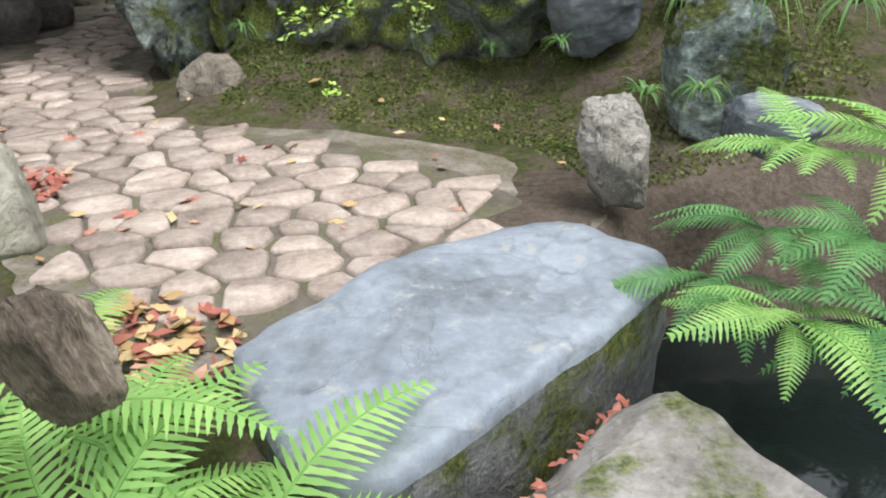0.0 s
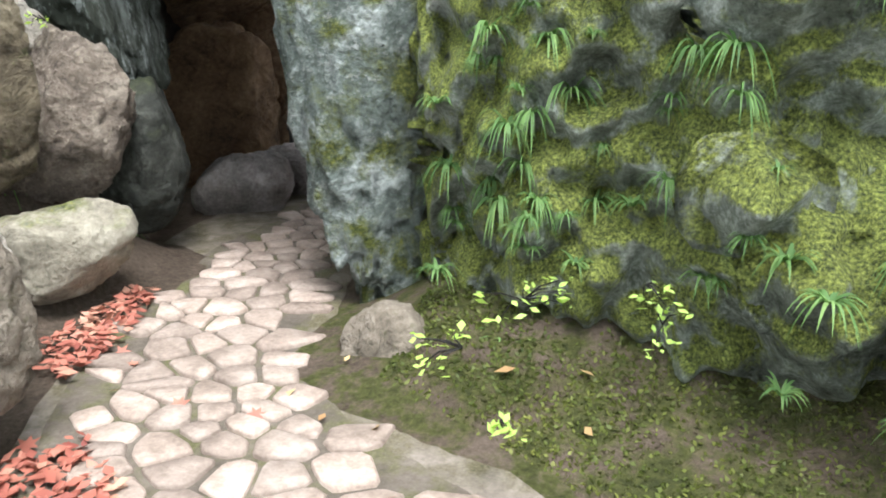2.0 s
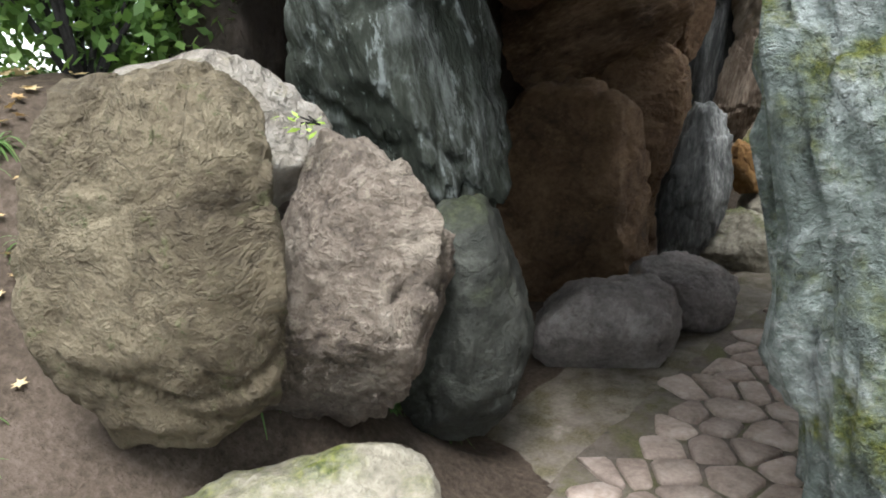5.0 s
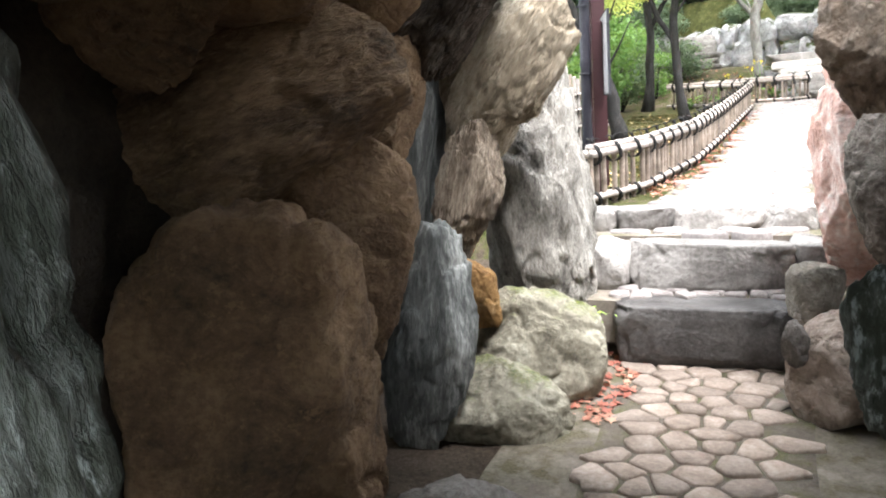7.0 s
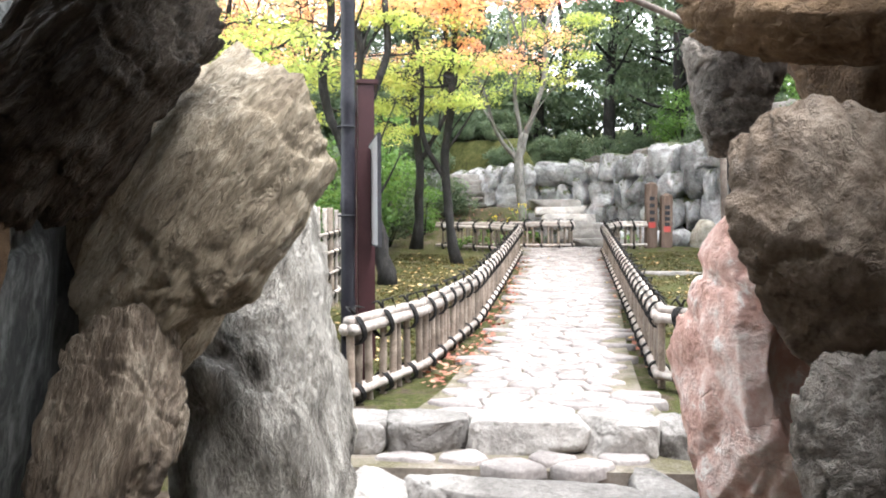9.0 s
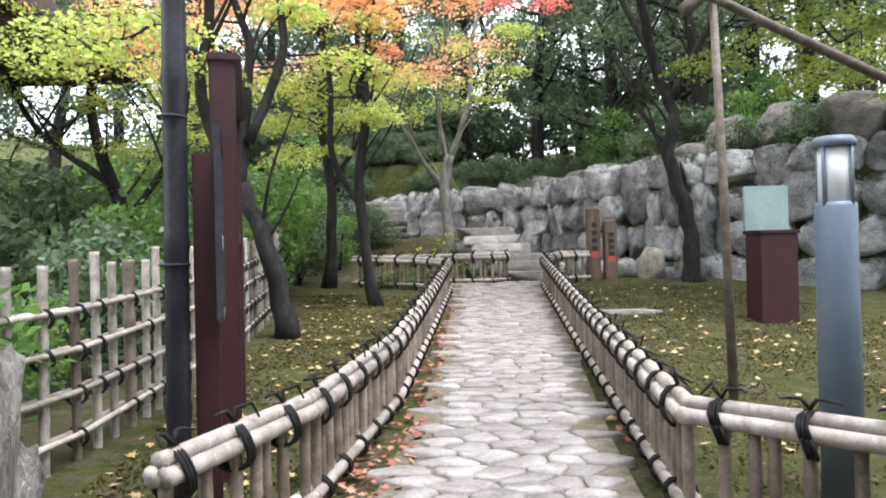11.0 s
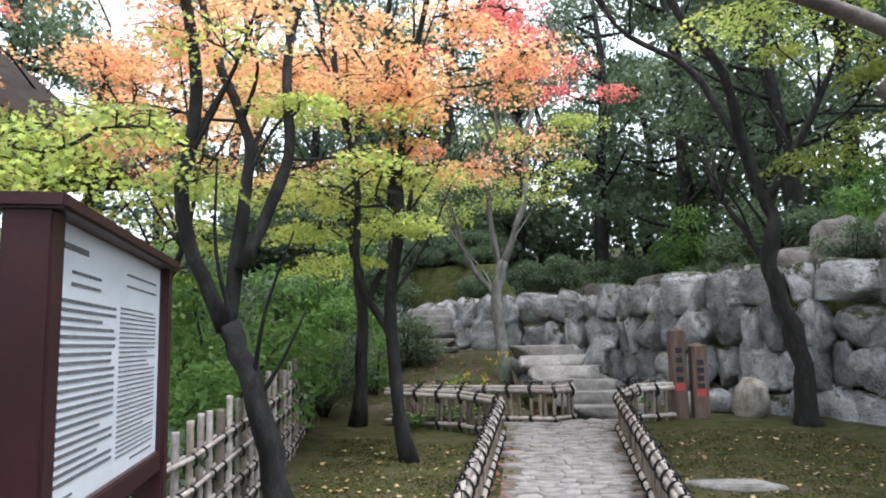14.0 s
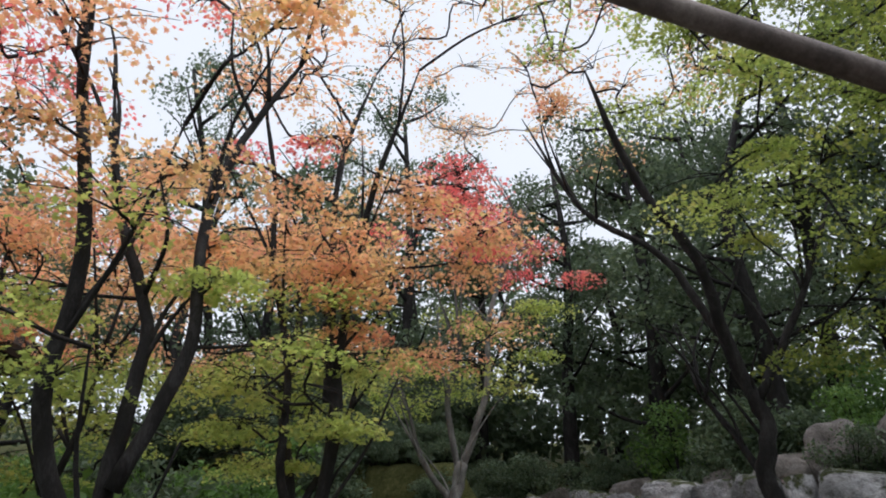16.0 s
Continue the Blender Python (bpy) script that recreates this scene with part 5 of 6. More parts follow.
# ---------------------------------------------------------------- trees
def tree(name, label, limbs, clouds, bark, seed, leaf=0.052, shape=STAR, twigs=8, flat=0.55):
    """limbs: (points, thick end, thin end); clouds: (centre, reach, leaves, material)."""
    rnd, rng = random.Random(seed), np.random.default_rng(seed)
    base = limbs[0][0][0]
    t = empty(name, (0, 0, 0), label, "tree")
    lines = []
    for i, (pts, r0, r1) in enumerate(limbs):
        line = smooth_line(pts, 5)
        n = len(line)
        r0, r1 = r0 * 0.95, r1 * 1.1
        rad = [r0 + (r1 - r0) * (k / (n - 1)) for k in range(n)]
        for k, q in ((-1, 0.3), (-2, 0.6), (-3, 0.8)):
            rad[k] *= q if r1 < 0.05 else 1
        if i == 0:
            rad[0] *= 1.5
            rad[1] *= 1.2
        line = [p + Vector((rnd.uniform(-1, 1), rnd.uniform(-1, 1), 0)) * 0.25 * r for p, r in zip(line, rad)]
        obj("trunk" if i == 0 else "limb", mesh_of("limb", *tube(line, rad, 10, 0.1, rnd), bark), t)
        lines.append(line)
        for _ in range(6 if i else 3):
            q = line[rnd.randrange(n // 3, n)]
            a = rnd.uniform(0, 2 * math.pi)
            l = rnd.uniform(0.7, 1.5)
            e = q + Vector((math.cos(a) * l * 0.6, math.sin(a) * l * 0.4, l))
            sub_line = smooth_line([q, (q + e) / 2 + Vector((rnd.uniform(-0.12, 0.12), 0, 0.0)), e], 4)
            obj("branch", mesh_of("branch", *tube(sub_line, [min(r1, 0.024) * (1 - 0.085 * k) for k in range(9)], 6), bark), t)
            lines.append(sub_line)
    twig = []
    ends = []
    trunk_top = lines[0][-1]
    for c, r, n, m in sorted(clouds, key=lambda q: (Vector(q[0]) - trunk_top).length):
        c = Vector(c)
        cand = [(p - c).length + 0.6 * max(0, p.z - c.z) for l in lines for p in l]
        allp = [p for l in lines for p in l]
        s = allp[cand.index(min(cand))]
        w = 0.14 * (c - s).length
        line = smooth_line([s, s * 0.67 + c * 0.33 + Vector((rnd.uniform(-w, w), rnd.uniform(-w, w), rnd.uniform(-w, w))), s * 0.33 + c * 0.67 + Vector((rnd.uniform(-w, w), rnd.uniform(-w, w), rnd.uniform(0, w))), c], 3)
        twig.append(tube(line, [0.017 - 0.009 * k / (len(line) - 1) for k in range(len(line))], 5))
        lines.append(line)
        for _ in range(twigs):
            a = rnd.uniform(0, 2 * math.pi)
            e = c + Vector((math.cos(a), math.sin(a), rnd.uniform(-0.05, 0.25))) * r * rnd.uniform(0.5, 0.95)
            q = line[rnd.randrange(len(line) // 2, len(line))]
            twig.append(tube(smooth_line([q, (q + e) / 2 + Vector((0, 0, 0.06)), e], 3), [0.008, 0.0075, 0.006, 0.005, 0.004, 0.0035, 0.002], 4))
    if twig:
        obj("branchwork", mesh_of("branchwork", *joined(twig), bark), t, kind="stuff")
    for m in sorted({c[3].name for c in clouds}):
        pts = np.concatenate([spray(rng, c, r, int(n * 1.3)) for c, r, n, k in clouds if k.name == m])
        obj("crown", leaf_mesh("crown", pts, leaf, bpy.data.materials[m], shape, flat, seed), t)
    return t


def clouds(box, n, r, leaves, material, seed):
    """Flat leaf clouds spread through a box (x0, x1, y0, y1, z0, z1)."""
    k = random.Random(seed)
    return [((k.uniform(box[0], box[1]), k.uniform(box[2], box[3]), k.uniform(box[4], box[5])), r * k.uniform(0.6, 1.25), int(leaves * k.uniform(0.7, 1.3)), material) for _ in range(n)]


tree("maple_tree", "forked maple with yellow-green to orange leaves", [
    ([(-4.2, 15.3, 1.0), (-4.42, 15.3, 2.02), (-4.7, 15.3, 2.65)], 0.105, 0.085),
    ([(-4.7, 15.3, 2.6), (-5.01, 15.1, 3.56), (-4.88, 15.0, 4.52), (-5.08, 14.9, 5.98), (-5.2, 14.9, 7.0)], 0.07, 0.03),
    ([(-4.68, 15.3, 2.6), (-4.65, 15.5, 3.67), (-4.64, 15.6, 4.27), (-5.06, 15.7, 5.34), (-5.29, 15.8, 6.4)], 0.07, 0.025),
    ([(-4.6, 15.35, 3.1), (-4.24, 15.4, 4.04), (-4.28, 15.5, 4.95), (-4.09, 15.6, 5.75), (-3.6, 15.8, 6.8)], 0.06, 0.02)],
    clouds((-7.5, -3.4, 13.8, 17.5, 3.6, 4.8), 18, 0.62, 400, MAPLEGREEN, 1) + clouds((-7.6, -3.2, 14, 18, 4.7, 6.2), 24, 0.65, 520, MAPLEORANGE, 2) + clouds((-7.5, -3.2, 14, 17, 6.2, 8.4), 18, 0.55, 240, MAPLEORANGE, 3) + clouds((-7.5, -3.8, 14, 17, 6.0, 8.0), 8, 0.55, 240, MAPLERED, 30), BARK, 21)
tree("maple_tree", "slender forked maple with orange and red leaves", [
    ([(-3.44, 17.5, 1.15), (-3.64, 17.5, 2.71), (-3.53, 17.5, 3.79), (-3.6, 17.6, 4.6)], 0.075, 0.055),
    ([(-3.61, 17.5, 4.02), (-3.64, 17.7, 5.06), (-3.63, 17.8, 6.68), (-3.27, 18.0, 8.1)], 0.05, 0.02),
    ([(-3.53, 17.5, 4.3), (-3.25, 17.3, 5.95), (-2.72, 17.1, 7.5)], 0.05, 0.018),
    ([(-3.6, 17.5, 2.5), (-3.98, 17.5, 3.28), (-4.0, 17.5, 4.38), (-4.25, 17.6, 5.48), (-4.32, 17.7, 6.41), (-4.65, 17.9, 8.0)], 0.05, 0.02)],
    clouds((-5.2, -1.7, 16.5, 19.5, 3.5, 4.9), 13, 0.55, 380, MAPLEGREEN, 4) + clouds((-5.5, -1.8, 17, 20, 4.9, 6.4), 20, 0.65, 480, MAPLEORANGE, 5) + clouds((-4.2, -1.2, 18, 21, 6.2, 7.3), 9, 0.55, 330, MAPLERED, 6) + clouds((-5, -1.5, 17, 20, 7.4, 9.8), 20, 0.55, 170, MAPLEORANGE, 7), BARK, 22)
tree("maple_tree", "pale-barked forked maple on the planted mound", [
    ([(-2.2, 22.5, 1.5), (-2.3, 22.5, 3.2), (-2.2, 22.5, 3.9)], 0.12, 0.09),
    ([(-2.22, 22.5, 3.5), (-2.41, 22.5, 4.9), (-2.2, 22.5, 5.6), (-2.28, 22.5, 7.07)], 0.06, 0.025),
    ([(-2.2, 22.5, 3.8), (-1.76, 22.5, 5.09), (-1.69, 22.5, 6.22), (-1.24, 22.5, 7.62), (-0.9, 22.5, 8.3)], 0.07, 0.025),
    ([(-2.25, 22.5, 3.2), (-2.8, 22.5, 3.9), (-3.09, 22.5, 4.9)], 0.06, 0.03)],
    clouds((-4.0, -0.6, 21.5, 24, 4.7, 6.8), 20, 0.65, 420, MAPLEGREEN, 8) + clouds((-2.5, 0.4, 21.5, 23.5, 7.2, 8.8), 10, 0.6, 420, MAPLERED, 9) + clouds((-3.0, 0.5, 21.5, 24, 9.0, 11.5), 14, 0.6, 170, MAPLEORANGE, 31), PALEBARK, 23)
tree("maple_tree", "dark leaning maple before the retaining wall", [
    ([(1.42, 18.9, 1.3), (1.4, 18.9, 2.1), (1.09, 18.9, 3.33), (1.17, 18.9, 4.02), (0.9, 18.9, 4.73), (0.55, 18.6, 5.83), (-0.14, 18.4, 6.83), (-0.67, 18.2, 8.25)], 0.14, 0.035),
    ([(0.88, 18.9, 4.88), (0.31, 19.2, 6.14), (-0.6, 19.4, 6.89), (-1.3, 19.7, 8.5)], 0.06, 0.02),
    ([(1.1, 18.9, 3.3), (0.85, 19.1, 3.9), (0.6, 19.3, 4.4)], 0.05, 0.03),
    ([(1.1, 18.9, 4.2), (1.6, 18.6, 5.2), (2.0, 18.2, 6.3)], 0.06, 0.025)],
    clouds((0.7, 4.2, 15.5, 19.5, 4.0, 6.4), 24, 0.65, 500, MAPLEDARK, 10) + clouds((0.3, 4.5, 15, 18.5, 6.2, 9.6), 34, 0.75, 700, MAPLEDARK, 19) + clouds((1.2, 5.5, 13.5, 17.5, 6.0, 9.8), 26, 0.75, 600, MAPLEDARK, 33) + clouds((-0.2, 2.8, 16.2, 19, 5.6, 8.2), 16, 0.6, 400, MAPLEGREEN, 11) + clouds((-1.4, 1.0, 17.0, 19.5, 8.0, 10.4), 20, 0.55, 190, MAPLEORANGE, 12) + clouds((-1.6, 1.2, 16.5, 19.5, 7.6, 10.2), 8, 0.55, 200, MAPLEGREEN, 32), BARK, 24)
tree("maple_tree", "maple by the lattice with dark trunk", [
    ([(-4.3, 19.3, 1.35), (-4.2, 19.2, 2.9), (-4.4, 19.3, 4.3), (-4.2, 19.4, 6.0)], 0.1, 0.04),
    ([(-4.2, 19.2, 3.0), (-3.7, 19.4, 4.0), (-3.4, 19.7, 5.4)], 0.05, 0.02)],
    clouds((-7.5, -3.2, 18.5, 21.5, 3.4, 5.4), 18, 0.62, 380, MAPLEGREEN, 13) + clouds((-7.5, -4, 19, 22, 5.0, 7.0), 14, 0.7, 380, MAPLEORANGE, 14) + clouds((-8, -5, 19, 22, 6.5, 8.0), 6, 0.7, 260, MAPLERED, 15), BARK, 25)
tree("maple_tree", "spreading maple beyond the lattice fence", [
    ([(-7.2, 18.0, 1.0), (-7.0, 18, 2.4), (-7.4, 18, 4.0), (-7.2, 18, 6.5)], 0.13, 0.04),
    ([(-7.0, 18.0, 2.4), (-6.2, 17.8, 3.4), (-5.8, 17.5, 4.6)], 0.06, 0.02),
    ([(-7.2, 18.0, 3.0), (-8.4, 18.2, 4.0), (-9.0, 18.5, 5.6)], 0.06, 0.02)],
    clouds((-10, -5.5, 16.5, 20, 3.0, 4.6), 13, 0.7, 400, MAPLEGREEN, 16) + clouds((-10, -5.5, 16.5, 20, 4.6, 6.6), 14, 0.75, 420, MAPLEORANGE, 17) + clouds((-10, -6, 16, 20, 6.8, 8), 6, 0.6, 260, MAPLERED, 18), BARK, 26)


def forest_tree(x, y, seed, tall, wide, n=9000):
    """An evergreen with a bare trunk, forks and a ragged crown."""
    k, rng = random.Random(seed), np.random.default_rng(seed)
    t = empty("evergreen_tree", (0, 0, 0), "tall dark evergreen tree on the slope", "tree", "woodland trees")
    trunk = [(0, 0, -0.3), (k.uniform(-0.2, 0.2), 0, tall * 0.25), (k.uniform(-0.5, 0.5), k.uniform(-0.3, 0.3), tall * 0.55), (k.uniform(-0.7, 0.7), k.uniform(-0.4, 0.4), tall * 0.9)]
    line = smooth_line(trunk, 5)
    obj("trunk", mesh_of("trunk", *tube(line, [0.2 - 0.15 * i / (len(line) - 1) for i in range(len(line))], 9, 0.08, k), BARK), t)
    limbs, pts = [], []
    for i in range(16):
        a, z = k.uniform(0, 2 * math.pi), tall * k.uniform(0.22, 0.95)
        s = line[min(len(line) - 1, int(z / tall / 0.9 * (len(line) - 1)))]
        r = wide * k.uniform(0.5, 1.0) * (1.15 - 0.5 * z / tall)
        e = s + Vector((math.cos(a) * r, math.sin(a) * r, k.uniform(0.2, 1.3)))
        limbs.append(tube(smooth_line([s, (s + e) / 2 + Vector((0, 0, -0.1)), e], 4), [0.06 - 0.006 * q for q in range(9)], 6))
        for f in (0.55, 0.8, 1.0):
            c = s + (e - s) * f + Vector((k.uniform(-0.4, 0.4), k.uniform(-0.4, 0.4), k.uniform(-0.3, 0.4)))
            pts.append(spray(rng, c, wide * k.uniform(0.18, 0.34), n // 48, 0.6))
    obj("branchwork", mesh_of("branchwork", *joined(limbs), BARK), t, kind="stuff")
    obj("crown", leaf_mesh("crown", np.concatenate(pts), 0.13, EVERGREEN, KITE, 0.25, seed), t)
    return t


FOREST = [forest_tree(0, 0, 500 + i, h, w) for i, (h, w) in enumerate([(9.5, 2.6), (8.0, 2.2), (11.0, 2.8), (7.0, 2.4)])]
rnd = random.Random(77)
spots = [(0.5, 28.0), (-1.5, 28.5), (-3.4, 29.0), (-5.4, 29.5), (2.3, 27.0), (3.6, 25.5), (4.6, 23.5), (5.6, 21.6), (6.6, 20.2), (-7.2, 29.0), (-9.2, 28.4), (2.2, 30.0), (4.8, 28.2), (7.0, 25.4), (8.8, 22.4), (-0.6, 31.5), (-3.0, 32), (-6, 33), (-9.5, 32), (-12, 30), (-12, 26), (-11.5, 22), (9.5, 27), (6.5, 31), (2.5, 34), (-2, 35.5), (-7, 37), (11, 19.5), (3.2, 22.8), (1.8, 24.6), (-13.5, 18.5), (-12.5, 14)]
for i, (x, y) in enumerate(spots):
    m = pose(x, y, height(x, y) - 0.1, 0, 0, rnd.uniform(0, 360))
    src = FOREST[i % 4]
    if i < 4:
        src.matrix_basis = m
    else:
        copy_thing(src, m @ Matrix.Diagonal((1, 1, rnd.uniform(0.8, 1.2), 1)))


def bush(seed, r, material, leaf, n):
    k, rng = random.Random(seed), np.random.default_rng(seed)
    t = empty("shrub", (0, 0, 0), "dense leafy green garden shrub", "shrub", "garden shrubs")
    stems, pts = [], []
    for i in range(9):
        a = k.uniform(0, 2 * math.pi)
        e = Vector((math.cos(a) * r * k.uniform(0.2, 0.9), math.sin(a) * r * k.uniform(0.2, 0.9), r * k.uniform(0.6, 1.7)))
        stems.append(tube(smooth_line([(0, 0, -0.05), e * 0.5 + Vector((0, 0, 0.1)), e], 3), [0.018, 0.016, 0.014, 0.012, 0.01, 0.008, 0.005], 5))
        pts.append(spray(rng, e, r * k.uniform(0.4, 0.6), n // 9, 0.65))
        pts.append(spray(rng, e * 0.6, r * k.uniform(0.4, 0.6), n // 14, 0.6))
    obj("stem", mesh_of("stem", *joined(stems), BARK), t)
    obj("foliage", leaf_mesh("foliage", np.concatenate(pts), leaf, material, KITE, 0.35, seed), t)
    return t


BUSHES = [bush(600, 0.7, SHRUB, 0.075, 2600), bush(601, 0.55, SHRUB, 0.06, 2400), bush(602, 0.8, EVERGREEN, 0.09, 2600)]
spots = [(-5.4, 11.2), (-5.6, 12.6), (-5.3, 13.8), (-5.5, 15.2), (-5.4, 16.6), (-5.6, 17.9), (-5.3, 10.2), (-6.4, 10.8), (-6.6, 12.4), (-6.6, 14), (-4.9, 18.9), (-5.0, 20.5), (-4.4, 21.8), (-4.0, 23.0), (-5.4, 22.4), (-6.5, 21), (1.6, 23.6), (2.4, 22.0), (3.3, 20.8), (2.9, 24.2), (4.2, 20.0), (-6.4, 28), (-5.6, 25.2), (-6.6, 24.6), (-7.4, 25.6), (-6.2, 26.6), (4.2, 22.3), (5.4, 19), (-8, 24), (-9, 20.5), (-8.2, 22), (-7, 26), (-10, 25)]
for i, (x, y) in enumerate(spots):
    m = pose(x, y, height(x, y) - 0.03, 0, 0, rnd.uniform(0, 360))
    if i < 3:
        BUSHES[i].matrix_basis = m
    else:
        k = rnd.uniform(0.8, 1.3)
        c = copy_thing(BUSHES[2 if y > 20 and i % 2 else i % 2], m)
        c.scale = (k, k, k * rnd.uniform(0.8, 1.2))


# shrubs along the top of the retaining wall and behind the lattice
for i in range(44):
    x, y = along(WALL_LINE, 0.22 + 0.7 * i / 44)
    x2, y2 = along(WALL_LINE, 0.23 + 0.7 * i / 44)
    d, o = math.dist((x, y), (x2, y2)), rnd.uniform(0.9, 2.8)
    px, py = x + (y2 - y) / d * o, y - (x2 - x) / d * o
    c = copy_thing(BUSHES[2], pose(px, py, height(px, py) - 0.05, 0, 0, rnd.uniform(0, 360)))
    c.scale = (rnd.uniform(0.4, 0.75),) * 3
for i in range(26):
    x, y = rnd.uniform(-10.5, -5.6), rnd.uniform(15.5, 26)
    c = copy_thing(BUSHES[(0, 2, 1)[i % 3]], pose(x, y, height(x, y) - 0.05, 0, 0, rnd.uniform(0, 360)))
    c.scale = (rnd.uniform(1.1, 1.8),) * 3

for i in range(22):
    x, y = rnd.uniform(-10, -3.6), rnd.uniform(26.4, 29.5)
    c = copy_thing(BUSHES[2], pose(x, y, height(x, y) - 0.05, 0, 0, rnd.uniform(0, 360)))
    c.scale = (rnd.uniform(0.8, 1.3),) * 3
for i in range(24):
    x, y = rnd.uniform(-9, -2), rnd.uniform(28.5, 32)
    c = copy_thing(BUSHES[2], pose(x, y, height(x, y) - 0.05, 0, 0, rnd.uniform(0, 360)))
    c.scale = (rnd.uniform(1.1, 1.7),) * 3
for i in range(26):
    x, y = rnd.uniform(-4.8, -1.2), rnd.uniform(25.6, 28.6)
    if behind_wall(x, y) > 0.3:
        c = copy_thing(BUSHES[2], pose(x, y, height(x, y) - 0.05, 0, 0, rnd.uniform(0, 360)))
        c.scale = (rnd.uniform(0.45, 0.8),) * 3

# unseen trees added around the entry to shade the cave mouth and the pond
for x, y, z in ((-6.2, 2.2, 1.0), (-8.4, 5.6, 1.2), (-4.6, -0.6, 0.0), (5.0, 6.8, 2.2), (4.4, 3.6, 0.6), (6.4, 8.4, 1.6), (3.4, -2.6, -0.2), (1.0, -3.8, -0.2), (-1.6, -3.2, -0.2), (-4.0, -3.6, -0.2), (6.0, 0.4, 0.1)):
    copy_thing(FOREST[rnd.randrange(4)], pose(x, y, z, 0, 0, rnd.uniform(0, 360)))
for x, y in ((-4.9, 3.0), (-5.2, 3.9), (-4.7, 2.1), (-5.6, 2.6), (-4.6, 3.7)):
    copy_thing(BUSHES[rnd.randrange(2)], pose(x, y, height(x, y) - 0.05, 0, 0, rnd.uniform(0, 360)))


def far_woods():
    """The dense dark wood that closes the view uphill."""
    rng = np.random.default_rng(90)
    pts = []
    for i in range(330):
        a = rng.uniform(0, 1)
        x = -17 + 34 * a
        y = 33 - 0.045 * (x + 1) ** 2 + rng.uniform(0, 5)
        z = height(x, y) + rng.uniform(0.2, 6.5) ** 1.0
        pts.append(spray(rng, (x, y, z), rng.uniform(0.7, 1.5), 130, 0.6))
    for i in range(240):
        x = rng.uniform(-13, 7)
        y = rng.uniform(27.5, 31.5) - 0.03 * (x + 2) ** 2
        if behind_wall(x, y) > 0.8:
            pts.append(spray(rng, (x, y, height(x, y) + rng.uniform(0.1, 2.4)), rng.uniform(0.5, 1.0), 110, 0.6))
    obj("far_woods", leaf_mesh("far_woods", np.concatenate(pts), 0.24, EVERGREEN, KITE, 0.2, 90), None, (0, 0, 0), "dense dark evergreen wood up the slope", "trees", "", "stuff")


far_woods()


# ---------------------------------------------------------------- ferns, grass, small plants
def frond_mesh(name, long, wide, droop, material, seed, pairs=22):
    """A fern frond along x: a bowed rib and toothed, tapering leaflets."""
    k = random.Random(seed)
    vs, fs = [], []

    def at(t):
        return Vector((long * t, 0.05 * long * math.sin(t * 3), long * (0.55 * t - droop * t * t)))
    rib = [at(i / 12) for i in range(13)]
    parts = [tube(rib, [0.004 * (1 - 0.8 * i / 12) for i in range(13)], 5)]
    for i in range(pairs):
        t = 0.12 + 0.87 * i / pairs
        p, d = at(t), (at(t + 0.02) - at(t)).normalized()
        l = wide * math.sin(math.pi * min(1, 0.22 + 0.8 * (1 - t))) * (1.15 - t) * 1.15
        for s in (-1, 1):
            side = Vector((-d.y, d.x, 0)).normalized() * s
            ax = (side + d * 0.45).normalized()
            nrm = Vector((0, 0, 1))
            w = long * 0.87 / pairs * 0.52
            sag = Vector((0, 0, -0.18 * l * k.uniform(0.6, 1.4)))
            q = []
            n = 5
            for j in range(n + 1):
                u = j / n
                c = p + ax * l * u + sag * u * u
                ww = w * (1 - u) ** 0.6 * (1.0 if j % 2 == 0 else 0.72)
                q.append((c + d * ww, c - d * ww))
            b = len(vs)
            for a_, b_ in q:
                vs += [a_, b_]
            fs += [(b + 2 * j, b + 2 * j + 1, b + 2 * j + 3, b + 2 * j + 2) for j in range(n)]
    v0, f0 = joined([(vs, fs)] + parts)
    return mesh_of(name, v0, f0, material)


FRONDS = [frond_mesh("frond", 0.42, 0.12, 0.5, FERN, 1), frond_mesh("frond", 0.36, 0.1, 0.75, FERN, 2), frond_mesh("frond", 0.46, 0.13, 0.6, FERN, 3)]
DARKFRONDS = [frond_mesh("frond", 0.42, 0.12, 0.75, DARKFERN, 4), frond_mesh("frond", 0.36, 0.1, 0.9, DARKFERN, 5)]


def fern(at, n, spread, meshes, label, seed, size=1.0):
    k = random.Random(seed)
    f = empty("fern", at, label, "fern", "pond-side ferns")
    for i in range(n):
        o = obj("frond", meshes[i % len(meshes)], f)
        a = spread[0] + (spread[1] - spread[0]) * (i + k.uniform(-0.3, 0.3)) / max(1, n - 1)
        q = size * k.uniform(0.75, 1.15)
        o.matrix_basis = pose(0, 0, 0, k.uniform(-15, 15), k.uniform(-25, 15), a) @ Matrix.Diagonal((q, q, q, 1))
    return f


fern((-0.62, 0.82, 0.0), 11, (-60, 250), FRONDS, "bright green fern beside the stone slab", 1, 1.2)
fern((-0.36, 0.8, -0.02), 9, (-40, 300), FRONDS, "bright green fern in front of the slab", 2, 1.1)
fern((-0.8, 1.05, 0.1), 8, (0, 330), FRONDS, "tall yellow-green fern beside the stump", 3, 1.25)
fern((-0.45, 0.62, -0.08), 9, (-40, 300), FRONDS, "bright green fern low in front", 4, 1.05)
fern((0.78, 1.62, 0.2), 9, (120, 330), DARKFRONDS, "green fern hanging over the pond", 5, 0.7)
fern((0.92, 1.75, 0.35), 9, (90, 300), FRONDS, "fresh green fern over the pond", 6, 0.72)
fern((0.98, 1.5, 0.22), 8, (120, 300), DARKFRONDS, "dark green fern hanging over the pond", 7, 0.7)
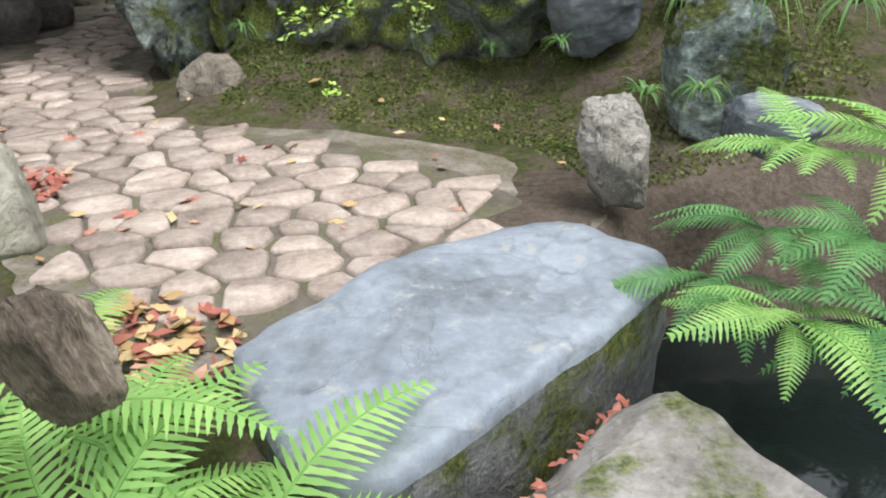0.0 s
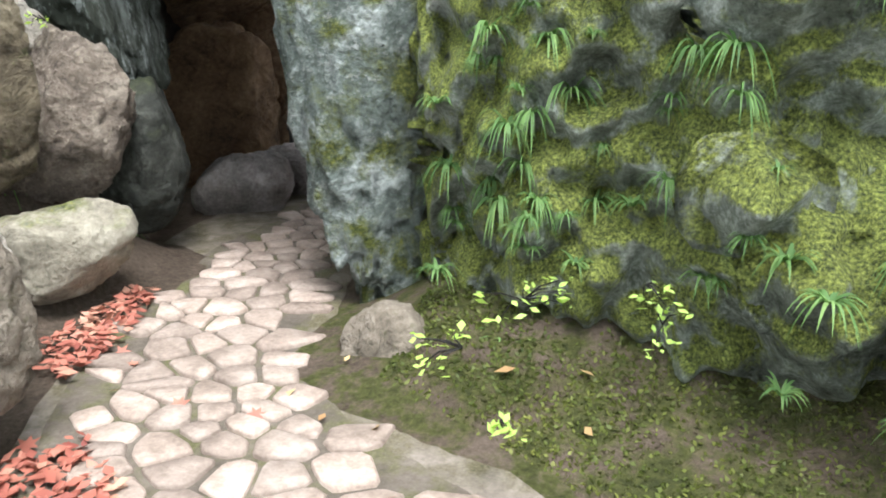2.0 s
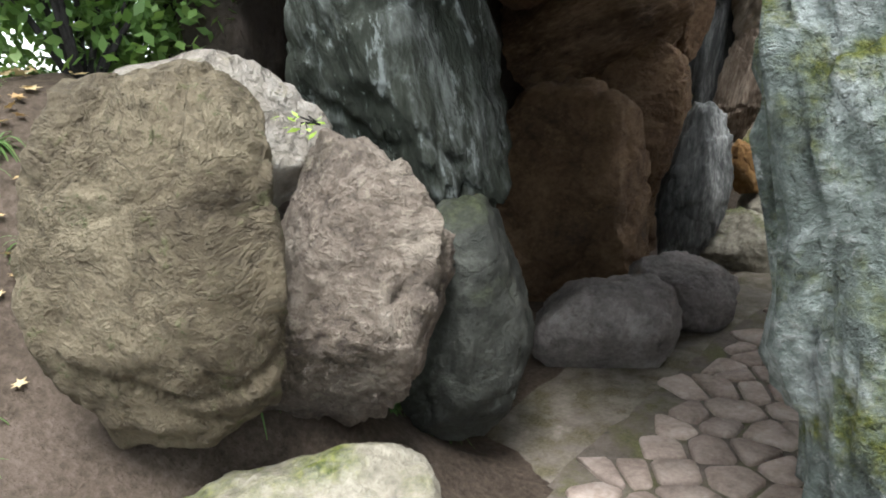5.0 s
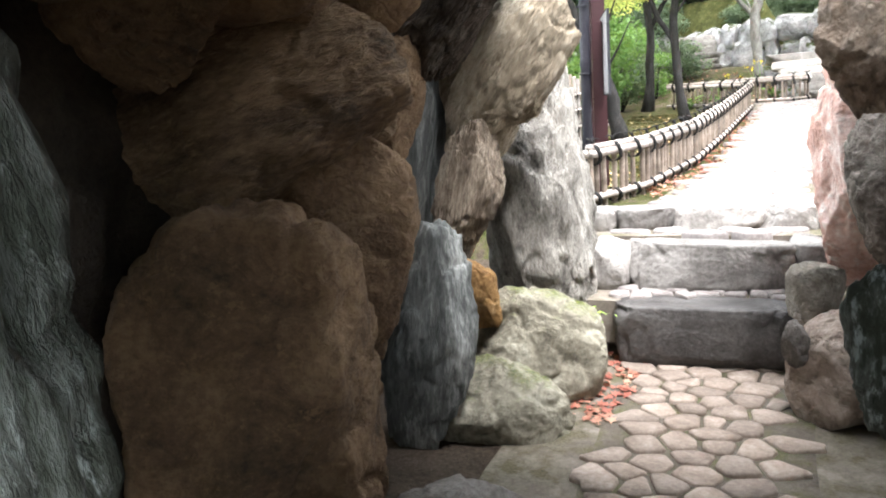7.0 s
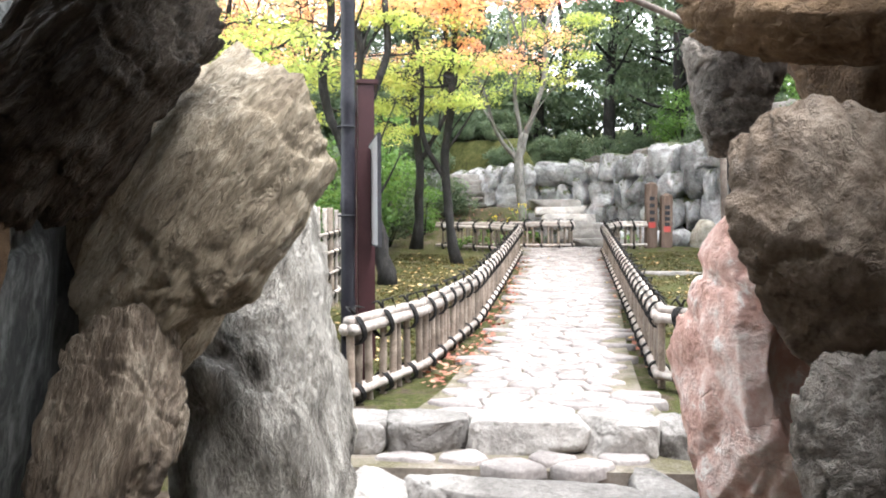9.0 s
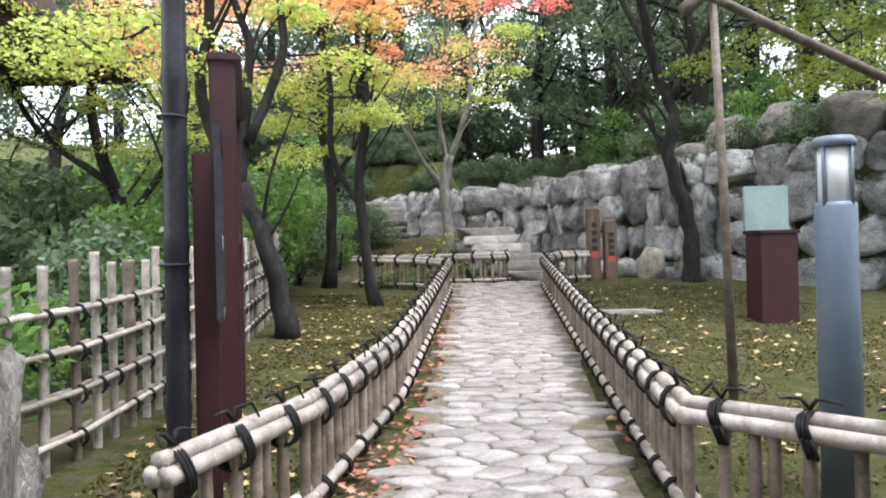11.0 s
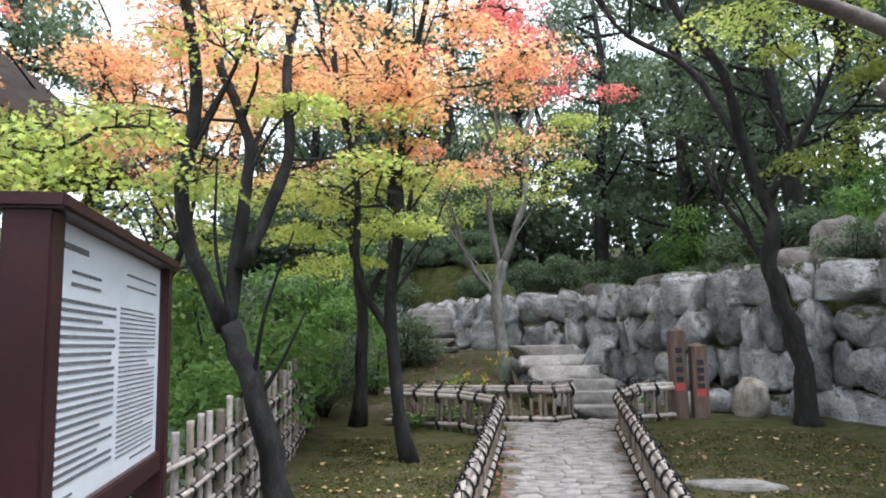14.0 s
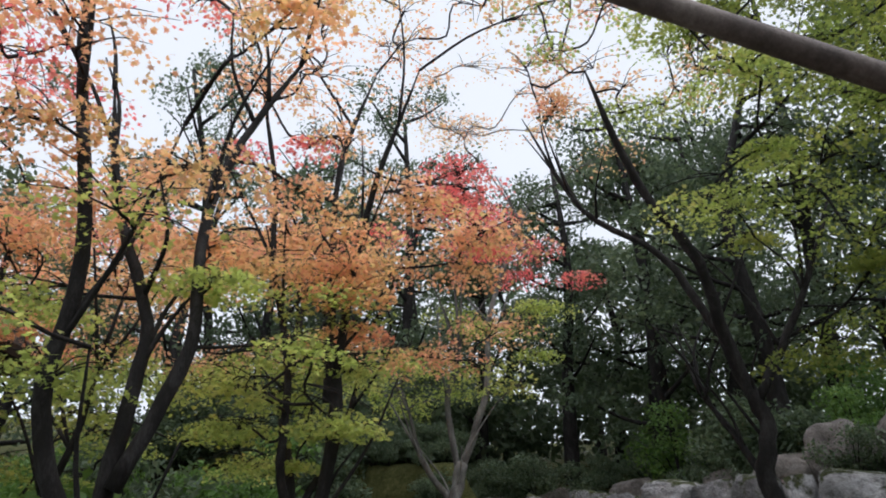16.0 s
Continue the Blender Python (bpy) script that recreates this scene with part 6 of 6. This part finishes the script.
fern((0.66, 1.6, 0.08), 7, (180, 330), DARKFRONDS, "small fern at the end of the slab", 8, 0.7)


fern((0.75, 1.38, 0.1), 8, (150, 330), FRONDS, "light green fern over the dark water", 9, 0.75)
fern((0.95, 1.3, 0.12), 8, (120, 320), DARKFRONDS, "green fern hanging to the water", 10, 0.8)
fern((1.12, 1.62, 0.38), 8, (100, 300), FRONDS, "broad pale fern at the water's edge", 11, 0.8)


def tuft_mesh(name, n, long, material, seed, hang=0.9):
    k = random.Random(seed)
    vs, fs = [], []
    for _ in range(n):
        a, l = k.uniform(0, 2 * math.pi), long * k.uniform(0.5, 1.1)
        d = Vector((math.cos(a), math.sin(a), 0))
        s = Vector((-d.y, d.x, 0))
        w = 0.007 * k.uniform(0.7, 1.3)
        lift, fall = k.uniform(0.5, 1.0), hang * k.uniform(0.6, 1.4)
        b = len(vs)
        for j in range(6):
            t = j / 5
            p = d * (l * t * 0.65 + 0.01) + Vector((0, 0, l * (lift * t - fall * t * t)))
            ww = w * (1 - t ** 2) + 0.0005
            vs += [p + s * ww, p - s * ww]
        fs += [(b + 2 * j, b + 2 * j + 1, b + 2 * j + 3, b + 2 * j + 2) for j in range(5)]
    return mesh_of(name, vs, fs, material)


TUFTS = [tuft_mesh("grass_tuft", 34, 0.22, GRASS, 1, 1.0), tuft_mesh("grass_tuft", 26, 0.17, GRASS, 2, 0.8), tuft_mesh("grass_tuft", 44, 0.27, GRASS, 3, 1.15), tuft_mesh("grass_tuft", 30, 0.16, LIME, 4, 0.9)]
rnd = random.Random(31)


def tuft(at, i, size, label="tuft of arching green grass"):
    o = obj("grass_tuft", TUFTS[i], None, at, label, "grass", "grass tufts")
    o.rotation_euler = (0, 0, rnd.uniform(0, 6.28))
    o.scale = (size,) * 3
    return o


for i in range(235):
    u, v = rnd.uniform(0.08, 0.6), rnd.choice([rnd.uniform(0.2, 0.5), rnd.uniform(0.5, 0.98), rnd.uniform(0.55, 0.98)])
    x, y, z = front_face(u, v)
    tuft((x, y - 0.02, z), rnd.choice((0, 1, 2, 2)), rnd.uniform(0.4, 0.85), "grass tuft growing from the mossy cliff")
for x, y, z, i, s in [(0.75, 3.2, 0.75, 2, 0.9), (0.95, 3.0, 0.6, 2, 0.8), (1.1, 2.6, 0.65, 2, 0.9), (0.85, 2.4, 0.35, 0, 0.8), (1.25, 2.75, 0.7, 2, 0.9), (0.5, 3.25, 0.35, 1, 0.8), (0.7, 2.55, 0.3, 1, 0.9), (1.35, 2.5, 0.6, 0, 1), (-0.75, 3.75, 0.15, 1, 0.8), (-1.05, 3.85, 0.35, 0, 0.7), (0.2, 3.4, 0.3, 1, 0.7)]:
    tuft((x, y, z), i, s)
for i in range(60):
    x, y = rnd.uniform(-4.6, -2.9), rnd.uniform(2.2, 4.3)
    if y < 4.4 + (x + 2.6) * 0.6 + 0.5:
        tuft((x - 0.3, y + 0.1, height(x - 0.3, y + 0.1)), rnd.randrange(3), rnd.uniform(0.6, 1.0), "grass tuft on the soil behind the boulders")


def sprig(at, n, r, seed, leaf=0.035, material=LIME, label="small sprig of lime-green leaves"):
    k, rng = random.Random(seed), np.random.default_rng(seed)
    t = empty("sprig", at, label, "plant", "small plants")
    pts, stems = [], []
    for i in range(n):
        a = k.uniform(0, 6.28)
        e = Vector((math.cos(a) * r * k.uniform(0.3, 1), math.sin(a) * r * 0.5, r * k.uniform(-0.5, 0.6)))
        stems.append(tube([(0, 0.05, 0), e * 0.5 + Vector((0, 0, 0.02)), e], [0.003, 0.0025, 0.0015], 4))
        for _ in range(5):
            pts.append(e + Vector((k.gauss(0, 0.022), k.gauss(0, 0.022), k.gauss(0, 0.012))))
    obj("stem", mesh_of("stem", *joined(stems), BARK), t, kind="stuff")
    obj("foliage", leaf_mesh("foliage", pts, leaf, material, KITE, 0.7, seed), t)


sprig((-0.56, 3.38, 0.45), 9, 0.16, 1)
sprig((-0.20, 3.45, 0.53), 4, 0.07, 2)
sprig((-0.14, 3.43, 0.42), 5, 0.08, 3)
sprig((-0.50, 3.05, 0.21), 4, 0.05, 4)
sprig((-3.10, 3.83, 1.30), 4, 0.05, 5)
sprig((-3.30, 8.38, 0.31), 6, 0.09, 6)
sprig((-0.53, 2.81, 0.53), 5, 0.12, 7)


# ---------------------------------------------------------------- fallen leaves
def litter(name, label, outline, n, size, material, seed, lift=0.012, shape=STAR, zf=None, pile=0.0):
    k = random.Random(seed)
    xs, ys = [p[0] for p in outline], [p[1] for p in outline]
    pts = []
    while len(pts) < n:
        x, y = k.uniform(min(xs), max(xs)), k.uniform(min(ys), max(ys))
        if inside(outline, x, y):
            pts.append((x, y, (zf or height)(x, y) + lift + k.uniform(0, pile)))
    obj(name, leaf_mesh(name, pts, size, material, shape, 0.75, seed), None, (0, 0, 0), label, "leaves", "", "stuff")


litter("fallen_leaves", "red maple leaves heaped at the edge of the paving", [(-2.5, 3.05), (-2.15, 3.0), (-2.3, 3.45), (-2.55, 3.85), (-2.68, 3.8)], 360, 0.06, REDLITTER, 1, 0.03, KITE, pile=0.03)
litter("fallen_leaves", "dry red and tan leaves heaped beside the slab", [(-0.9, 1.7), (-0.59, 1.62), (-0.5, 1.42), (-0.6, 1.22), (-0.86, 1.4)], 110, 0.065, REDLITTER, 2, 0.02, KITE, pile=0.03)
litter("fallen_leaves", "tan leaves beside the slab", [(-0.92, 1.7), (-0.55, 1.6), (-0.48, 1.4), (-0.62, 1.2), (-0.88, 1.4)], 70, 0.07, TANLITTER, 3, 0.03, KITE, pile=0.03)
litter("fallen_leaves", "red leaves drifted along the edge of the paving", [(-1.78, 2.76), (-1.45, 2.62), (-1.4, 2.3), (-1.95, 2.3), (-1.9, 2.5)], 300, 0.06, REDLITTER, 16, 0.02, KITE, pile=0.03)
litter("fallen_leaves", "red leaves caught beside the stepping stone", [(0.04, 0.98), (0.1, 0.96), (0.46, 1.34), (0.4, 1.4)], 70, 0.036, REDLITTER, 17, 0.0, KITE, zf=lambda x, y: -0.12)
litter("fallen_leaves", "scattered red leaves on the paving", [(-2.3, 2.6), (-0.6, 1.7), (0.5, 2.2), (0.6, 3.0), (-0.4, 3.4), (-1.4, 3.6), (-2.3, 4.2)], 26, 0.06, REDLITTER, 4, 0.028)
litter("fallen_leaves", "scattered tan leaves on soil and moss", [(-1.3, 1.6), (0.5, 2.1), (0.8, 3.0), (-0.4, 3.6), (-1.4, 3.7)], 26, 0.07, TANLITTER, 5, 0.028, KITE)
litter("fallen_leaves", "red leaves at the foot of the cave rocks", [(-3.35, 7.6), (-3.1, 7.5), (-2.95, 8.6), (-3.3, 8.65)], 170, 0.05, REDLITTER, 6, 0.02, zf=lambda x, y: 0.0)
litter("fallen_leaves", "red leaves under the first step", [(-3.1, 8.5), (-2.0, 8.5), (-2.0, 8.66), (-3.1, 8.66)], 60, 0.05, REDLITTER, 7, 0.02, zf=lambda x, y: 0.0)
litter("fallen_leaves", "red leaves along the low fence", [(-3.25, 10.2), (-2.95, 10.6), (-2.75, 12.5), (-2.5, 15), (-2.25, 18.3), (-2.42, 18.3), (-2.75, 14.9), (-3.0, 12.5), (-3.3, 10.75)], 420, 0.05, REDLITTER, 8, 0.04)
litter("fallen_leaves", "red leaves along the other low fence", [(-1.85, 10.3), (-1.68, 10.5), (-1.55, 11.9), (-1.32, 14.3), (-1.0, 18), (-1.2, 18), (-1.5, 14), (-1.75, 11.5)], 150, 0.05, REDLITTER, 9, 0.04)
litter("fallen_leaves", "red leaves on the upper step", [(-3.6, 9.0), (-1.8, 9.0), (-1.8, 9.45), (-3.6, 9.45)], 60, 0.05, REDLITTER, 10, 0.02, zf=lambda x, y: 0.56)
litter("fallen_leaves", "pale dry leaves strewn over the moss", [(-4.4, 10.6), (-3.4, 10.9), (-2.9, 14), (-2.6, 18), (-4.3, 18.6), (-4.5, 14)], 420, 0.055, TANLITTER, 11, 0.02)
litter("fallen_leaves", "pale dry leaves strewn over the open moss", [(-1.4, 11), (0.3, 11.5), (2.2, 15.5), (1.4, 18.6), (-0.5, 18.6), (-1.2, 14)], 420, 0.055, TANLITTER, 12, 0.02)
litter("fallen_leaves", "leaves strewn on the far path", [(-2.6, 12), (-1.7, 12), (-1.1, 18.5), (-2.2, 18.5)], 130, 0.045, TANLITTER, 13, 0.04)
litter("fallen_leaves", "leaves under the trees on the mound", [(-3.8, 20.2), (-1.7, 20), (-1.9, 23), (-4, 24)], 300, 0.06, REDLITTER, 14, 0.03)

litter("fallen_leaves", "brown leaves strewn on the soil behind the boulders", [(-5, 2), (-3.3, 2.2), (-3.5, 3.9), (-5, 4.2)], 260, 0.06, TANLITTER, 15, 0.02)


def sprouts(name, label, outline, n, size, material, seed):
    """The nap of moss: tiny upright shoots."""
    k = random.Random(seed)
    xs, ys = [p[0] for p in outline], [p[1] for p in outline]
    pts = []
    while len(pts) < n:
        x, y = k.uniform(min(xs), max(xs)), k.uniform(min(ys), max(ys))
        if inside(outline, x, y) and noise.noise(Vector((x * 2.2, y * 2.2, 1))) > k.uniform(-0.5, 0.1):
            pts.append((x, y, height(x, y) + size * 0.2))
    obj(name, leaf_mesh(name, pts, size, material, KITE, 0.1, seed), None, (0, 0, 0), label, "moss", "", "stuff")


MOSSLEAF = leaf_stuff("moss_shoot", [(0.03, 0.045, 0.01), (0.08, 0.1, 0.02), (0.16, 0.17, 0.04)], 0.2, 3)
OLIVEMOSS = leaf_stuff("olive_moss_shoot", [(0.03, 0.028, 0.01), (0.07, 0.063, 0.02), (0.14, 0.118, 0.042)], 0.2, 2)
sprouts("moss_nap", "short green moss on the bank below the cliff", [(-1.1, 3.45), (-0.4, 3.2), (0.3, 2.85), (0.55, 2.3), (1.6, 2.6), (1.8, 4.6), (0.6, 4.2), (-1.2, 4.2)], 16000, 0.022, MOSSLEAF, 1)
sprouts("moss_nap", "short olive moss between fence and lattice", [(-4.4, 10.3), (-3.5, 10.4), (-3.0, 13), (-2.6, 18.4), (-4.5, 18.5), (-4.4, 14)], 16000, 0.03, OLIVEMOSS, 2)
sprouts("moss_nap", "short olive moss on the open lawn", [(-1.5, 10.8), (0.5, 10.6), (2.4, 15.5), (1.4, 18.8), (-0.7, 18.8), (-1.2, 14.3)], 20000, 0.03, OLIVEMOSS, 3)

# broad-leaved plants and yellow flowers on the mound
for i, (x, y) in enumerate([(-3.2, 19.2), (-2.9, 19.3), (-3.5, 19.0), (-2.6, 21.0), (-1.9, 21.5), (-3.0, 22.0), (-0.4, 20.9), (-0.2, 20.6)]):
    k, rng = random.Random(700 + i), np.random.default_rng(i)
    z = height(x, y)
    t = empty("leafy_plant", (x, y, z), "low broad-leaved green plant on the mound", "plant", "mound plants")
    pts = [(k.gauss(0, 0.13), k.gauss(0, 0.13), 0.12 + k.uniform(0, 0.14)) for _ in range(16)]
    obj("foliage", leaf_mesh("foliage", pts, 0.16, SHRUB, KITE, 0.7, i), t)
    obj("stem", mesh_of("stem", *joined([tube([(0, 0, 0), (p[0] * 0.5, p[1] * 0.5, p[2] * 0.7), p], [0.006, 0.005, 0.003], 4) for p in pts]), GRASS), t, kind="stuff")
for i, (x, y) in enumerate([(-3.0, 20.6), (-2.7, 20.4), (-2.2, 22.0)]):
    k = random.Random(800 + i)
    t = empty("yellow_flower", (x, y, height(x, y)), "tall stalks of small yellow flowers", "flower", "yellow flowers")
    tops = [(k.gauss(0, 0.15), k.gauss(0, 0.1), k.uniform(0.4, 0.65)) for _ in range(6)]
    obj("stalk", mesh_of("stalk", *joined([tube([(0, 0, 0), (p[0] * 0.6, p[1] * 0.6, p[2] * 0.6), p], [0.006, 0.005, 0.004], 4) for p in tops]), GRASS), t)
    obj("blossom", leaf_mesh("blossom", [(p[0] + k.gauss(0, 0.03), p[1] + k.gauss(0, 0.03), p[2] + k.gauss(0, 0.02)) for p in tops for _ in range(7)], 0.05, YELLOWFLOWER, KITE, 0.5, i), t)

# ---------------------------------------------------------------- paving
def pave(parent, outline, gap, stretch, joint, high, material, zf, seed, limit, jitter=0.0):
    k = random.Random(seed)
    seeds = [(x + k.gauss(0, jitter), y + k.gauss(0, jitter)) for x, y in scatter(outline, gap, seed, stretch)]
    seeds_all = sorted(seeds, key=lambda p: p[1])
    rest = []
    for i, poly in enumerate(cells(seeds_all, gap * 1.6, stretch)):
        got = paver(poly, joint, high * k.uniform(0.75, 1.2), k, outline) if len(poly) > 2 else None
        if not got:
            continue
        c, vs, fs = got
        if not inside(outline, c[0], c[1]):
            continue
        z = zf(c[0], c[1])
        if i < limit:
            obj("paving_stone", mesh_of("paving_stone", vs, fs, material), parent, (c[0], c[1], z))
        else:
            rest.append(([(v[0] + c[0], v[1] + c[1], v[2] + z) for v in vs], fs))
    if rest:
        obj("far_paving", mesh_of("far_paving", *joined(rest), material), parent, kind="stuff")


COURT = [(-0.95, 1.5), (-0.45, 1.45), (0.0, 1.8), (0.3, 2.1), (0.16, 2.42), (-0.02, 2.62), (-0.5, 2.98), (-1.05, 3.2), (-1.5, 3.6), (-1.82, 4.15), (-2.05, 4.8), (-2.2, 5.6), (-2.2, 7.0), (-2.18, 8.64), (-3.1, 8.64), (-3.12, 7.4), (-3.08, 6.2), (-2.95, 5.3), (-2.85, 4.6), (-2.66, 3.9), (-2.15, 3.0), (-1.62, 2.35), (-1.2, 1.9)]
EDGE = [(-1.05, 1.45), (-0.4, 1.38), (0.1, 1.8), (0.5, 2.15), (0.36, 2.5), (0.15, 2.8), (-0.42, 3.12), (-0.98, 3.38), (-1.45, 3.75), (-1.72, 4.2), (-1.9, 4.8), (-1.9, 5.6), (-1.88, 7.0), (-1.85, 8.7), (-3.5, 8.7), (-3.55, 7.4), (-3.52, 6.2), (-3.42, 5.3), (-3.25, 4.6), (-2.74, 3.9), (-2.22, 2.98), (-1.68, 2.32), (-1.28, 1.85)]


def worn(outline, seed):
    """The outline rounded off and worn uneven."""
    k = random.Random(seed)
    line = smooth_line([(x, y, 0) for x, y in outline + outline[:1]], 6)[:-1]
    return [(p.x + k.uniform(-0.012, 0.012), p.y + k.uniform(-0.012, 0.012)) for p in line]


EDGE, JOINTS = worn(EDGE, 1), worn(COURT, 2)
court_bed = obj("pavement", mesh_of("pavement", [(x, y, 0.006) for x, y in EDGE] + [(x, y, -0.05) for x, y in EDGE], [tuple(range(len(EDGE)))] + [(i, i + len(EDGE), (i + 1) % len(EDGE) + len(EDGE), (i + 1) % len(EDGE)) for i in range(len(EDGE))], SAND, False), None, (0, 0, 0), "crazy paving of pinkish flagstones set in sandy mortar", "pavement", "", "structure")
joint_bed = obj("joint_bed", mesh_of("joint_bed", [(x, y, 0.0095) for x, y in JOINTS], [tuple(range(len(JOINTS)))], BED, False), court_bed)
pave(court_bed, COURT, 0.138, 1.15, 0.0125, 0.022, PAVER, lambda x, y: 0.006, 3, 300, 0.034)

n = 40
LL, RL = [(-3.3, 9.6), (-3.12, 10.3), (-2.95, 11.6), (-2.7, 13.6), (-2.42, 17.4), (-2.3, 19.5)], [(-1.9, 9.6), (-1.95, 10.2), (-1.8, 11.6), (-1.6, 13), (-1.25, 15.6), (-0.8, 19.5)]
vs, fs = [], []
for i in range(n + 1):
    y = 9.6 + 9.9 * i / n
    for line in (LL, RL):
        for (x0, y0), (x1, y1) in zip(line, line[1:]):
            if y0 <= y <= y1 + 1e-6:
                x = x0 + (x1 - x0) * (y - y0) / (y1 - y0)
                break
        vs.append((x, y, garden_z(y)))
    if i:
        fs.append((2 * i - 2, 2 * i - 1, 2 * i + 1, 2 * i))
lane_bed = obj("path", mesh_of("path", vs, fs, SAND, False), None, (0, 0, 0), "pale stone garden path running between low fences", "path", "", "structure")
pave(lane_bed, [LL[i] for i in range(6)] + RL[::-1], 0.13, 1.55, 0.007, 0.02, PATHSTONE, lambda x, y: garden_z(y), 5, 300, 0.025)
terrace = obj("landing", mesh_of("landing", [(x, y, z) for z in (0.675, 0.3) for x, y in ((-3.6, 9.22), (-1.8, 9.22), (-1.8, 9.52), (-3.6, 9.52))], [(0, 1, 2, 3), (4, 7, 6, 5), (0, 4, 5, 1), (1, 5, 6, 2), (2, 6, 7, 3), (3, 7, 4, 0)], SAND, False), None, (0, 0, 0), "stone landing between the steps", "landing", "", "structure")
pave(terrace, [(-3.55, 9.2), (-1.85, 9.2), (-1.85, 9.46), (-3.55, 9.46)], 0.15, 1.6, 0.012, 0.025, PATHSTONE, lambda x, y: 0.677, 6, 300)
tread = obj("tread", mesh_of("tread", [(x, y, z) for z in (0.37, 0.1) for x, y in ((-3.4, 8.6), (-1.9, 8.6), (-1.9, 9.0), (-3.4, 9.0))], [(0, 1, 2, 3), (4, 7, 6, 5), (0, 4, 5, 1), (1, 5, 6, 2), (2, 6, 7, 3), (3, 7, 4, 0)], SAND, False), None, (0, 0, 0), "cobbled tread behind the first stone step", "step", "", "structure")
pave(tread, [(-3.35, 8.66), (-1.95, 8.66), (-1.95, 8.93), (-3.35, 8.93)], 0.1, 1.3, 0.012, 0.03, PATHSTONE, lambda x, y: 0.372, 8, 300)
